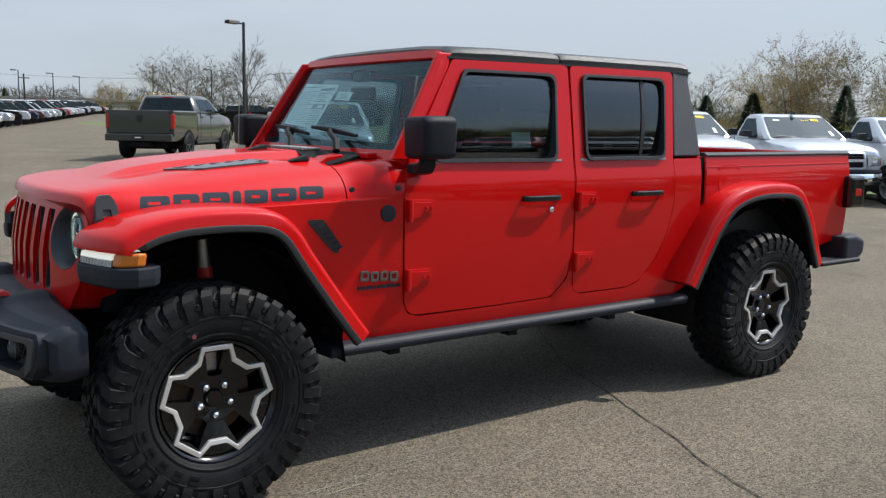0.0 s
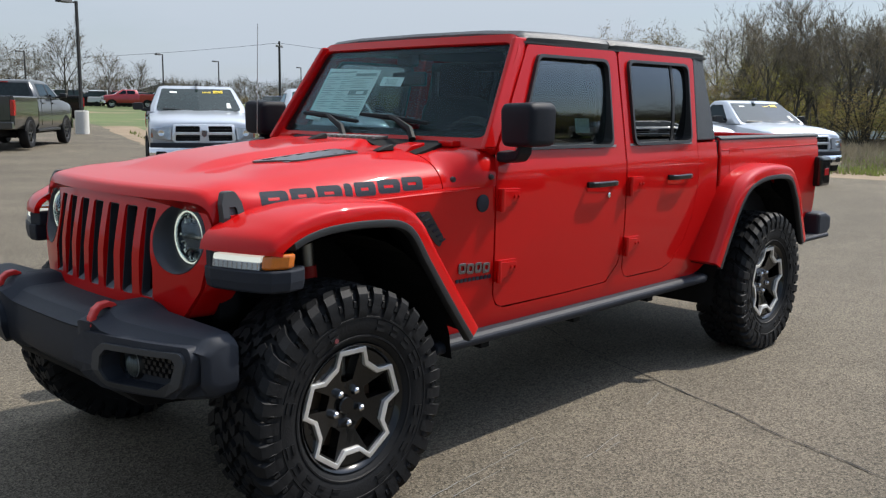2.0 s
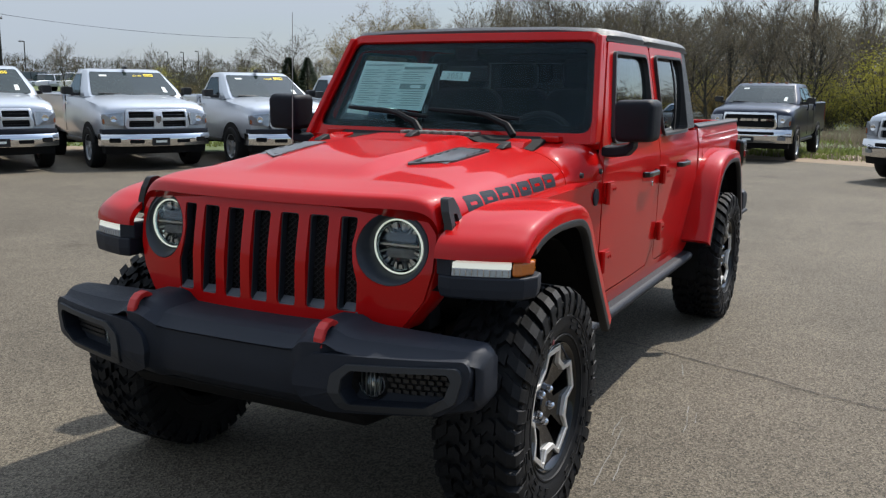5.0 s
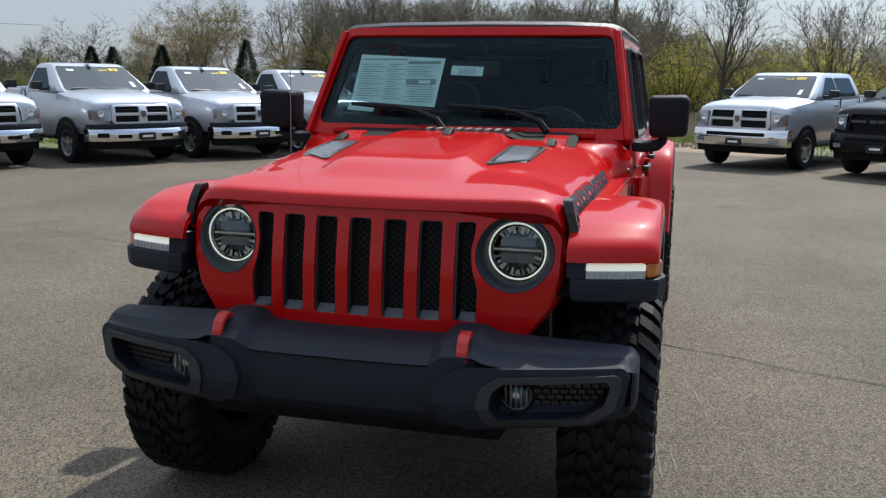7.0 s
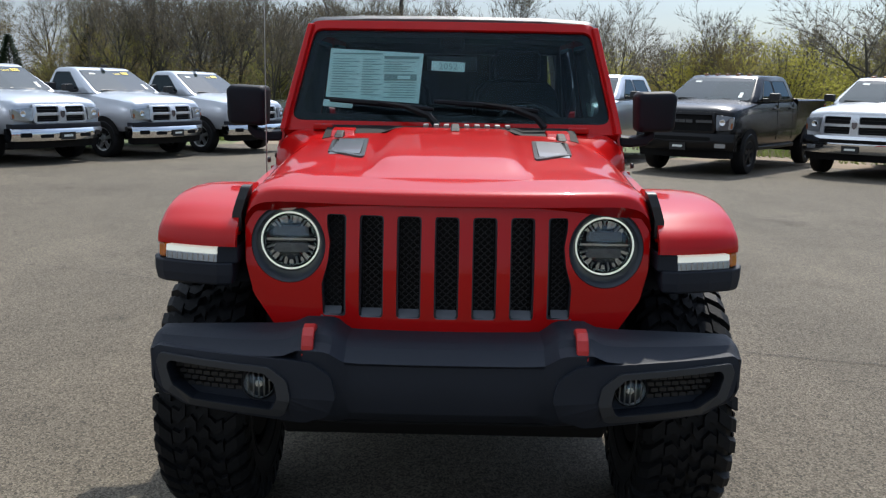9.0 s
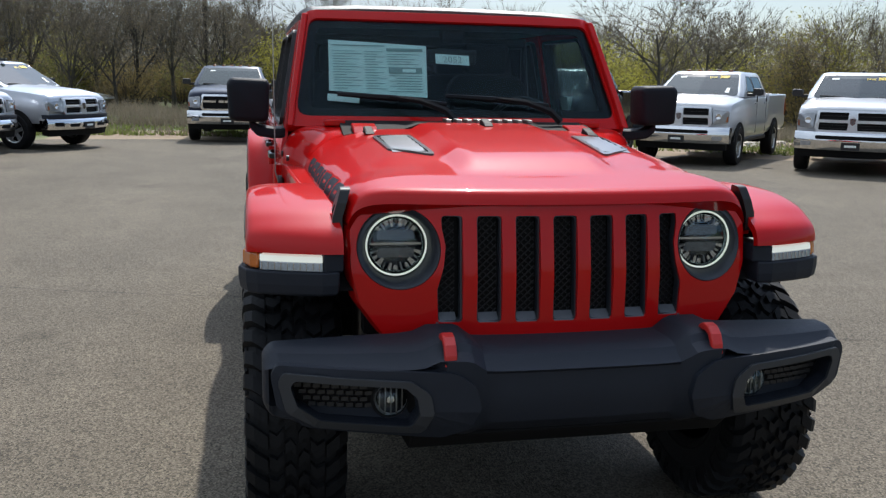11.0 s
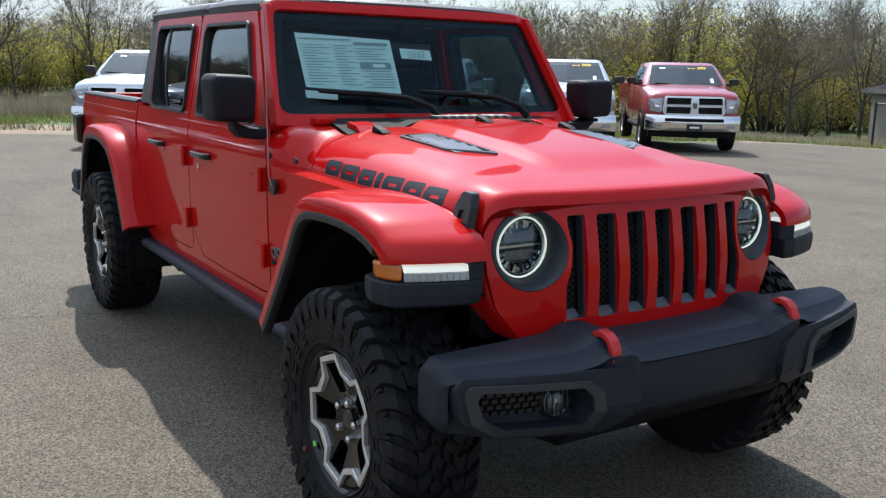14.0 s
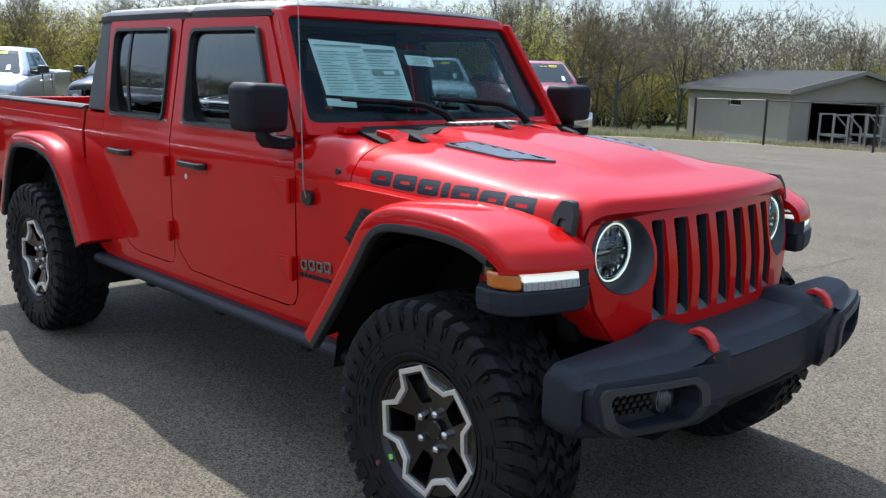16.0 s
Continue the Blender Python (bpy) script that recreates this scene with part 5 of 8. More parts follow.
    part("back_window", plate(rounded([(-0.54, 1.42), (0.54, 1.42), (0.51, 1.76), (-0.51, 1.76)], 0.05), [], 0.004, lambda u, v, w: Vector((-2.965 + 0.09 * (v - 1.345) / 0.5 - w, u, v))), "glass_rear", back, "dark tinted rear window")
    P("cab_back_lower", boxes((-2.99, -2.95, -0.78, 0.78, 0.63, 1.345)), "red", bevel=0.006)

    # bed
    bed_arch = [(-4.03, 0.66), (-3.93, 0.90), (-3.83, 1.03), (-3.72, 1.09), (-3.30, 1.10), (-3.10, 1.03), (-2.985, 0.90)]
    for s in (1, -1):
        part("bed_side", plate([(-3.012, 1.352), (-3.012, 0.80)] + bed_arch[::-1] + [(-4.03, 0.70), (-4.45, 0.775), (-4.50, 0.80), (-4.520, 1.10), (-4.505, 1.352)], [], 0.02, on_side(s), (), cv), "red", car, "glossy red bed side", bevel=0.006, smooth=30)
        part("bed_inner", plate([(-3.02, 1.34), (-4.50, 1.34), (-4.50, 0.80), (-3.02, 0.80)], [], 0.02, lambda u, v, w: Vector((u, s * (0.715 + w), v))), "black", car)
        part("bed_rail", lofted([[(x, s * y, z) for y, z in ((0.70, 1.342), (0.706, 1.362), (0.775, 1.364), (0.798, 1.352), (0.798, 1.340))] for x in (-3.015, -3.5, -4.0, -4.51)]), "plastic", car, "grey textured bed rail cap", bevel=0.004)
        part("fuel_door", plate(rounded([(-3.125, 1.14), (-3.125, 1.295), (-3.325, 1.295), (-3.325, 1.14)], 0.03), [], 0.003, on_side(s, 0.0025)), "red", car, bevel=0.002) if s > 0 else None
        part("bed_crease", plate([(-3.03, 1.285), (-4.49, 1.290), (-4.49, 1.281), (-3.03, 1.277)], [], 0.004, on_side(s, 0.003), span(-4.49, -3.03, 0.3)), "red", car, bevel=0.002)
        tl = part("tail_lamp", boxes((-4.625, -4.45, s * 0.735, s * 0.865, 0.985, 1.200)), "gloss_black", car, "black tail lamp housing", bevel=0.025, seg=3)
        part("tail_lens", boxes((-4.633, -4.60, s * 0.755, s * 0.845, 1.015, 1.17)), "lamp_red", tl, "red tail lens", bevel=0.01)
        part("side_marker", boxes((-4.575, -4.50, s * 0.862, s * 0.868, 1.065, 1.115)), "lamp_red", tl, bevel=0.002)
        part("bed_gap_seal", boxes((-3.010, -2.972, s * 0.70, s * 0.785, 0.62, 1.34)), "under", car)
    P("bed_floor", boxes((-4.50, -3.0, -0.72, 0.72, 0.80, 0.84)), "black")
    P("bed_front_wall", boxes((-3.03, -3.0, -0.72, 0.72, 0.80, 1.345)), "red", bevel=0.004)
    P("tailgate", boxes((-4.545, -4.50, -0.72, 0.72, 0.80, 1.350)), "red", label="red closed tailgate", bevel=0.010)
    P("rear_bumper", lofted([[(x, y, z) for x, z in ((-4.38, 0.80), (-4.60 - d, 0.80), (-4.70 - d, 0.765), (-4.70 - d, 0.68), (-4.62 - d, 0.635), (-4.38, 0.635))] for y, d in ((-0.90, -0.10), (-0.84, -0.02), (-0.60, 0.0), (0.60, 0.0), (0.84, -0.02), (0.90, -0.10))]), "plastic", label="dark grey steel rear bumper", bevel=0.02)
    for s in (1, -1):
        P("bumper_corner_step", lofted([[(x, s * y, z) for y, z in ((0.80, 0.660), (0.905, 0.655), (0.915, 0.640), (0.905, 0.622), (0.80, 0.620))] for x in (-4.10, -4.55)]), "plastic", bevel=0.008)

    # cabin
    P("dashboard", lofted([[(x, y, z) for x, z in ((-0.925, 1.345), (-1.05, 1.375), (-1.12, 1.34), (-1.12, 1.05), (-0.925, 1.05))] for y in np.linspace(-0.70, 0.70, 5)]), "black", label="black dashboard", bevel=0.02)
    ring = []
    for k in range(33):
        a = 2 * math.pi * k / 32
        ring.append((-1.20 - 0.06 * math.sin(a), 0.38 + 0.185 * math.cos(a), 1.29 + 0.17 * math.sin(a)))
    sw = P("steering_wheel", tubed(ring, 0.016, 8), "black", label="black steering wheel", smooth=60)
    part("wheel_hub", boxes((-1.21, -1.15, 0.31, 0.45, 1.25, 1.32)), "black", sw, bevel=0.02)
    for sx in (-1.62, -2.42):
        for sy in (0.37, -0.37):
            seat = thing("seat", "", "", m=pose(sx, sy, 0.72))
            for k in ("label", "category"):
                if k in seat:
                    del seat[k]
            seat.parent = car
            part("cushion", boxes((-0.22, 0.28, -0.26, 0.26, 0.12, 0.30)), "seat", seat, bevel=0.05, seg=3)
            part("backrest", lofted([[(-0.22 + dx - lean, y, z) for dx, y in ((-0.06, -w_), (0.07, -w_), (0.07, w_), (-0.06, w_))] for z, w_, lean in ((0.24, 0.25, 0.0), (0.55, 0.25, 0.05), (0.80, 0.22, 0.10), (0.86, 0.17, 0.11))]), "seat", seat, bevel=0.03, seg=3)
            part("headrest", boxes((-0.40, -0.29, -0.13, 0.13, 0.86, 1.03)), "seat", seat, bevel=0.035, seg=3)
    P("roll_hoop", tubed([(-2.0, -0.62, 1.32), (-2.0, -0.60, 1.755), (-2.0, 0.60, 1.755), (-2.0, 0.62, 1.32)], 0.032, 10), "black", smooth=40)
    P("headliner", boxes((-2.92, -1.24, -0.66, 0.66, 1.800, 1.814)), "black")
    for x in (0.0, -3.487):
        for s in (1, -1):
            wheel(car, x, s)
    return car


M["louvre"] = mat("satin_grey_vent_trim", (0.085, 0.088, 0.092), 0.28, 0.3, var=0.1, fine=300, coat=0.3)
M["fog_trim"] = mat("dark_fog_bezel", (0.026, 0.029, 0.034), 0.5, var=0.1, fine=300)
M["trim_dark"] = mat("satin_dark_grey_trim", (0.075, 0.077, 0.080), 0.45, 0.3, var=0.1, fine=300)
pickup()

# ---- ground, lot ----
def ground_material():
    """Spring grass with bare dirt and dry patches."""
    return mat("grass_and_dirt_ground", (0.080, 0.108, 0.032), 0.95, var=0.4, scale=0.15, fine=6, bump=0.5, dirt=((0.21, 0.155, 0.095), 0.55, 0.66, 0.11))


def asphalt_material():
    """Worn asphalt: pale and dark stones, stains, faint drive marks."""
    m = bpy.data.materials.new("worn_asphalt")
    m.use_nodes = True
    nt = m.node_tree
    p = nt.nodes["Principled BSDF"]
    p.inputs["Roughness"].default_value = 0.88
    p.inputs["Specular IOR Level"].default_value = 0.3
    tc = nt.nodes.new("ShaderNodeTexCoord")

    def noise_(scale, detail=3, stretch=None):
        n = nt.nodes.new("ShaderNodeTexNoise")
        n.inputs["Scale"].default_value, n.inputs["Detail"].default_value = scale, detail
        if stretch:
            mp = nt.nodes.new("ShaderNodeMapping")
            mp.inputs["Scale"].default_value, mp.inputs["Rotation"].default_value = stretch, (0, 0, 0.5)
            nt.links.new(tc.outputs["Object"], mp.inputs["Vector"])
            nt.links.new(mp.outputs["Vector"], n.inputs["Vector"])
        else:
            nt.links.new(tc.outputs["Object"], n.inputs["Vector"])
        return n.outputs["Fac"]

    def rng(v, a, b, lo, hi):
        r = nt.nodes.new("ShaderNodeMapRange")
        for k, x in zip(("From Min", "From Max", "To Min", "To Max"), (a, b, lo, hi)):
            r.inputs[k].default_value = x
        nt.links.new(v, r.inputs["Value"])
        return r.outputs["Result"]

    def mul(a, b):
        n = nt.nodes.new("ShaderNodeMath")
        n.operation = "MULTIPLY"
        nt.links.new(a, n.inputs[0])
        nt.links.new(b, n.inputs[1])
        return n.outputs[0]
    vor = nt.nodes.new("ShaderNodeTexVoronoi")
    vor.inputs["Scale"].default_value = 125
    nt.links.new(tc.outputs["Object"], vor.inputs["Vector"])
    sep = nt.nodes.new("ShaderNodeSeparateColor")
    nt.links.new(vor.outputs["Color"], sep.inputs["Color"])
    stones = rng(sep.outputs[0], 0.0, 1.0, 0.38, 1.68)
    v = mul(stones, rng(noise_(240, 2), 0.3, 0.7, 0.70, 1.30))
    v = mul(v, rng(noise_(0.5, 5), 0.3, 0.7, 0.86, 1.14))
    v = mul(v, rng(noise_(2.6, 5), 0.30, 0.75, 0.92, 1.08))
    v = mul(v, rng(noise_(0.35, 4, (0.25, 2.2, 1)), 0.35, 0.7, 0.90, 1.10))
    v = mul(v, rng(noise_(1.1, 3), 0.66, 0.74, 1.0, 0.72))
    sc = nt.nodes.new("ShaderNodeVectorMath")
    sc.operation = "SCALE"
    sc.inputs[0].default_value = (0.106, 0.090, 0.067)
    nt.links.new(v, sc.inputs["Scale"])
    nt.links.new(sc.outputs["Vector"], p.inputs["Base Color"])
    bp = nt.nodes.new("ShaderNodeBump")
    bp.inputs["Strength"].default_value, bp.inputs["Distance"].default_value = 0.55, 0.006
    nt.links.new(vor.outputs["Distance"], bp.inputs["Height"])
    nt.links.new(bp.outputs["Normal"], p.inputs["Normal"])
    return m


M["ground"] = ground_material()
M["asphalt"] = asphalt_material()
M["scuff"] = mat("pale_scratched_asphalt", (0.185, 0.178, 0.165), 0.9, var=0.45, scale=12, fine=120)
M["crack"] = mat("dark_crack_filler", (0.018, 0.017, 0.016), 0.95, var=0.3)
M["dirt"] = mat("bare_brown_dirt", (0.21, 0.155, 0.10), 0.95, var=0.35, scale=0.8, fine=12, bump=0.6)

LOT = [(-33, -150), (-29, -90), (-25.4, -64), (-18.2, -40), (-13.6, -28), (-11.0, -20.5), (-10.2, -16.5), (-11.5, -14.2), (-13.6, -12.4), (-15.8, -10.4), (-18.3, -8.4), (-20.6, -6.2), (-21.6, -3.2),
       (-20.9, 0.0), (-19.4, 3.0), (-17.7, 6.2), (-16.0, 9.6), (-14.6, 12.6), (-14.6, 16), (-17.2, 22), (-17.6, 26), (-15.5, 29.3), (-10.5, 31), (8, 35), (40, 42), (75, 30), (75, -150)]


def ground():
    bm = bmesh.new()
    g = [-1500, -700, -300, -200, -130, -95, -60, -45, -36, -30, -24, -20, -16, -12, -9, -6, -4, -2, 0, 2, 5, 9, 14, 18, 22, 26, 30, 34, 38, 42, 46, 60, 90, 130, 300, 700, 1500]
    rnd = random.Random(3)
    rows = [[bm.verts.new((x, y, terrain(x, y) - 0.045 + (0.05 * rnd.random() if abs(x) < 200 and x < -16 else 0))) for x in g] for y in g]
    for a, b in zip(rows, rows[1:]):
        for i in range(len(g) - 1):
            bm.faces.new((a[i], a[i + 1], b[i + 1], b[i]))
    tagged(part("ground", bm, M["ground"], smooth=60), "patchy spring grass and bare dirt", "ground", kind="structure")
    edge = []
    for (x0, y0), (x1, y1) in zip(LOT, LOT[1:] + LOT[:1]):
        n = max(1, int(math.hypot(x1 - x0, y1 - y0) / 0.8)) if x0 < -9 and -45 < y0 < 32 else 1
        for k in range(n):
            t = k / n
            w = 0.10 if n > 1 else 0
            edge.append((x0 + (x1 - x0) * t + rnd.uniform(-w, w), y0 + (y1 - y0) * t + rnd.uniform(-w, w)))
    lot = plate(edge, [], 0.06, lambda u, v, w: Vector((u, v, terrain(u, v) + w)), [-24, -16, -11, -8, -5, -3, 0, 2, 5, 8, 12, 18, 26, 40, 60], [-130, -90, -60, -45, -30, -20, -12, -8, -5, -2, 0, 6, 14, 18, 22, 26, 30, 34, 38, 46])
    lo = tagged(part("parking_lot", lot, M["asphalt"]), "worn grey-beige asphalt parking lot with cracks", "pavement", kind="structure")
    # bare earth along the lot's edge
    for k, (i0, i1, w) in enumerate(((3, 8, 1.6), (11, 19, 4.2), (19, 23, 1.2))):
        pts = LOT[i0:i1]
        ring = [(x + 0.3, y) for x, y in pts] + [(x - w - 0.5 * rnd.random(), y - 0.2) for x, y in reversed(pts)]
        tagged(part("dirt_verge", plate(rounded(ring, 0.6, 3), [], 0.02, lambda u, v, w_: Vector((u, v, terrain(u, v) - 0.012 + w_)), (), span(-45, 34, 1.6)), M["dirt"]), "bare brown dirt along the asphalt edge", "dirt", kind="structure")
    # cracks: thin recessed-looking ragged bands
    def crack(path, width, seed, name="crack", label="dark crack in the asphalt"):
        r = random.Random(seed)
        pts = []
        for (x0, y0), (x1, y1) in zip(path, path[1:]):
            n = max(2, int(math.hypot(x1 - x0, y1 - y0) / 0.05))
            for k in range(n):
                t = k / n
                pts.append((x0 + (x1 - x0) * t, y0 + (y1 - y0) * t))
        bm = bmesh.new()
        prev, off = None, 0.0
        for i, (x, y) in enumerate(pts[:-1]):
            dx, dy = pts[i + 1][0] - x, pts[i + 1][1] - y
            l = math.hypot(dx, dy)
            off = off * 0.85 + r.uniform(-1, 1) * min(0.010, width)
            wd = width * r.uniform(0.25, 1.25)
            nx, ny = -dy / l, dx / l
            z = terrain(x, y) + 0.0025
            a, b = bm.verts.new((x + nx * (off + wd / 2), y + ny * (off + wd / 2), z)), bm.verts.new((x + nx * (off - wd / 2), y + ny * (off - wd / 2), z))
            if prev:
                bm.faces.new((prev[0], a, b, prev[1]))
            prev = (a, b)
        bmesh.ops.recalc_face_normals(bm, faces=bm.faces)
        return part(name, bm, name, lo, label)
    crack([(-3.95, -3.2), (-3.76, -2.70), (-3.52, -1.96), (-3.32, -1.15), (-2.95, -0.5), (-2.63, 0.05), (-2.45, 0.62), (-2.08, 1.52), (-1.88, 2.05), (-1.70, 2.80), (-1.35, 3.9), (-1.2, 5.5)], 0.010, 1)
    crack([(-3.95, -3.2), (-4.5, -5.2), (-5.6, -9.0)], 0.010, 2)
    crack([(1.6, 3.0), (2.6, 4.6), (3.3, 7.0)], 0.006, 3)
    crack([(-6.2, 3.0), (-7.0, 5.5), (-6.2, 9.0), (-6.8, 12.0)], 0.012, 4)
    crack([(-8.5, -6.0), (-9.5, -2.0), (-9.0, 2.0)], 0.012, 6)
    for k, mark in enumerate((((-0.35, 1.0), (-0.74, 0.955), (-1.12, 0.91)), ((-0.42, 1.05), (-0.9, 0.99)), ((-1.10, 1.185), (-1.58, 1.115)), ((-1.25, 1.21), (-1.5, 1.17)), ((-1.95, 0.985), (-2.26, 0.885)), ((-0.9, 0.90), (-1.25, 0.86)))):
        crack(list(mark), 0.005, 20 + k, "scuff", "pale scratch on the asphalt")


ground()


# ---- the other pickups ----
def car_wheel(parent, x, y, r, rim_mat):
    s = 1 if y > 0 else -1
    w = new("wheel")
    w.parent = parent
    w.matrix_basis = pose(x, y, r, 0, 0, 0 if s > 0 else 180)
    prof = [(r * 0.60, -0.11), (r * 0.72, -0.13), (r * 0.93, -0.125), (r * 0.985, -0.10), (r, -0.05), (r, 0.05), (r * 0.985, 0.10), (r * 0.93, 0.125), (r * 0.72, 0.13), (r * 0.60, 0.11)]
    part("tyre", turned(prof, 36), "rubber", w, smooth=35)
    part("rim", turned([(r * 0.60, -0.10), (r * 0.56, 0.02), (r * 0.56, 0.08), (r * 0.62, 0.112), (r * 0.62, 0.118), (r * 0.57, 0.105), (r * 0.54, 0.06), (r * 0.54, -0.1)], 32), rim_mat, w, smooth=35)
    part("wheel_back", turned([(0.0, 0.0), (r * 0.56, 0.0), (r * 0.56, -0.02), (0, -0.02)], 24), "under", w)
    for k in range(5):
        a = radians(90 + 72 * k)
        sp = bmesh.new()
        ux, uz, vx, vz = math.cos(a), math.sin(a), -math.sin(a), math.cos(a)
        loft(sp, [[(ux * q + vx * h, yy, uz * q + vz * h) for h, yy in ((-b, 0.06), (b, 0.06), (b * 0.8, 0.098), (-b * 0.8, 0.098))] for q, b in ((0.03, 0.045), (r * 0.3, 0.036), (r * 0.57, 0.05))])
        bmesh.ops.recalc_face_normals(sp, faces=sp.faces)
        part("spoke", sp, rim_mat, w, bevel=0.0)
    part("hub_cap", turned([(0.0, 0.105), (0.05, 0.105), (0.065, 0.08), (0.065, 0.05)], 16), rim_mat, w, smooth=40)


def ram(name, label, paint, heavy, crew, style="cross", rim="alloy", group="", marker=False, writing=True):
    """A full-size pickup. x forward with the grille badge at x = 0, standing at z = 0."""
    t = thing(name, label, "pickup truck", group)
    dz = 0.0 if heavy else -0.085
    L = 5.85 if crew else 5.35
    cab0, cab1 = -1.22, (-3.72 if crew else -2.78)
    zb = 1.41 + dz          # belt line
    zr = 1.93 + dz          # roof
    hood_c = ((-0.10, 1.16), (-0.13, 1.22), (-0.22, 1.27), (-0.5, 1.325), (-1.0, 1.37), (-1.30, 1.41))

    def P(n, bm, m=paint, **k):
        return part(n, bm, m, t, **k)

    def ring(x, hw, z0, zs, zt, crown):
        half = [(hw * 0.93, z0), (hw, z0 + 0.12), (hw * 1.01, z0 + 0.35), (hw, zs - 0.10), (hw - 0.035, zs), (hw - 0.13, zt - 0.012), (hw * 0.62, zt + crown * 0.7), (hw * 0.30, zt + crown), (0, zt + crown * 0.8)]
        pts = [(x, y, z) for y, z in half]
        return pts + [(x, -y, z) for _, y, z in reversed(pts[:-1])]
    # front body: fenders and hood
    rings = []
    for x, zt in hood_c:
        hw = ramp(x, (-1.3, -0.5, -0.22, -0.10), (1.0, 0.995, 0.975, 0.93))
        rings.append(ring(x, hw, 0.56, zt + dz - 0.055, zt + dz, 0.035 * smooth01(-x, 0.0, 0.35)))
    P("front_body", lofted(rings), smooth=40, label="")
    # cab and bed body
    P("cab_body", lofted([ring(x, 1.0, 0.50, z - 0.05, z, 0.0) for x, z in ((-1.30, zb), (cab1 - 0.02, zb + 0.02))]), smooth=40)
    bed0 = cab1 - 0.05
    bz = zb + 0.03
    bedo = [[(x, y, z) for y, z in ((-0.80, 0.72), (-0.93, 0.56), (-1.0, 0.70), (-1.0, bz - 0.03), (-0.975, bz), (-0.90, bz), (-0.90, 0.90), (0.90, 0.90), (0.90, bz), (0.975, bz), (1.0, bz - 0.03), (1.0, 0.70), (0.93, 0.56), (0.80, 0.72))] for x in (bed0, -L + 0.02)]
    bed = P("bed", lofted(bedo), smooth=30)
    tg = P("tailgate", boxes((-L - 0.01, -L + 0.06, -0.90, 0.90, 0.78, bz)), bevel=0.015)
    part("tailgate_handle", boxes((-L - 0.034, -L - 0.008, -0.08, 0.08, bz - 0.22, bz - 0.14)), "black", tg, bevel=0.005)
    for s in (1, -1):
        P("tail_lamp", boxes((-L - 0.012, -L + 0.14, s * 0.90, s * 1.006, 0.92, bz - 0.10)), "lamp_red", label="red tail lamp", bevel=0.015)
    rb = P("rear_bumper", boxes((-L - 0.17, -L + 0.06, -0.98, 0.98, 0.56, 0.76)), "chrome" if style in ("cross",) else paint, bevel=0.03)
    part("rear_plate", boxes((-L - 0.18, -L - 0.168, -0.16, 0.16, 0.59, 0.73)), "black", rb)
    part("rear_plate_bar", boxes((-L - 0.184, -L - 0.178, -0.09, 0.09, 0.64, 0.68)), "paper_w", rb)
    # greenhouse
    def cab_ring(z, xf, xr, hw):
        return [(xf, -hw * 0.925, z), (xf + 0.06, 0, z), (xf, hw * 0.925, z), (xf - 0.12, hw, z), (xr + 0.10, hw, z), (xr, hw * 0.92, z), (xr, -hw * 0.92, z), (xr + 0.10, -hw, z), (xf - 0.12, -hw, z)]
    gh = [cab_ring(zb - 0.02, -1.22, cab1 + 0.02, 0.945), cab_ring(zb + 0.10, -1.40, cab1 + 0.04, 0.925), cab_ring(zr - 0.08, -1.93, cab1 + 0.14, 0.775), cab_ring(zr - 0.018, -2.05, cab1 + 0.22, 0.735), cab_ring(zr, -2.18, cab1 + 0.34, 0.65)]
    cabin = P("cabin", lofted(gh), smooth=40, bevel=0.012)

    def wsx(z):
        return ramp(z, (zb - 0.02, zb + 0.10, zr - 0.08, zr), (-1.22, -1.40, -1.93, -2.12))
    wso = rounded([(-0.835, zb + 0.015), (0.835, zb + 0.015), (0.690, zr - 0.062), (-0.690, zr - 0.062)], 0.05)
    ws = part("windscreen", plate(wso, [], 0.006, lambda u, v, w: Vector((wsx(v) + 0.020 + w + 0.055 * (1 - abs(u) / 0.86), u, v)), [-0.6, -0.3, 0, 0.3, 0.6], span(zb, zr, 0.12)), "screen", cabin, "dark reflective windscreen")
    for s in (1, -1):
        def gside(off):
            return lambda u, v, w: Vector((u, s * (ramp(v, (zb + 0.0, zb + 0.10, zr - 0.08, zr), (0.938, 0.925, 0.775, 0.72)) + off + w), v))
        if crew:
            wins = [[(-1.62, zb + 0.03), (-2.42, zb + 0.03), (-2.42, zr - 0.10), (-2.08, zr - 0.10)], [(-2.50, zb + 0.03), (-3.38, zb + 0.04), (-3.30, zr - 0.10), (-2.50, zr - 0.10)]]
        else:
            wins = [[(-1.62, zb + 0.03), (-2.55, zb + 0.03), (-2.50, zr - 0.10), (-2.08, zr - 0.10)]]
        for wn in wins:
            part("side_window", plate(rounded(wn, 0.04), [], 0.005, gside(0.006), (), [zb + 0.1, zb + 0.3]), "carglass", cabin, "dark side window")
            part("window_trim", plate(rounded(wn, 0.04), [[(sum(p[0] for p in wn) / 4 + (u - sum(p[0] for p in wn) / 4) * 0.95, sum(p[1] for p in wn) / 4 + (v - sum(p[1] for p in wn) / 4) * 0.93) for u, v in rounded(wn, 0.04)]], 0.004, gside(0.009), (), [zb + 0.1, zb + 0.3]), "black", cabin)
        for d0, d1 in ([(-1.36, -2.46), (-2.46, -3.45)] if crew else [(-1.36, -2.62)]):
            part("door_seam", boxes((d1 - 0.004, d1 + 0.004, s * 0.99, s * 1.0095, 0.62, zb)), "under", t)
            part("door_handle", boxes((d1 + 0.08, d1 + 0.26, s * 1.0, s * 1.035, zb - 0.17, zb - 0.13)), "chrome" if style == "cross" and not heavy else paint, t, bevel=0.01)
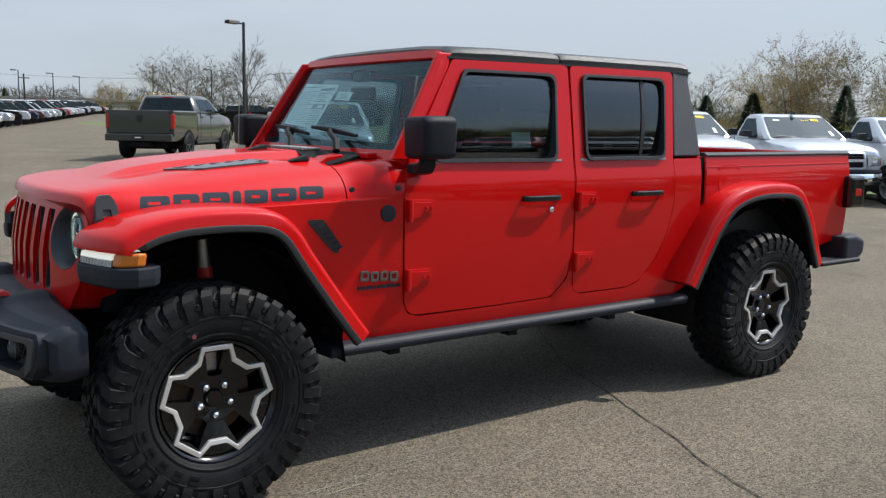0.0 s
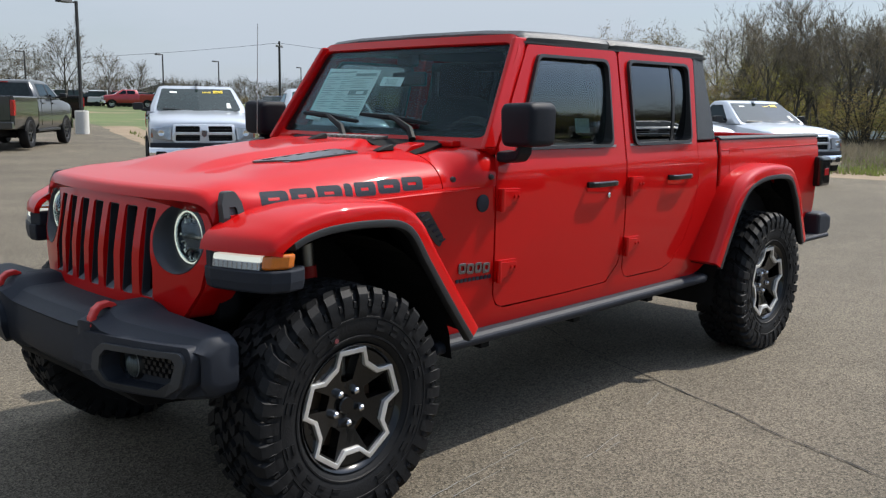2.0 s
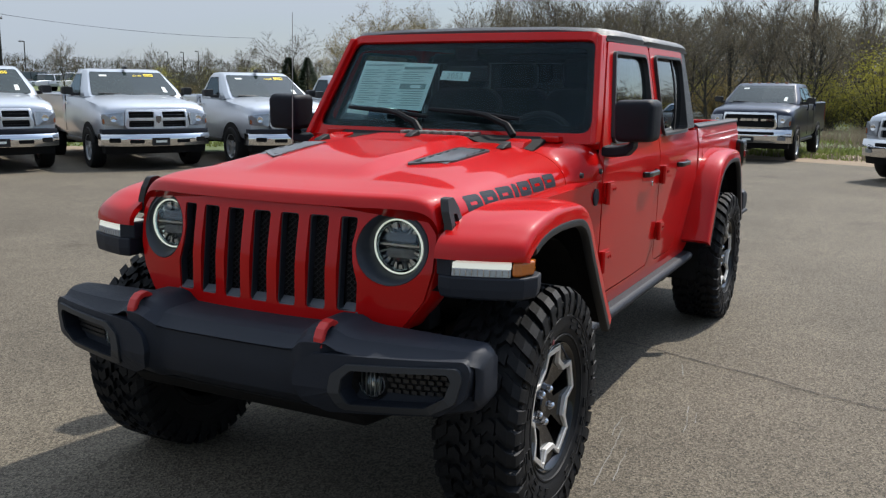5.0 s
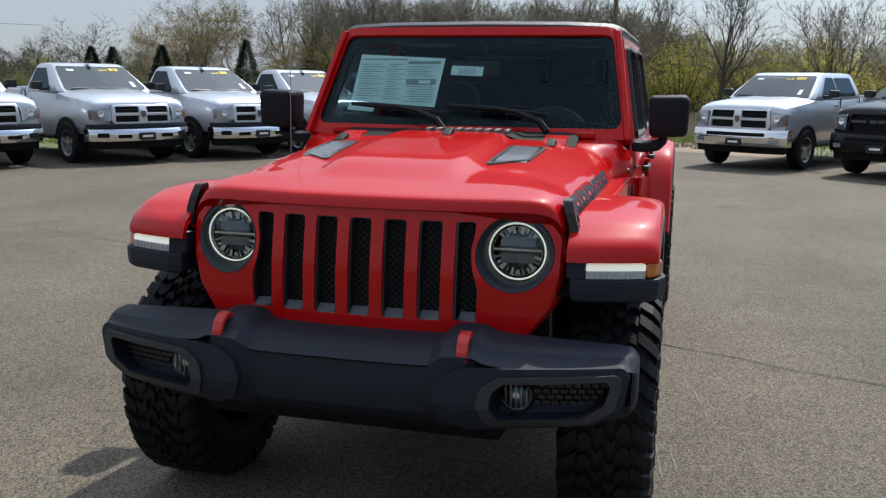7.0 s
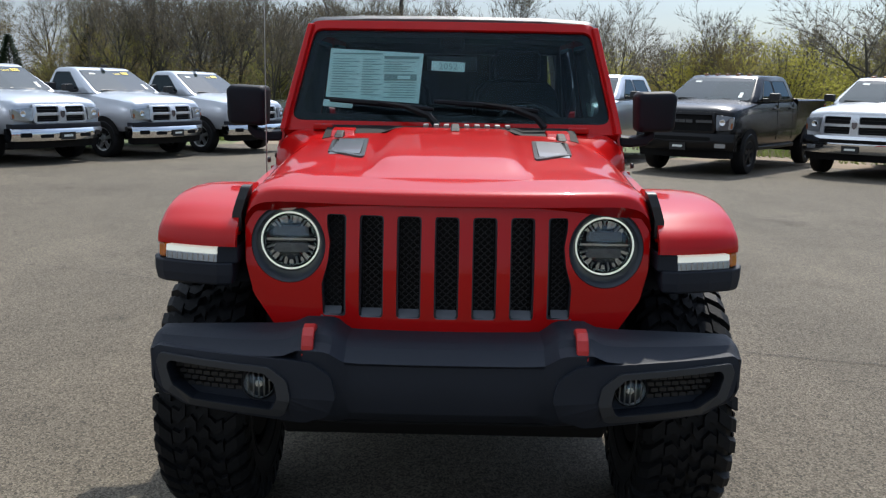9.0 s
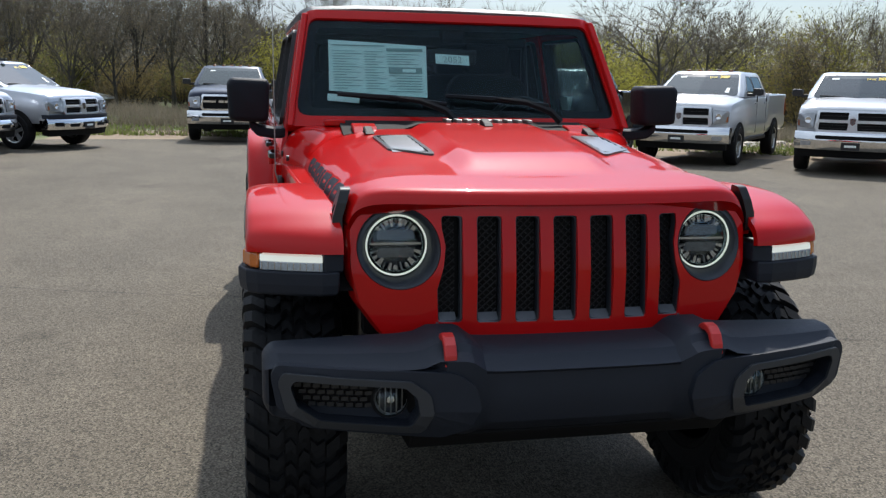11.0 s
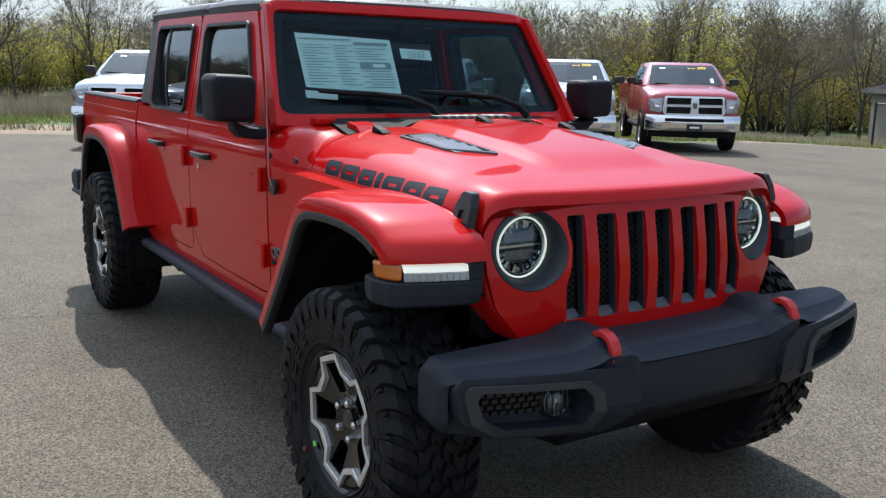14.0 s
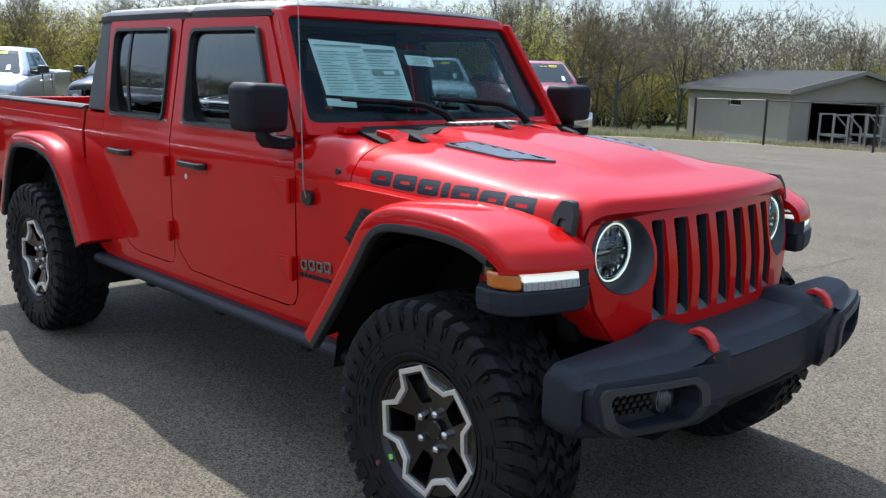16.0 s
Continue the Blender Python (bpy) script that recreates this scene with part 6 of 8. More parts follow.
        part("sill", boxes((-1.5, cab1, s * 0.86, s * 0.985, 0.44, 0.52)), "black", t, bevel=0.02)
        # wheel arches
        for wx in (-0.93, -L + 1.28):
            r = 0.40 if heavy else 0.385
            arc = [(wx + (r + 0.10) * math.cos(radians(a)), max(0.50, r + (r + 0.09) * math.sin(radians(a)))) for a in range(-10, 191, 12)]
            part("wheel_arch", plate(arc, [], 0.02, lambda u, v, w: Vector((u, s * (1.0125 + w), v))), "under", t, "black wheel arch")
            car_wheel(t, wx, s * 0.905, r, rim)
        # mirror
        mm = part("door_mirror", boxes((-1.80, -1.66, s * 1.06, s * 1.27, zb + 0.025, zb + 0.165)), "black", t, "door mirror", bevel=0.035, seg=3)
        part("mirror_arm", boxes((-1.77, -1.69, s * 0.92, s * 1.10, zb - 0.005, zb + 0.06)), "black", mm, bevel=0.012)
        part("mirror_face", boxes((-1.665, -1.648, s * 1.075, s * 1.245, zb + 0.02, zb + 0.16)), "black", mm, bevel=0.004)
    # rear window and tailgate pressing
    def back(off):
        return lambda u, v, w: Vector((ramp(v, (zb - 0.02, zb + 0.10, zr - 0.08, zr - 0.018, zr), (cab1 + 0.02, cab1 + 0.04, cab1 + 0.14, cab1 + 0.22, cab1 + 0.34)) - off - w, u, v))
    rw = rounded([(-0.80, zb + 0.07), (0.80, zb + 0.07), (0.67, zr - 0.10), (-0.67, zr - 0.10)], 0.05)
    part("rear_window", plate(rw, [], 0.005, back(0.014), (), [zb + 0.1, zb + 0.25]), "screen", cabin, "dark rear window")
    part("stop_lamp", boxes((cab1 + 0.10, cab1 + 0.16, -0.16, 0.16, zr - 0.085, zr - 0.055)), "lamp_red", cabin, bevel=0.008)
    part("tailgate_panel", plate(rounded([(-0.74, 0.86), (0.74, 0.86), (0.74, bz - 0.10), (-0.74, bz - 0.10)], 0.06), [], 0.012, lambda u, v, w: Vector((-L - 0.012 - w, u, v))), paint, tg, bevel=0.004)
    part("tailgate_badge", turned([(0.0, 0.0), (0.07, 0.0), (0.06, 0.012), (0.0, 0.014)], 20, "x", (-L - 0.036, 0, bz - 0.27)), "black", tg, "plain dark round badge")
    part("hitch", boxes((-L - 0.10, -L + 0.30, -0.30, 0.30, 0.40, 0.52), (-L + 1.0, -L + 1.55, -0.72, 0.72, 0.30, 0.46)), "under", t)
    # nose
    gz0, gz1 = (0.80, 1.205) if heavy else (0.745, 1.095)
    gw = 0.665 if heavy else 0.60

    def nosef(off):
        return lambda u, v, w: Vector((0.05 + off + w - 0.16 * (abs(u) / 0.95) ** 2.4 - 0.05 * max(0, (v - gz1 + 0.1)) / 0.1, u, v))
    cu = span(-1, 1, 0.2)
    go = rounded([(-gw + 0.05, gz0), (gw - 0.05, gz0), (gw, gz0 + 0.08), (gw - 0.04, gz1), (-gw + 0.04, gz1), (-gw, gz0 + 0.08)], 0.05)
    mid = gz0 + (gz1 - gz0) * 0.5
    gcol = "grille_bright" if style == "cross" else ("blackpaint" if style == "black" else "chrome")
    holes = []
    if style == "cross":
        for s in (1, -1):
            for za, zc in ((gz0 + 0.038, mid - 0.026), (mid + 0.026, gz1 - 0.038)):
                pts = [(s * 0.085, za), (s * (gw - 0.075), za), (s * (gw - 0.085), zc), (s * 0.075, zc)]
                holes.append(rounded(pts, 0.02))
    else:
        holes.append(rounded([(-gw + 0.06, gz0 + 0.05), (gw - 0.06, gz0 + 0.05), (gw - 0.08, gz1 - 0.05), (-gw + 0.08, gz1 - 0.05)], 0.04))
    gr = P("grille", plate(go, holes, 0.05, nosef(0.0), cu), gcol, label={"cross": "chrome crossbar grille", "black": "black honeycomb grille", "wide": "chrome framed black grille"}[style], bevel=0.010)
    part("grille_mesh", plate(go, [], 0.01, nosef(-0.045), cu), "under", gr)
    if style == "cross":
        part("grille_badge", plate(rounded([(-0.05, mid + 0.06), (-0.045, mid - 0.03), (0, mid - 0.075), (0.045, mid - 0.03), (0.05, mid + 0.06)], 0.015), [], 0.012, nosef(0.010)), "badge", gr, "plain dark shield badge")
        for s in (1, -1):
            for q in range(5):
                zz = gz0 + 0.07 + q * (gz1 - gz0 - 0.12) / 5
                part("grille_bar", plate([(s * 0.09, zz), (s * (gw - 0.09), zz), (s * (gw - 0.09), zz + 0.008), (s * 0.09, zz + 0.008)], [], 0.004, nosef(-0.028), cu), "black", gr)
    else:
        for s in (1, -1):
            part("grille_bar", plate([(s * 0.28, mid + 0.0), (s * (gw - 0.08), mid), (s * (gw - 0.08), mid + 0.05), (s * 0.28, mid + 0.05)], [], 0.01, nosef(-0.012), cu), "chrome" if style == "wide" else "trim_dark", gr)
        for q in range(3):
            part("name_block", plate(rounded([(-0.21 + 0.145 * q, mid - 0.005), (-0.08 + 0.145 * q, mid - 0.005), (-0.08 + 0.145 * q, mid + 0.055), (-0.21 + 0.145 * q, mid + 0.055)], 0.012), [], 0.012, nosef(-0.010)), "chrome" if style == "wide" else "trim_dark", gr, "plain name block")
    for s in (1, -1):
        hz0, hz1 = (gz0 + 0.05, gz1 - 0.05)
        hl = rounded([(s * (gw + 0.015), hz0), (s * 0.955, hz0 + 0.03), (s * 0.965, hz1 - 0.03), (s * (gw - 0.01), hz1)], 0.03)
        lamp = P("headlamp", plate(hl, [], 0.06, nosef(0.012), span(-1, 1, 0.1)), "projector_glass" if style == "black" else "lampglass", label="clear headlamp", bevel=0.012)
        part("lamp_reflector", turned([(0.0, 0.0), (0.05, 0.0), (0.06, 0.02), (0.055, 0.022), (0.0, 0.012)], 16, "x", (nosef(0.0)(0.78, mid, 0).x, s * 0.78, mid + 0.01)), "chrome", lamp)
        part("lamp_corner", plate(rounded([(s * 0.885, hz0 + 0.03), (s * 0.962, hz0 + 0.04), (s * 0.965, hz1 - 0.05), (s * 0.90, hz1 - 0.06)], 0.015), [], 0.01, nosef(0.016)), "lampglass", lamp)
        part("corner_lamp", plate(rounded([(s * 0.925, hz0 + 0.05), (s * 0.958, hz0 + 0.055), (s * 0.960, mid + 0.01), (s * 0.930, mid)], 0.010), [], 0.01, nosef(0.024)), "amber_dim", lamp, "small amber side lamp")
    # bumper
    b0, b1 = (0.47, 0.80) if heavy else (0.44, 0.665)
    bcol = "chrome" if style != "black" else "blackpaint"
    rings = []
    for y in np.linspace(-1.0, 1.0, 21):
        x = 0.15 - 0.24 * (abs(y)) ** 3
        rings.append([(x - 0.20, y, b0), (x - 0.03, y, b0), (x, y, b0 + 0.05), (x + 0.01, y, (b0 + b1) / 2), (x, y, b1 - 0.04), (x - 0.03, y, b1), (x - 0.20, y, b1)])
    bp = P("front_bumper", lofted(rings), bcol, label="chromed front bumper" if bcol == "chrome" else "black front bumper", smooth=40)

    def bf(off):
        return lambda u, v, w: Vector((0.162 - 0.24 * abs(u) ** 3 + off + w, u, v))
    if heavy:
        part("bumper_slot", plate(rounded([(-0.62, b1 - 0.13), (0.62, b1 - 0.13), (0.62, b1 - 0.06), (-0.62, b1 - 0.06)], 0.03), [], 0.01, bf(0.004), span(-0.6, 0.6, 0.15)), "under", bp, "dark bumper slot")
    else:
        P("bumper_strip", lofted([[(0.13 - 0.24 * abs(y) ** 3 + d, y, z) for d, z in ((-0.15, 0.66), (0.0, 0.66), (0.01, 0.70), (0.0, 0.745), (-0.15, 0.745))] for y in np.linspace(-0.98, 0.98, 17)]), "plastic", label="dark plastic strip above the bumper", smooth=40)
        for s in (1, -1):
            part("bumper_slot", plate(rounded([(s * 0.30, b0 + 0.055), (s * 0.55, b0 + 0.055), (s * 0.55, b0 + 0.12), (s * 0.30, b0 + 0.12)], 0.025), [], 0.01, bf(0.004), cu), "under", bp, "dark bumper slot")
    for s in (1, -1):
        part("fog_lamp", plate(rounded([(s * 0.70, b0 + 0.07), (s * 0.88, b0 + 0.07), (s * 0.88, b0 + 0.15), (s * 0.70, b0 + 0.15)], 0.02), [], 0.008, bf(0.006), span(-1, 1, 0.1)), "lampglass" if heavy else "under", bp)
    pl = part("front_plate", plate([(-0.16, b0 + 0.01), (0.16, b0 + 0.01), (0.16, b0 + 0.15), (-0.16, b0 + 0.15)], [], 0.012, bf(0.018)), "black", bp, "black dealer plate")
    part("plate_bar", plate([(-0.10, b0 + 0.065), (0.10, b0 + 0.065), (0.10, b0 + 0.105), (-0.10, b0 + 0.105)], [], 0.002, bf(0.0215)), "paper_w", pl, "pale bar of plate lettering")
    P("air_dam", lofted([[(x, y, z) for x, z in ((0.06 - 0.2 * abs(y) ** 3, b0), (0.02 - 0.2 * abs(y) ** 3, b0 - 0.14), (-0.3, b0 - 0.12), (-0.3, b0))] for y in np.linspace(-0.93, 0.93, 9)]), "under")
    P("chassis", boxes((-L + 0.2, -0.3, -0.55, 0.55, 0.36, 0.60)), "under")
    # wipers, roof aerial, marker lamps, papers on the glass
    for y0 in (0.45, -0.15):
        part("wiper", tubed([(wsx(zb + 0.05) + 0.06, y0, zb + 0.035), (wsx(zb + 0.06) + 0.075, y0 - 0.55, zb + 0.05)], 0.010, 5), "black", t)
    P("roof_aerial", boxes((cab1 + 0.75, cab1 + 0.90, -0.03, 0.03, zr - 0.005, zr + 0.055)), "black", bevel=0.012)
    if marker:
        for y in (-0.46, -0.22, 0.0, 0.22, 0.46):
            P("marker_lamp", boxes((-2.24, -2.12, y - 0.04, y + 0.04, zr - 0.012, zr + 0.030)), "amber_dim", label="small roof marker lamp", bevel=0.012)
    def wsf(off):
        return lambda u, v, w: Vector((wsx(v) + 0.020 + off + w + 0.055 * (1 - abs(u) / 0.86), u, v))
    part("windscreen_card", plate([(-0.54, zr - 0.15), (-0.40, zr - 0.15), (-0.40, zr - 0.12), (-0.54, zr - 0.12)], [], 0.002, wsf(0.008)), "paper_w", ws)
    part("windscreen_tag", plate([(0.56, zb + 0.07), (0.64, zb + 0.07), (0.63, zb + 0.17), (0.56, zb + 0.17)], [], 0.002, wsf(0.010)), "paper_w", ws)
    if writing:
        cuv = bpy.data.curves.new("sale_word", "FONT")
        cuv.body, cuv.size, cuv.align_x, cuv.offset = "SAVE", 0.078, "LEFT", 0.001
        tx = new("sale_word", cuv)
        up = Vector((wsx(zr - 0.09) - wsx(zr - 0.15), 0, 0.06)).normalized()
        nrm = Vector((0, 1, 0)).cross(up)
        tx.matrix_basis = Matrix.Translation((wsx(zr - 0.148) + 0.075, 0.10, zr - 0.148)) @ Matrix(((0, up.x, nrm.x), (1, up.y, nrm.y), (0, up.z, nrm.z))).to_4x4()
        cuv.materials.append(M["yellow"])
        tx.parent = ws
        for q in range(4):
            u0 = 0.325 + 0.050 * q
            part("sale_bar", plate([(u0, zr - 0.146), (u0 + 0.040, zr - 0.146), (u0 + 0.040, zr - 0.097), (u0, zr - 0.097)], [[(u0 + 0.014, zr - 0.136), (u0 + 0.026, zr - 0.136), (u0 + 0.026, zr - 0.108), (u0 + 0.014, zr - 0.108)]], 0.002, wsf(0.012)), "yellow", ws)
    return t


M["amber_dim"] = mat("amber_marker_lens", (0.26, 0.075, 0.025), 0.2, var=0.2, coat=0.6)
M["screen"] = mat("reflective_windscreen", (0.018, 0.027, 0.026), 0.06, var=0.3, scale=2.5, fine=12, coat=0.0, spec=0.42)


def stand(x, y, heading):
    return pose(x, y, terrain(x, y), 0, 0, heading)


G1, G2 = "silver pickups in a row", "pickups along the lot's back edge"
a = ram("pickup_truck", "silver regular-cab pickup with chrome crossbar grille and yellow sale writing", "silver", False, False, group=G1)
a.matrix_basis = stand(-7.1, -11.87, 63)
for x, y in ((-9.3, -10.38), (-11.43, -8.80), (-13.5, -7.5), (-15.6, -6.1), (-17.7, -4.7)):
    copy_thing(a, stand(x, y, 63))
f = ram("pickup_truck", "white heavy-duty crew-cab pickup with chrome crossbar grille", "white", True, True, group=G2)
f.matrix_basis = stand(-11.9, 9.85, -38)


def painted(ob, old, paint):
    """Repaints a copy: the slots of the copy's own objects, not the shared meshes."""
    for o in ob.children_recursive:
        for s in (o.material_slots if o.type == "MESH" else ()):
            if s.material == M[old]:
                s.link = "OBJECT"
                s.material = M[paint]
    return ob


tagged(painted(copy_thing(f, stand(-15.8, 1.88, -30)), "white", "silver"), "silver heavy-duty crew-cab pickup with chrome crossbar grille")
tagged(painted(copy_thing(f, stand(-11.1, 12.68, -37)), "white", "redcar"), "dark red heavy-duty crew-cab pickup with chrome grille and bumper")
e = ram("pickup_truck", "white heavy-duty crew-cab pickup with roof marker lamps", "white", True, True, group=G2, marker=True)
e.matrix_basis = stand(-14.1, 7.45, -42)
k = ram("pickup_truck", "black heavy-duty crew-cab pickup with black grille and bumper", "blackpaint", True, True, style="black", rim="black", group=G2, marker=True, writing=False)
k.matrix_basis = stand(-14.4, 4.26, -37)
sp_ = ram("pickup_truck", "dark blue heavy-duty pickup with chrome framed wide grille", "navy", True, True, style="wide", group=G2, marker=True, writing=False)
sp_.matrix_basis = stand(-20.4, -1.74, -2)
dk = ram("pickup_truck", "dark grey crew-cab pickup standing on the open lot", "dark_grey", True, True, style="black", rim="black", writing=False)
HD = -128
dk.matrix_basis = stand(-6.50 + 5.85 * math.cos(radians(HD)), -22.28 + 5.85 * math.sin(radians(HD)), HD)


# ---- far parked cars ----
def far_car(paint, tall, label, length=4.7):
    """A parked car far off: body, glass band, roof, wheels and lamps."""
    t = thing("parked_car", label, "car", "cars parked far off")
    w, z1, z2 = 0.92, 0.95 + 0.12 * tall, 1.45 + 0.35 * tall
    prof = [(0.0, 0.45), (0.05, 0.72), (-0.15, z1 - 0.08), (-1.1, z1), (-length + 0.1, z1), (-length, z1 - 0.15), (-length - 0.03, 0.45)]
    part("body", lofted([[(x, y, z) for x, z in prof] for y in (-w, w)]), paint, t, bevel=0.06, seg=3)
    r0, r1 = -length * (0.36 if tall < 0.9 else 0.40), -length * (0.78 if tall < 0.9 else 0.97)
    part("glasshouse", lofted([[(-1.05, -w * 0.92, z1 - 0.01), (-1.05, w * 0.92, z1 - 0.01), (r1 - 0.25, w * 0.92, z1 - 0.01), (r1 - 0.25, -w * 0.92, z1 - 0.01)], [(r0, -w * 0.76, z2 - 0.05), (r0, w * 0.76, z2 - 0.05), (r1, w * 0.76, z2 - 0.05), (r1, -w * 0.76, z2 - 0.05)]]), "screen", t, bevel=0.03)
    part("roof", lofted([[(r0 - 0.03, -w * 0.77, z2 - 0.06), (r0 - 0.03, w * 0.77, z2 - 0.06), (r1 + 0.02, w * 0.77, z2 - 0.06), (r1 + 0.02, -w * 0.77, z2 - 0.06)], [(r0 - 0.2, -w * 0.66, z2), (r0 - 0.2, w * 0.66, z2), (r1 + 0.1, w * 0.66, z2), (r1 + 0.1, -w * 0.66, z2)]]), paint, t)
    for s in (1, -1):
        part("pillar", lofted([[(x - 0.04, s * w * 0.93, z1 - 0.01), (x + 0.04, s * w * 0.93, z1 - 0.01), (x + 0.04, s * w * 0.90, z1 - 0.01), (x - 0.04, s * w * 0.90, z1 - 0.01)] if k == 0 else [(x - 0.04, s * w * 0.78, z2 - 0.05), (x + 0.04, s * w * 0.78, z2 - 0.05), (x + 0.04, s * w * 0.74, z2 - 0.05), (x - 0.04, s * w * 0.74, z2 - 0.05)] for k in (0, 1) for x in (-length * 0.55,)]), paint, t)
        part("tail_lamp", boxes((-length - 0.04, -length + 0.05, s * 0.66, s * 0.90, z1 - 0.28, z1 - 0.10)), "lamp_red", t)
        part("headlamp", boxes((-0.12, 0.03, s * 0.55, s * 0.88, z1 - 0.30, z1 - 0.16)), "lampglass", t)
        for x in (-0.85, -length + 0.95):
            part("wheel", turned([(0.0, 0.13), (0.20, 0.13), (0.24, 0.11), (0.33, 0.12), (0.345, 0.05), (0.345, -0.08), (0.2, -0.1)], 18, centre=(x, s * (w - 0.12), 0.345)) if s > 0 else turned([(0.0, -0.13), (0.20, -0.13), (0.24, -0.11), (0.33, -0.12), (0.345, -0.05), (0.345, 0.08), (0.2, 0.1)], 18, centre=(x, s * (w - 0.12), 0.345)), "rubber", t)
    return t


rnd = random.Random(11)
base = {}
for key, paint, tall, label, ln in (("w", "white", 1.0, "white SUV parked far off", 4.8), ("s", "silver", 0.5, "silver car parked far off", 4.7), ("b", "blackpaint", 1.0, "black SUV parked far off", 4.8), ("r", "redcar", 1.0, "red SUV parked far off", 4.8), ("m", "maroon", 0.6, "dark maroon car parked far off", 4.8), ("n", "navy", 0.6, "dark blue car parked far off", 4.7)):
    base[key] = [far_car(paint, tall, label, ln), False]


def park(key, x, y, h):
    ob, used = base[key]
    m = pose(x, y, terrain(x, y) + 0.0, 0, 0, h)
    if not used:
        ob.matrix_basis = m
        base[key][1] = True
        return ob
    return copy_thing(ob, m)


copy_thing(k, stand(-11.1, -40.4, -10))
tagged(painted(copy_thing(e, stand(-42.0, -90.6, -20)), "white", "redcar"), "red crew-cab pickup parked side-on far across the lot")
for i, kx in enumerate("rwbmswbrmbswnb"):
    an = radians(-113.6 - 0.62 * i)
    park(kx, 1.9 + 112 * math.cos(an), 3.4 + 112 * math.sin(an), -113 + 180 + (90 if i % 3 else 20) + rnd.uniform(-6, 6))
for i in range(26):
    u = i / 25
    park("wsbwnmwswbrsw"[i % 13], -7.6 - 29 * u, -53 - 89 * u, 166 + rnd.uniform(-3, 3))
for i in range(9):
    an = radians(-124.5 - 1.3 * i)
    park("nbswbmsnb"[i], 2.4 + 95 * math.cos(an), 2.7 + 95 * math.sin(an), 10 + rnd.uniform(-10, 10))


# ---- poles, wires, buildings ----
def street_lamp(x, y, h, base_r, arm, base_h=0.9):
    t = thing("street_lamp", "dark bronze parking lot lamp on a pale concrete base", "street lamp", "parking lot lamps", pose(x, y, terrain(x, y), 0, 0, 20))
    part("concrete_base", turned([(0.0, base_h + 0.02), (base_r - 0.03, base_h + 0.02), (base_r, base_h), (base_r, -0.2)], 24, "z"), "concrete", t, "pale round concrete base", smooth=40)
    part("pole", lofted([[(a * r, b * r, z) for a, b in ((-1, -1), (1, -1), (1, 1), (-1, 1))] for z, r in ((base_h, 0.058), (h, 0.045))]), "pole", t, bevel=0.01)
    part("base_plate", boxes((-0.14, 0.14, -0.14, 0.14, base_h + 0.015, base_h + 0.05)), "pole", t)
    part("arm", boxes((0.0, arm * 0.5, -0.03, 0.03, h - 0.10, h - 0.04)), "pole", t)
    part("lamp_head", lofted([[(x_, y_, z_) for y_, z_ in ((-0.16, h - 0.12), (0.16, h - 0.12), (0.12, h + 0.02), (-0.12, h + 0.02))] for x_ in (arm * 0.35, arm)]), "pole", t, bevel=0.02)
    return t


street_lamp(-13.75, -32.1, 5.15, 0.265, 0.9)
for bx, d in ((-99.9, 120), (-101.7, 130), (-103.1, 140), (-110.7, 95), (-118.2, 90), (-121.5, 105), (-126.5, 120), (-134.5, 150), (-135.4, 150), (-136.2, 140)):
    street_lamp(1.5 + d * math.cos(radians(bx)), 3.8 + d * math.sin(radians(bx)), 5.3, 0.3, 0.9)


def utility_pole(x, y, h, cross=True):
    t = thing("utility_pole", "weathered wooden utility pole", "utility pole", "utility poles", pose(x, y, terrain(x, y), 0, 0, 35))
    part("pole", tubed([(0, 0, -0.3), (0, 0, h)], [0.17, 0.12], 10), "pole", t, smooth=40)
    if cross:
        part("crossarm", boxes((-1.1, 1.1, -0.06, 0.06, h - 0.7, h - 0.55)), "pole", t)
        for dx in (-1.0, -0.4, 0.4, 1.0):
            part("insulator", boxes((dx - 0.05, dx + 0.05, -0.05, 0.05, h - 0.55, h - 0.40)), "concrete", t)


utility_pole(-57.5, -4.3, 15.5, False)
utility_pole(-62, -86.3, 8.0)
utility_pole(-26, -150, 6.0)


def cable(p, q, sag):
    pts = []
    for k in range(21):
        u = k / 20
        pts.append((p[0] + (q[0] - p[0]) * u, p[1] + (q[1] - p[1]) * u, p[2] + (q[2] - p[2]) * u - sag * 4 * u * (1 - u)))
    return tagged(part("power_line", tubed(pts, 0.024, 4), "pole"), "thin dark overhead power line", "cable")


cable((-26, -150, terrain(-26, -150) + 5.8), (40, -60, 6.5), 0.5)
cable((-26, -150, terrain(-26, -150) + 5.8), (-62, -86.3, terrain(-62, -86) + 7.8), 1.2)
cable((-62, -86.3, terrain(-62, -86) + 7.8), (-92, -76, 7.6), 0.5)

# lattice mast far off
mt = thing("radio_mast", "thin grey lattice mast far off", "mast", "", pose(-75, -244, terrain(0, -244)))
part("mast", tubed([(0, 0, 0), (0, 0, 13.5)], [0.30, 0.22], 6), "trim", mt)
for z in (9.0, 11.0, 12.6):
    part("antenna_ring", boxes((-0.9, 0.9, -0.1, 0.1, z, z + 0.35)), "trim", mt)


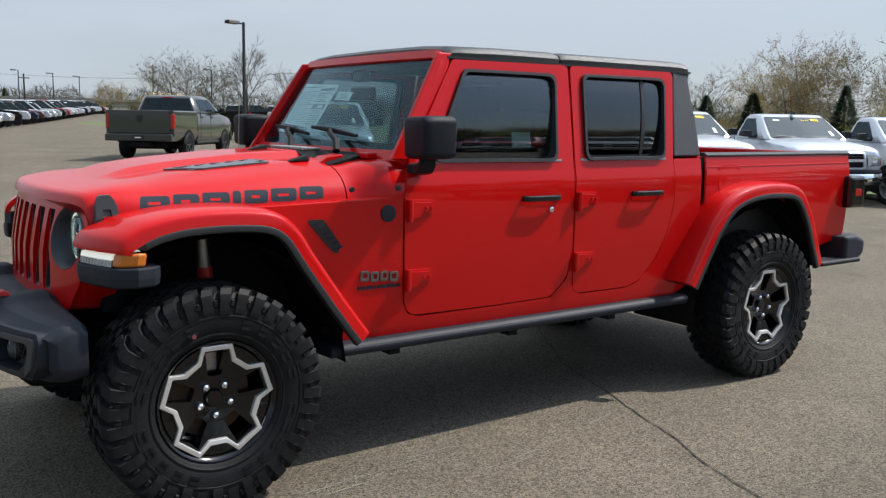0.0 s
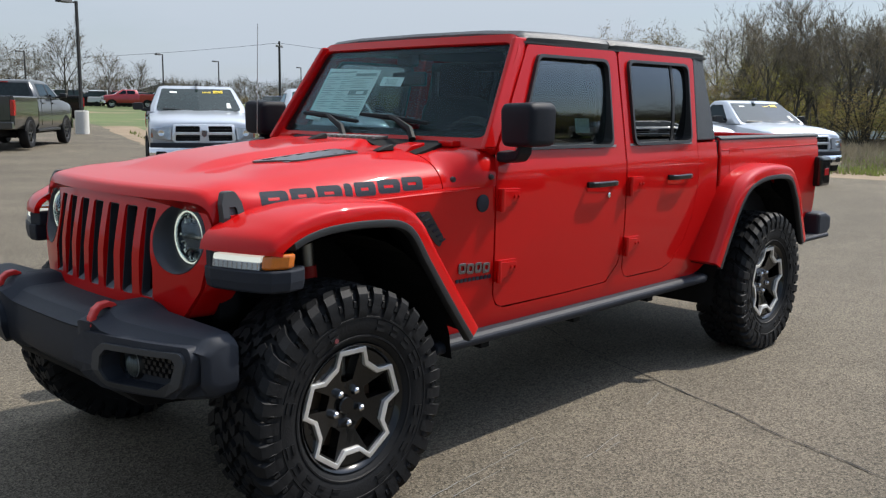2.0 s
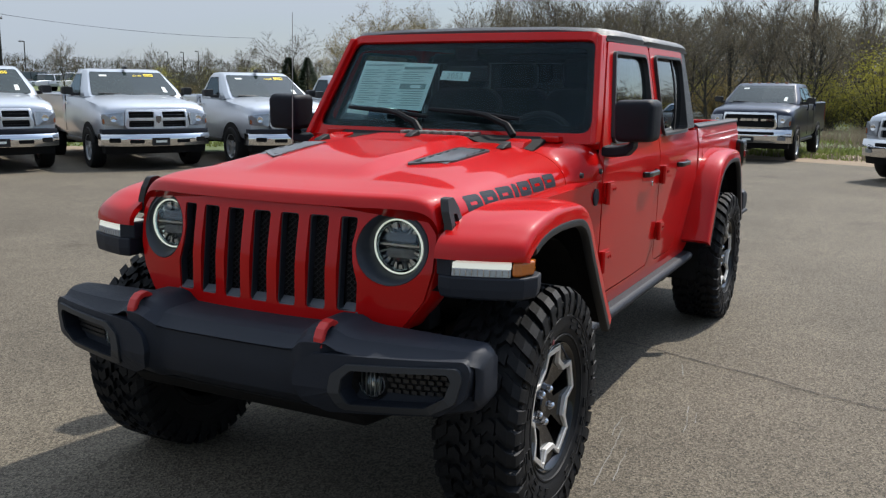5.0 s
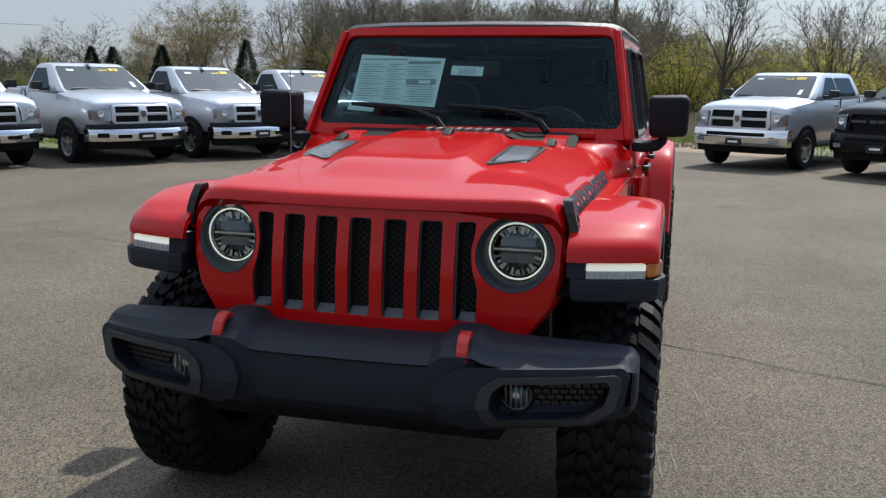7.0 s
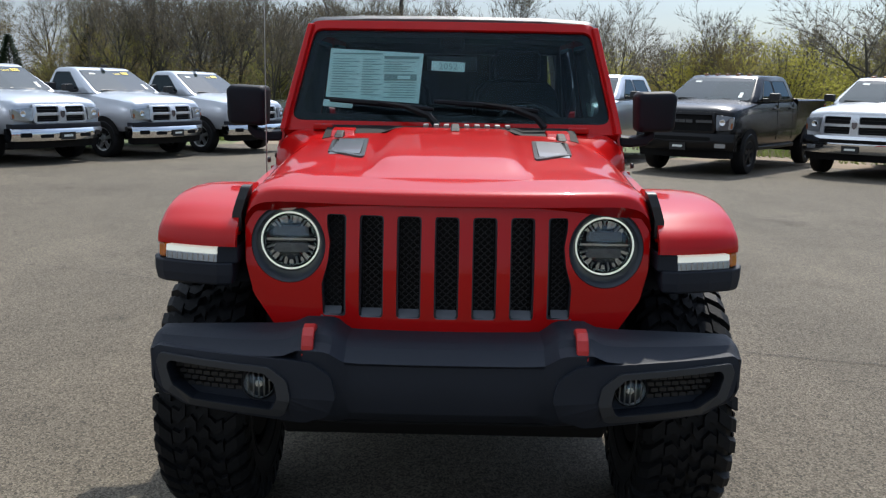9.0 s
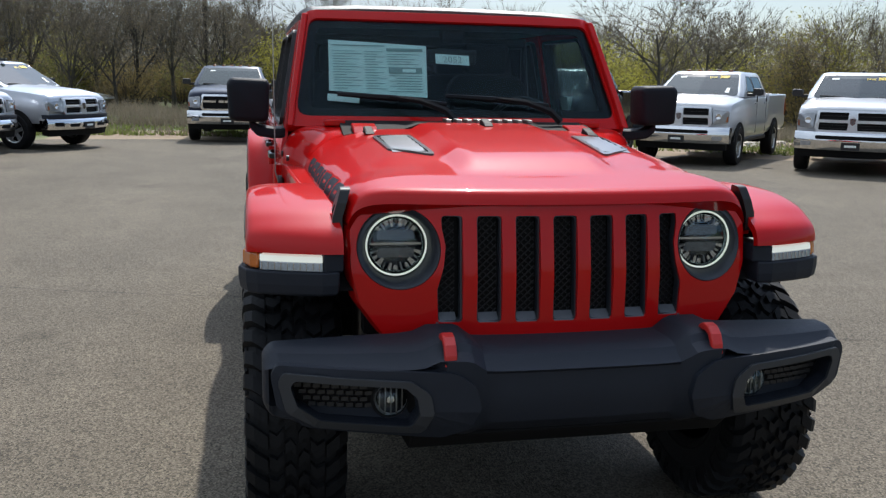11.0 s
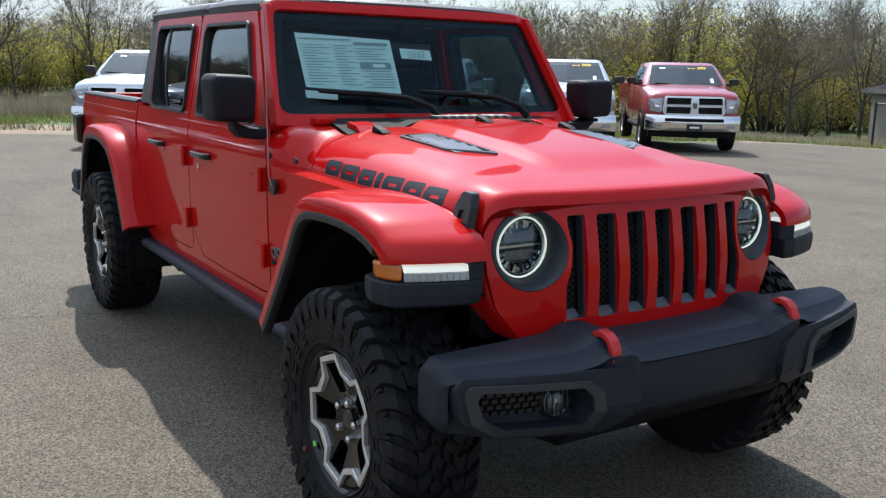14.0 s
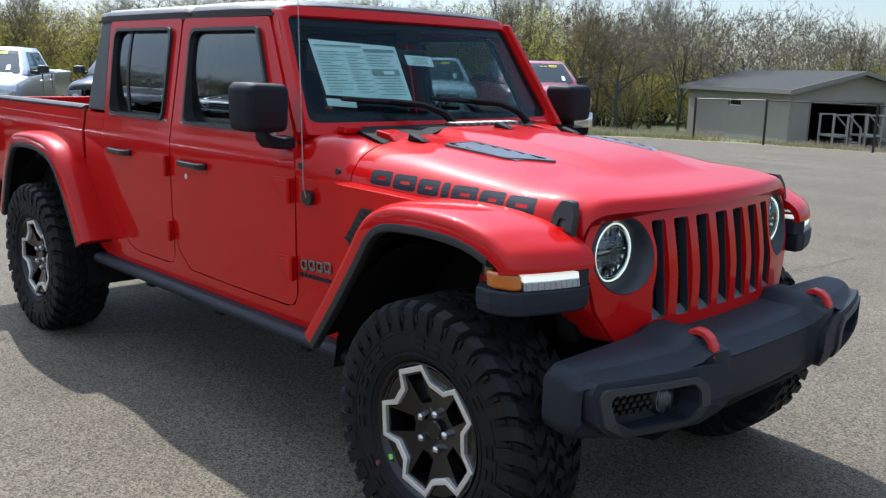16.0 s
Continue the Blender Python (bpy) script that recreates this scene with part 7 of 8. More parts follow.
def shed():
    """The low grey gabled outbuilding behind the fence."""
    c = Vector((-16.4, 35.0))
    ex, ey = Vector((-6.6, 3.6)).normalized(), Vector((3.6, 6.6)).normalized()  # along the side wall, along the gable end
    g = terrain(c.x, c.y) + 0.45
    m = Matrix(((ex.x, ey.x, 0, c.x), (ex.y, ey.y, 0, c.y), (0, 0, 1, g), (0, 0, 0, 1)))
    t = thing("outbuilding", "low beige-grey sided outbuilding with dark shingle gable roof", "building", "", m)
    LN, WD, H, RZ = 8.6, 6.4, 1.90, 2.58
    side = plate([(0, -0.9), (LN, -0.9), (LN, H), (0, H)], [[(3.75, 1.02), (4.85, 1.02), (4.85, 1.36), (3.75, 1.36)]], 0.15, lambda u, v, w: Vector((u, 0 - w - 0.15, v)))
    part("side_wall", side, "siding", t, "beige-grey lap-sided wall")
    for k in range(-5, 13):
        z = 0.05 + 0.145 * k
        part("siding_board", lofted([[(u, -0.0 - d, zz) for d, zz in ((0.0, z), (0.022, z), (0.004, z + 0.14), (0.0, z + 0.14))] for u in ((0.0, 3.65) if 0.8 < z < 1.4 else (0.0, LN))]), "siding", t)
    gable = plate([(0, -0.9), (0.9, -0.9), (0.9, 1.34), (4.6, 1.34), (4.6, -0.9), (WD, -0.9), (WD, H), (WD / 2, RZ), (0, H)], [], 0.15, lambda u, v, w: Vector((0.15 + w, u, v)))
    part("gable_wall", gable, "siding", t, "beige-grey gable end with wide dark opening")
    for k in range(-5, 11):
        z = 0.05 + 0.145 * k
        for u0, u1 in ((0.0, 0.9), (4.6, WD)):
            part("siding_board", lofted([[(-d, u, zz) for d, zz in ((0.0, z), (0.022, z), (0.004, z + 0.14), (0.0, z + 0.14))] for u in (u0, u1)]), "siding", t)
    part("back_wall", boxes((LN - 0.15, LN, 0, WD, -0.9, H)), "siding", t)
    part("far_side_wall", boxes((0, LN, WD - 0.15, WD, -0.9, H)), "siding", t)
    # black sheet across the bay, the inside's shade put into its colour
    part("opening_back", boxes((3.2, 3.3, 0.2, WD - 0.2, -0.9, 1.9)), "under", t, "black sheet put in for the shade inside the open bay")
    part("opening_frame", merge(boxes((-0.03, 0.02, 0.82, 0.90, -0.9, 1.42)), boxes((-0.03, 0.02, 4.6, 4.68, -0.9, 1.42)), boxes((-0.03, 0.02, 0.90, 4.6, 1.34, 1.42))), "trim", t)
    for k in (0, 1):
        y0, y1 = (-0.45, WD / 2) if k == 0 else (WD + 0.45, WD / 2)
        z0 = H - 0.12
        rf = lofted([[(x, y0, z0), (x, y1, RZ + 0.06), (x, y1, RZ + 0.14), (x, y0, z0 + 0.08)] for x in (-0.45, LN + 0.45)])
        r = part("roof", rf, "shingle", t, "dark grey shingle roof slope")
        part("fascia", boxes((-0.47, LN + 0.47, y0 - 0.03 if k == 0 else y0, y0 if k == 0 else y0 + 0.03, z0 - 0.10, z0 + 0.09)), "trim", r)
        part("barge_board", lofted([[(-0.48, y0, z0 - 0.14), (-0.48, y1, RZ - 0.02), (-0.48, y1, RZ + 0.15), (-0.48, y0, z0 + 0.09)], [(-0.44, y0, z0 - 0.14), (-0.44, y1, RZ - 0.02), (-0.44, y1, RZ + 0.15), (-0.44, y0, z0 + 0.09)]]), "trim", r)
    wn = part("window", boxes((3.77, 4.83, -0.02, 0.0, 1.04, 1.34)), "dark_window", t, "small dark side window")
    part("window_frame", merge(boxes((3.66, 4.94, -0.04, 0.005, 1.34, 1.41)), boxes((3.66, 4.94, -0.04, 0.005, 0.96, 1.04)), boxes((3.66, 3.77, -0.04, 0.005, 1.04, 1.34)), boxes((4.83, 4.94, -0.04, 0.005, 1.04, 1.34))), "paper_w", wn, "white window frame")
    # timber steps with rails in front of the bay
    for oy, w in ((1.0, 1.4), (2.6, 1.6)):
        st = thing("timber_steps", "weathered timber step unit with rails", "steps", "timber steps by the shed", m @ pose(-1.0, oy, -0.45))
        part("platform", boxes((-0.5, 0.5, 0, w * 0.55, 0.42, 0.50)), "wood", st)
        for q in range(3):
            part("tread", boxes((-0.5, 0.5, w * 0.55 + 0.22 * q, w * 0.55 + 0.22 * q + 0.24, 0.30 - 0.13 * q, 0.34 - 0.13 * q)), "wood", st)
        for xx in (-0.48, 0.42):
            for yy, zt in ((0.0, 1.30), (w * 0.5, 1.30), (w * 0.55 + 0.6, 0.75)):
                part("post", boxes((xx, xx + 0.07, yy, yy + 0.07, 0.0, zt)), "wood", st)
            part("rail", lofted([[(xx, 0.0, 1.30), (xx + 0.09, 0.0, 1.30), (xx + 0.09, 0.0, 1.36), (xx, 0.0, 1.36)], [(xx, w * 0.55, 1.30), (xx + 0.09, w * 0.55, 1.30), (xx + 0.09, w * 0.55, 1.36), (xx, w * 0.55, 1.36)], [(xx, w * 0.55 + 0.65, 0.72), (xx + 0.09, w * 0.55 + 0.65, 0.72), (xx + 0.09, w * 0.55 + 0.65, 0.78), (xx, w * 0.55 + 0.65, 0.78)]]), "wood", st)
    # small red machine beside the bay
    mc = thing("garden_tractor", "small dark red garden tractor beside the shed", "tractor", "", m @ pose(-1.0, 5.2, -0.45, 0, 0, 30))
    part("body", boxes((-0.5, 0.7, -0.28, 0.28, 0.30, 0.72)), "maroon", mc, bevel=0.06)
    part("seat", boxes((-0.5, -0.2, -0.2, 0.2, 0.72, 1.0)), "black", mc, bevel=0.05)
    for x_, y_, r_ in ((-0.4, 0.36, 0.28), (-0.4, -0.36, 0.28), (0.55, 0.32, 0.2), (0.55, -0.32, 0.2)):
        part("wheel", turned([(0.0, 0.08), (r_ * 0.9, 0.08), (r_, 0.03), (r_, -0.03), (r_ * 0.9, -0.08), (0, -0.08)], 16, centre=(x_, y_, r_)), "rubber", mc)
    # fence
    fc = thing("wire_fence", "black post and rail wire fence", "fence")
    posts = [(-19.3, 32.0), (-15.2, 30.4), (-11.4, 31.4), (-6.0, 33.0), (0.0, 34.8)]
    for (x, y) in posts:
        part("post", tubed([(x, y, terrain(x, y) - 0.2), (x, y, terrain(x, y) + 1.75)], 0.05, 8), "pole", fc)
    for (x0, y0), (x1, y1) in zip(posts, posts[1:]):
        part("rail", tubed([(x0, y0, terrain(x0, y0) + 1.70), (x1, y1, terrain(x1, y1) + 1.70)], 0.028, 6), "pole", fc)


shed()


def far_building(name, label, x, y, h, sx, sy, wall, roof_, rise, rows, wins, lift=0.0):
    t = thing(name, label, "building", "", pose(x, y, terrain(x, y) + lift, 0, 0, h))
    hh = rows * 3.0
    part("wall", boxes((-sx / 2, sx / 2, -sy / 2, sy / 2, -1, hh)), wall, t)
    part("roof", lofted([[(-sx / 2 - 0.5, -sy / 2 - 0.5, hh), (sx / 2 + 0.5, -sy / 2 - 0.5, hh), (sx / 2 + 0.5, sy / 2 + 0.5, hh), (-sx / 2 - 0.5, sy / 2 + 0.5, hh)], [(-sx * 0.36, -0.2, hh + rise), (sx * 0.36, -0.2, hh + rise), (sx * 0.36, 0.2, hh + rise), (-sx * 0.36, 0.2, hh + rise)]]), roof_, t)
    for r in range(rows):
        for k in range(wins):
            u = -sx / 2 + (k + 0.5) * sx / wins
            for s in (1, -1):
                part("window", boxes((u - 0.6, u + 0.6, s * sy / 2 - 0.05, s * sy / 2 + 0.05, 0.9 + 3 * r, 2.3 + 3 * r)), "dark_window", t)
    return t


far_building("hotel", "tan stone hotel with brown hip roofs far off", -125, -220, 40, 34, 13, "brickwall", "shingle", 3.0, 1, 9, -0.8)
far_building("warehouse", "low white-roofed shed far off", -131, -172, 30, 16, 9, "trim", "bright_roof", 1.1, 1, 5, -2.0)
far_building("showroom", "low pale showroom with flat fascia far off", -33, -190, 12, 62, 18, "siding", "shingle", 0.6, 1, 12, -0.5)
far_building("house", "tan gabled house far off", -66, -206, 25, 13, 9, "brickwall", "brickwall", 2.6, 1, 4, -0.5)
hut = far_building("storage_hut", "low hut with green metal roof behind the weeds", -48, -12.5, 75, 7.6, 3.5, "siding", "green_roof", 0.35, 1, 3, -2.55)


# ---- trees ----
def tree(name, label, seed, h, leaf, leaf_n, leaf_size, spread=0.42, trunks=1, twig_n=2600):
    """A tapered trunk with ascending limbs that fork three times, fine twigs, and a crown of small leaves or buds."""
    r = random.Random(seed)
    t = thing(name, label, "tree", "trees round the lot")
    limbs = []

    def grow(p, d, length, rad, level):
        n = (7, 5, 3, 2)[level]
        pts, rads = [p.copy()], [rad]
        for i in range(n):
            up = 0.0 if level == 0 else 0.13
            d = (d + Vector((r.uniform(-1, 1), r.uniform(-1, 1), r.uniform(-0.7, 0.7) + up)) * (0.09, 0.17, 0.22, 0.26)[level]).normalized()
            p = p + d * (length / n)
            pts.append(p.copy())
            rads.append(rad * (1 - (0.72, 0.70, 0.66, 0.80)[level] * (i + 1) / n))
        limbs.append((pts, rads, d, level))
        if level == 3:
            return
        kids = (8 if trunks == 1 else 5, 6, 4)[level] + (1 if r.random() < 0.5 else 0)
        turn = r.uniform(0, 6.28)
        for k in range(kids):
            u = (0.30 + 0.70 * (k + 0.7 * r.random()) / kids) if level == 0 else (0.22 + 0.78 * (k + r.random()) / kids)
            i = min(n - 1, int(u * n))
            q = pts[i].lerp(pts[i + 1], u * n - i)
            turn += 2.4 + r.uniform(-0.5, 0.5)
            ax = (pts[i + 1] - pts[i]).normalized()
            e1 = ax.orthogonal().normalized()
            e2 = ax.cross(e1)
            lean = spread * r.uniform(1.1, 2.0) * (1.15 - 0.5 * u if level == 0 else 1.0)
            dd = (ax * math.cos(lean) + (e1 * math.cos(turn) + e2 * math.sin(turn)) * math.sin(lean)).normalized()
            if dd.z < 0.05:
                dd.z = 0.05 + abs(dd.z) * 0.4
            ln = length * ((0.40 + 0.75 * spread) * (1.15 - 0.45 * u) if level == 0 else r.uniform(0.38, 0.62))
            grow(q, dd.normalized(), ln * r.uniform(0.85, 1.15), rads[i] * r.uniform(0.42, 0.62), level + 1)
    for k in range(trunks):
        a = 2 * math.pi * k / trunks + r.random()
        lean = 0.04 if trunks == 1 else 0.28
        grow(Vector((0.15 * math.cos(a) * (trunks > 1), 0.15 * math.sin(a) * (trunks > 1), -0.3)), Vector((lean * math.cos(a), lean * math.sin(a), 1)).normalized(), 1.0 * h, h * (0.017 if trunks == 1 else 0.011), 0)
    f = h / max(p.z for pts, _, _, _ in limbs for p in pts)
    wood, tips = bmesh.new(), []
    for pts, rads, d, level in limbs:
        q = [p * f for p in pts]
        tube(wood, q, [max(x, 0.006) for x in rads], (7, 5, 3, 3)[level], False)
        if level >= 2:
            tips.extend((x, d) for x in q[1:])
    part("trunk", wood, "bark", t, smooth=60)
    crown = bmesh.new()
    for k in range(twig_n):
        q, d = tips[r.randrange(len(tips))]
        dd = (d + Vector((r.uniform(-1, 1), r.uniform(-1, 1), r.uniform(-0.4, 0.9))) * 0.75).normalized()
        ln = h * r.uniform(0.03, 0.085)
        w = dd.orthogonal().normalized() * 0.0105 * h / 9
        if r.random() < 0.5:
            w = dd.cross(w)
        crown.faces.new((crown.verts.new(q - w), crown.verts.new(q + w), crown.verts.new(q + dd * ln)))
    for k in range(leaf_n):
        q, d = tips[r.randrange(len(tips))]
        o = q + Vector((r.gauss(0, 1), r.gauss(0, 1), r.gauss(0, 1))) * h * 0.026
        u = Vector((r.uniform(-1, 1), r.uniform(-1, 1), r.uniform(-1, 1))).normalized()
        v = u.orthogonal().normalized()
        sz = leaf_size * r.uniform(0.5, 1.3)
        crown.faces.new([crown.verts.new(o + u * sz), crown.verts.new(o + v * sz * 0.6), crown.verts.new(o - u * sz * 0.8)]).material_index = 1
    cr = tagged(part("crown", crown, "leaf_twig", t), kind="stuff")
    cr.data.materials.append(M[leaf])
    return t


def bush(label, seed, h, wide, leaf, leaf_n, leaf_size):
    """A loose rounded shrub: many stems and uneven clumps of small leaves with gaps between them."""
    r = random.Random(seed)
    t = thing("shrub", label, "shrub", "shrubs under the trees")
    wood, clumps = bmesh.new(), []
    for k in range(26):
        a, e = r.uniform(0, 6.28), r.random() ** 0.6
        x, y = wide * e * math.cos(a), wide * e * math.sin(a)
        z = h * math.sqrt(max(0.05, 1 - e * e * 0.85)) * r.uniform(0.62, 1.0)
        tube(wood, [(x * 0.12, y * 0.12, -0.2), (x * 0.45, y * 0.45, z * 0.45), (x, y, z)], [0.035, 0.022, 0.008], 4, False)
        for q in (0.45, 0.62, 0.8, 1.0):
            clumps.append((Vector((x * q, y * q, z * q)), h * r.uniform(0.06, 0.13)))
    tagged(part("stem_tangle", wood, "bark", t), kind="stuff")
    bm = bmesh.new()
    for k in range(leaf_n):
        c, s = clumps[r.randrange(len(clumps))]
        o = c + Vector((r.gauss(0, 1), r.gauss(0, 1), r.gauss(0, 0.9))) * s
        if o.z < 0:
            continue
        u = Vector((r.uniform(-1, 1), r.uniform(-1, 1), r.uniform(-0.4, 1))).normalized()
        v = u.orthogonal().normalized()
        sz = leaf_size * r.uniform(0.5, 1.3)
        twig = k % 4 == 0
        bm.faces.new([bm.verts.new(o + u * sz * (2.6 if twig else 1)), bm.verts.new(o + v * sz * (0.16 if twig else 0.6)), bm.verts.new(o - u * sz * 0.8)]).material_index = 0 if twig else 1
    cr = tagged(part("crown", bm, "leaf_twig", t), kind="stuff")
    cr.data.materials.append(M[leaf])
    return t


def conifer(seed, h):
    r = random.Random(seed)
    t = thing("conifer", "dark green dense conifer", "tree", "trees round the lot")
    part("trunk", tubed([(0, 0, -0.2), (0, 0, h * 0.95)], [h * 0.025, 0.02], 7), "bark", t)
    bm = bmesh.new()
    for k in range(2600):
        z = h * (0.06 + 0.94 * r.random() ** 1.3)
        rad = h * 0.29 * (1 - z / h) ** 0.75 * (0.75 + 0.35 * r.random())
        a = r.uniform(0, 2 * math.pi)
        q = Vector((rad * math.cos(a), rad * math.sin(a), z))
        d = Vector((math.cos(a), math.sin(a), r.uniform(-0.3, 0.6))).normalized()
        s = d.orthogonal().normalized() * 0.045 * h / 4
        ln = h * r.uniform(0.03, 0.07)
        bm.faces.new([bm.verts.new(q - s - d * ln * 0.5), bm.verts.new(q + s - d * ln * 0.5), bm.verts.new(q + d * ln)])
    tagged(part("crown", bm, "leaf_dark", t), kind="stuff")
    return t


KIND = {
    "bare_a": [tree("tree", "tall bare grey-brown tree with fine twigs", 21, 10, "leaf_tan", 500, 0.05, 0.36), False],
    "bare_b": [tree("tree", "bare spreading dark tree with a broad crown", 22, 9, "leaf_tan", 400, 0.05, 0.58, twig_n=3000), False],
    "bare_c": [tree("tree", "slender bare tree with upright limbs", 23, 11, "leaf_tan", 700, 0.05, 0.27, twig_n=2200), False],
    "bare_d": [tree("tree", "bare tree with two leaning stems and fine twigs", 33, 10, "leaf_tan", 500, 0.05, 0.34, trunks=2, twig_n=3000), False],
    "young_a": [tree("tree", "tree with a haze of young yellow-green leaves", 24, 9, "leaf_young", 3600, 0.075, 0.45, twig_n=1400), False],
    "young_b": [tree("tree", "small tree with yellow-green spring leaves", 25, 7, "leaf_young", 4200, 0.070, 0.50, trunks=2, twig_n=900), False],
    "tan": [tree("tree", "broad dense tree with tan buds and old leaves", 26, 9, "leaf_tan", 9500, 0.080, 0.55, trunks=2, twig_n=2200), False],
    "gold": [bush("loose olive-yellow shrub in first leaf", 71, 3.6, 2.6, "leaf_young", 5600, 0.083), False],
    "olive": [bush("loose green-brown shrub under the trees", 72, 3.0, 2.3, "leaf_green", 4800, 0.078), False],
    "scrub": [bush("tangled bare brown scrub", 73, 2.8, 2.4, "leaf_tan", 4200, 0.068), False],
    "conifer": [conifer(29, 4.4), False],
}


def plant(kind, x, y, s=1.0, turn=None):
    ob, used = KIND[kind]
    m = pose(x, y, terrain(x, y) - 0.05, 0, 0, rnd.uniform(0, 360) if turn is None else turn) @ Matrix.Diagonal((s, s, s * rnd.uniform(0.92, 1.08), 1))
    if not used:
        ob.matrix_basis = m
        KIND[kind][1] = True
        return ob
    return copy_thing(ob, m @ Matrix.Diagonal([1 / q for q in ob.scale] + [1]))


def polar(bearing, d, c=(2.6, 0.4)):
    return c[0] + d * math.cos(radians(bearing)), c[1] + d * math.sin(radians(bearing))


# the wood behind the lot: several depths of trees, saplings and understorey
BEAR = (-253, -248, -243, -228, -215, -201, -191, -181, -176, -165, -157)
STAND = (0.62, 0.72, 1.14, 1.20, 1.10, 0.94, 0.70, 0.70, 0.98, 1.02, 0.94)
for i in range(46):
    b = -156 - 97 * (i + rnd.uniform(-0.4, 0.4)) / 46
    warm = smooth01(b, -176, -190)
    pick = rnd.random()
    kind = ("young_a" if rnd.random() < 0.6 else "young_b") if pick < 0.10 + 0.20 * warm else ("bare_b", "bare_a", "bare_d", "bare_c", "tan")[rnd.choice((0, 1, 1, 2, 2, 3, 4))]
    plant(kind, *polar(b, rnd.uniform(50, 60)), (0.10 + 0.62 * ramp(b, BEAR, STAND)) * rnd.uniform(0.8, 1.08))
for i in range(26):
    b = -155 - 98 * (i + rnd.uniform(-0.4, 0.4)) / 26
    plant(("bare_a", "bare_c", "young_a", "bare_b", "bare_d")[i % 5], *polar(b, rnd.uniform(64, 76)), (0.12 + 0.76 * ramp(b, BEAR, STAND)) * rnd.uniform(0.85, 1.1))
for i in range(96):
    b = -155 - 98 * (i + rnd.uniform(-0.5, 0.5)) / 96
    warm = smooth01(b, -172, -184) * (0.55 + 0.45 * smooth01(b, -244, -226))
    pick = rnd.random()
    kind = "gold" if pick < 0.10 + 0.45 * warm else ("olive" if pick < 0.50 + 0.15 * warm else "scrub")
    d = rnd.uniform(49, 68)
    plant(kind, *polar(b, d), (0.50 + 1.05 * ramp(b, BEAR, STAND) * (0.6 + 0.4 * warm)) * rnd.uniform(0.6, 1.15) * d / 55)
# large single trees at the wood's edge
for b, d, k_, s in ((-182.0, 46, "bare_c", 0.92), (-183.6, 47, "bare_b", 0.66), (-188.8, 47, "bare_d", 0.80), (-176.0, 50, "bare_a", 0.92), (-171.0, 51, "bare_c", 0.85), (-167.5, 49, "bare_d", 0.80), (-163.0, 51, "bare_a", 0.95), (-160.6, 53, "bare_c", 0.9), (-158.4, 52, "bare_a", 0.85), (-165.4, 53, "bare_c", 0.92), (-169.2, 54, "bare_a", 1.0), (-173.4, 53, "bare_c", 0.95), (-156.6, 56, "bare_c", 0.85),
                    (-195.0, 52, "bare_a", 0.85), (-203.5, 47, "bare_b", 1.12), (-206.5, 48, "bare_b", 1.05), (-213.0, 50, "young_a", 0.95), (-219.0, 48, "bare_b", 0.98), (-224.0, 49, "bare_a", 1.05), (-231.0, 49, "bare_b", 1.05), (-235.0, 50, "bare_d", 1.05), (-239.0, 49, "bare_b", 1.08), (-249.0, 56, "bare_b", 0.95)):
    plant(k_, *polar(b, d), s * 0.80)
# the broad tree and conifers behind the silver row
plant("tan", *polar(-149.8, 60), 0.84)
plant("tan", *polar(-151.9, 63), 0.78)
plant("tan", *polar(-148.0, 64), 0.68)
plant("young_a", *polar(-155.4, 60), 0.50)
plant("young_b", *polar(-158.5, 56), 0.78)
plant("young_b", *polar(-161.0, 55), 0.72)
for b, d, s in ((-143.6, 55, 0.82), (-144.8, 56, 0.88), (-147.6, 55, 0.95), (-152.6, 57, 1.0), (-157.0, 58, 1.3)):
    plant("conifer", *polar(b, d), s * 0.86)
for b, d, k_, s in ((-146.0, 75, "bare_b", 0.80), (-144.2, 80, "bare_a", 0.78), (-141.4, 84, "bare_b", 1.05), (-138.8, 92, "bare_a", 0.80), (-136.5, 105, "bare_c", 0.62), (-133.5, 95, "bare_a", 0.70), (-132.2, 97, "bare_b", 0.68),
                    (-128.4, 92, "bare_a", 0.72), (-126.0, 130, "bare_b", 0.75), (-123.0, 170, "bare_a", 0.7), (-120.6, 190, "bare_b", 0.7), (-119.0, 190, "bare_a", 0.7), (-117.0, 120, "bare_c", 0.72), (-115.3, 105, "bare_a", 0.75), (-113.1, 100, "bare_a", 0.95), (-111.4, 110, "bare_b", 0.85),
                    (-110.5, 125, "bare_b", 1.0), (-109.3, 128, "bare_b", 1.12), (-108.4, 130, "bare_b", 1.08), (-107.5, 132, "bare_b", 0.95), (-104.8, 150, "tan", 0.7), (-103.2, 170, "bare_b", 0.7), (-101.0, 190, "bare_b", 0.75), (-99.2, 200, "conifer", 1.6)):
    plant(k_, *polar(b, d, (1.8, 3.6)), s * (0.70 if b < -116 else (0.92 if b < -104 else 0.7)))
for i in range(44):
    plant(("olive", "scrub", "bare_b", "scrub")[i % 4], *polar(-98 - 52 * (i + rnd.random()) / 44, rnd.uniform(150, 215), (1.8, 3.6)), rnd.uniform(0.6, 1.0) if i % 4 != 2 else rnd.uniform(0.45, 0.7))
for i in range(30):
    plant(("olive", "scrub", "gold")[i % 3], *polar(-131 - 26 * (i + rnd.random()) / 30, rnd.uniform(66, 100)), rnd.uniform(0.5, 0.9))
# trees beyond the lot on the camera's own side, seen in the reflections
for i in range(9):
    plant(("bare_a", "tan", "young_a", "bare_b")[i % 4], *polar(100 - 190 * (i + rnd.random()) / 9, rnd.uniform(70, 110)), rnd.uniform(0.9, 1.3))


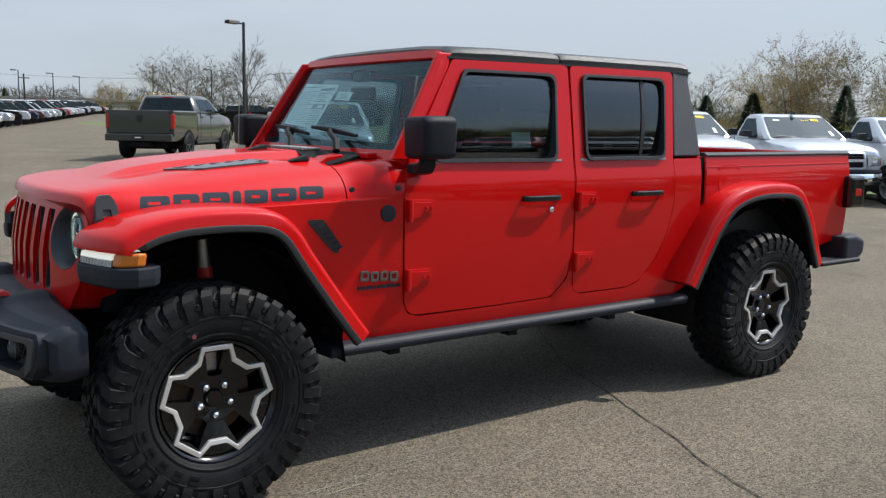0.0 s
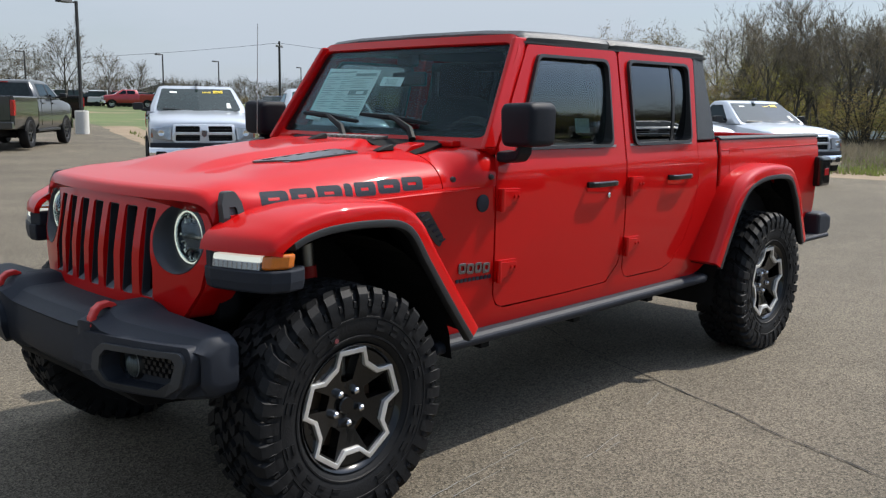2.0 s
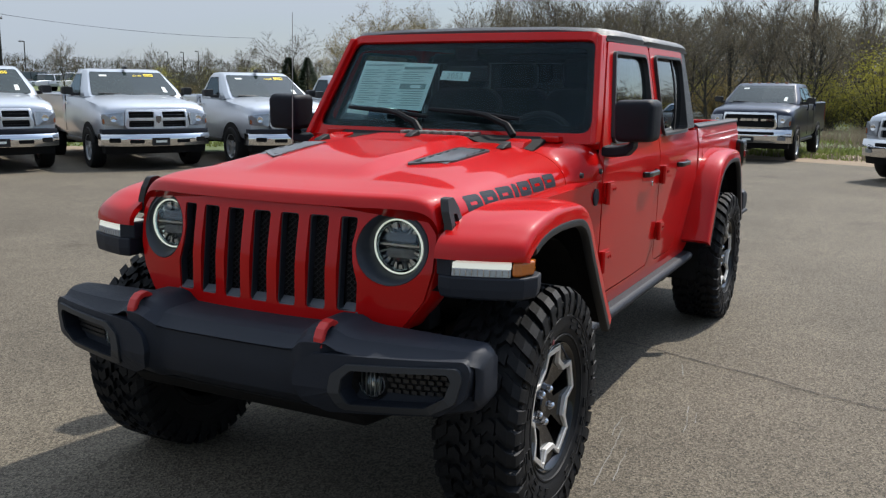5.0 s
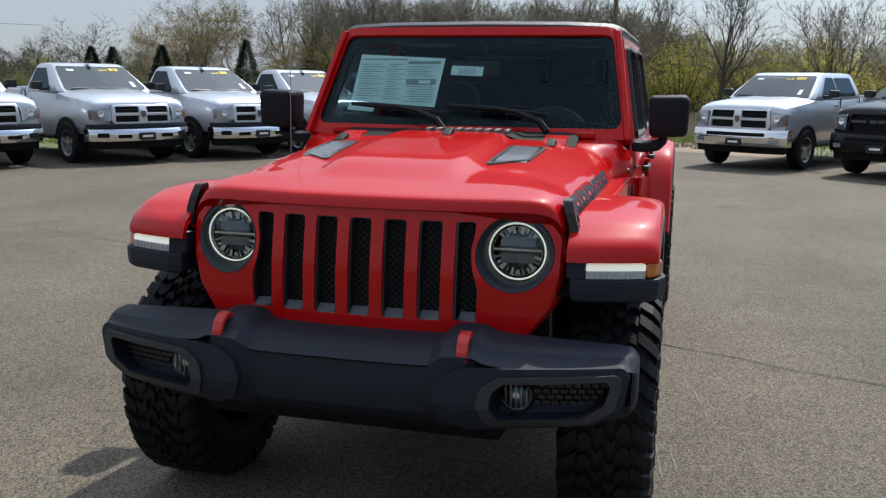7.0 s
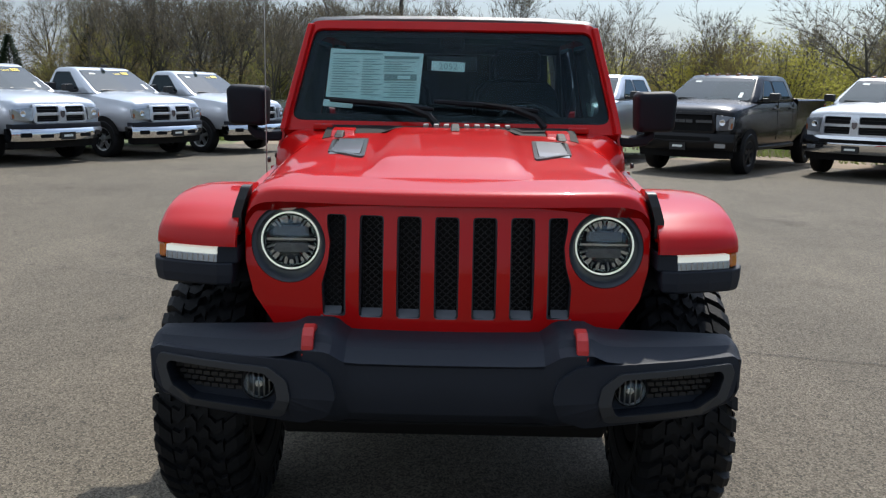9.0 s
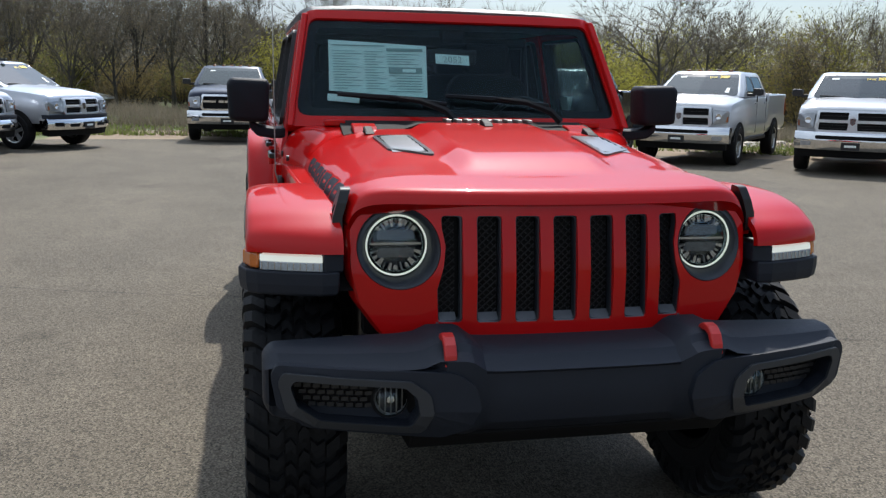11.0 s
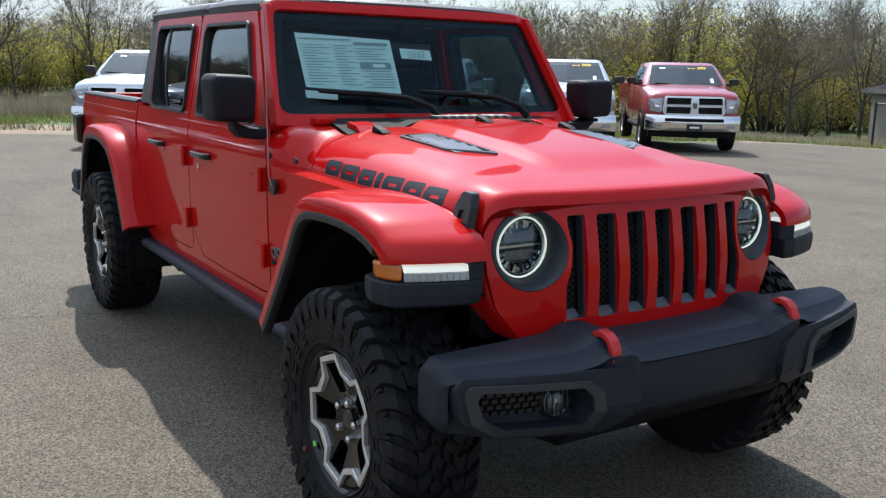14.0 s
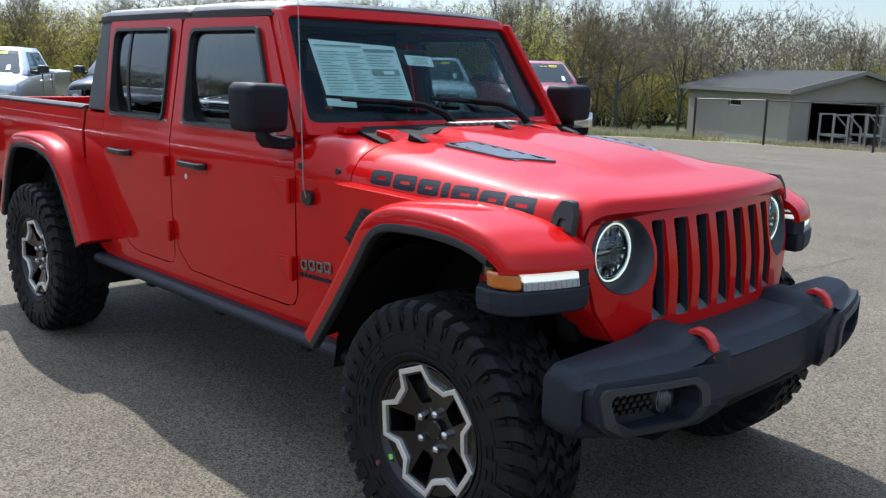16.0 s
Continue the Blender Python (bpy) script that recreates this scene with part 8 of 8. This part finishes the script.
# ---- weeds and grass ----
def inside(x, y, poly):
    c = False
    for (x0, y0), (x1, y1) in zip(poly, poly[1:] + poly[:1]):
        if (y0 > y) != (y1 > y) and x < (x1 - x0) * (y - y0) / (y1 - y0) + x0:
            c = not c
    return c


def blades(name, label, n, d0, d1, b0, b1, h0, h1, wd, material, seed):
    r = random.Random(seed)
    verts, faces = [], []
    while len(faces) < n:
        b, d = r.uniform(b0, b1), d0 + (d1 - d0) * r.random() ** 1.2
        x, y = polar(b, d)
        if inside(x + 0.6, y, LOT) or inside(*polar(b, d - 1.7), LOT):
            continue
        clump = noise.noise((x * 0.25, y * 0.25, seed))
        if clump < -0.12 + 0.2 * r.random():
            continue
        h = r.uniform(h0, h1) * (0.7 + 0.8 * max(0, clump))
        a = r.uniform(0, math.pi)
        z = terrain(x, y) - 0.02
        i = len(verts)
        dx, dy = math.cos(a) * wd, math.sin(a) * wd
        verts += [(x - dx, y - dy, z), (x + dx, y + dy, z), (x + r.uniform(-0.55, 0.55) * h, y + r.uniform(-0.55, 0.55) * h, z + h)]
        faces.append((i, i + 1, i + 2))
    me = bpy.data.meshes.new(name)
    me.from_pydata(verts, [], faces)
    me.materials.append(M[material])
    return tagged(new(name, me), label, "vegetation", kind="stuff")


def tree_belt(label, n, b0, b1, d0, d1, h0, h1, material, seed, stand=None):
    """A far belt of hedge and wood, a tangle of stems and clumps too small to tell apart."""
    r = random.Random(seed)
    verts, faces = [], []
    for _ in range(n):
        b, d = r.uniform(b0, b1), r.uniform(d0, d1)
        x, y = polar(b, d)
        top = (h0 + (h1 - h0) * (0.5 + 0.5 * noise.noise((b * 0.9, seed, 0.0)))) * d / d1
        if stand:
            top *= ramp(b, BEAR, STAND)
        z = terrain(x, y) + top * r.random() ** 1.5
        s = r.uniform(0.12, 0.42) * d / 100
        q = Vector((x, y, z))
        u = Vector((r.uniform(-1, 1), r.uniform(-1, 1), r.uniform(-0.3, 2.2))).normalized() * s * 1.8
        v = Vector((r.uniform(-1, 1), r.uniform(-1, 1), r.uniform(-1, 1))).normalized() * s * 0.11
        i = len(verts)
        verts += [q - u * 0.5 - v, q - u * 0.5 + v, q + u]
        faces.append((i, i + 1, i + 2))
    me = bpy.data.meshes.new("tree_belt")
    me.from_pydata(verts, [], faces)
    me.materials.append(M[material])
    return tagged(new("tree_belt", me), label, "trees", kind="stuff")


tree_belt("far dark belt of trees and hedge", 30000, -150, -98, 190, 225, 3.0, 8.0, "hedge", 51)
tree_belt("dark hedge and scrub behind the silver pickups", 30000, -160, -136, 70, 92, 1.4, 3.4, "hedge", 52)
tree_belt("dense far depth of the wood", 150000, -254, -156, 66, 90, 7.0, 10.0, "wood_depth", 53, True)
tree_belt("dark dense stretch of the bare wood", 90000, -181, -156, 64, 86, 7.5, 10.5, "wood_depth", 55, True)
tree_belt("far belt of trees across the lot behind the camera", 34000, -98, 107, 85, 120, 5.5, 11.0, "hedge", 56)
blades("weeds", "dry brown weeds and stalks before the wood", 30000, 31, 50, -216, -150, 0.22, 0.78, 0.014, "weeds", 41)
blades("short_weeds", "low dry weeds by the fence", 13000, 30, 48, -255, -216, 0.12, 0.40, 0.016, "weeds", 44)
blades("grass", "short spring grass beside the lot", 30000, 18, 38, -255, -118, 0.06, 0.20, 0.03, "grass", 42)
blades("dry_grass", "short straw-coloured grass on the verge", 9000, 18, 34, -255, -118, 0.06, 0.25, 0.02, "weeds", 43)
r_ = random.Random(8)
for i in range(60):
    b = r_.choice((-126, -128, -192, -208, -236)) + r_.gauss(0, 1.6)
    d = r_.uniform(25, 30)
    x, y = polar(b, d)
    if inside(x, y, LOT):
        continue
    s = r_.uniform(0.08, 0.24)
    bm = bmesh.new()
    loft(bm, [[(math.cos(q * 1.047) * s * k_ * r_.uniform(0.8, 1.2), math.sin(q * 1.047) * s * k_ * r_.uniform(0.8, 1.2), z * s) for q in range(6)] for k_, z in ((1.0, -0.2), (1.0, 0.25), (0.55, 0.5))])
    bmesh.ops.recalc_face_normals(bm, faces=bm.faces)
    ob = tagged(part("stone", bm, "stone_pale"), "pale broken stone on the verge", "stone", "stones on the verge")
    ob.location = (x, y, terrain(x, y) + 0.01)
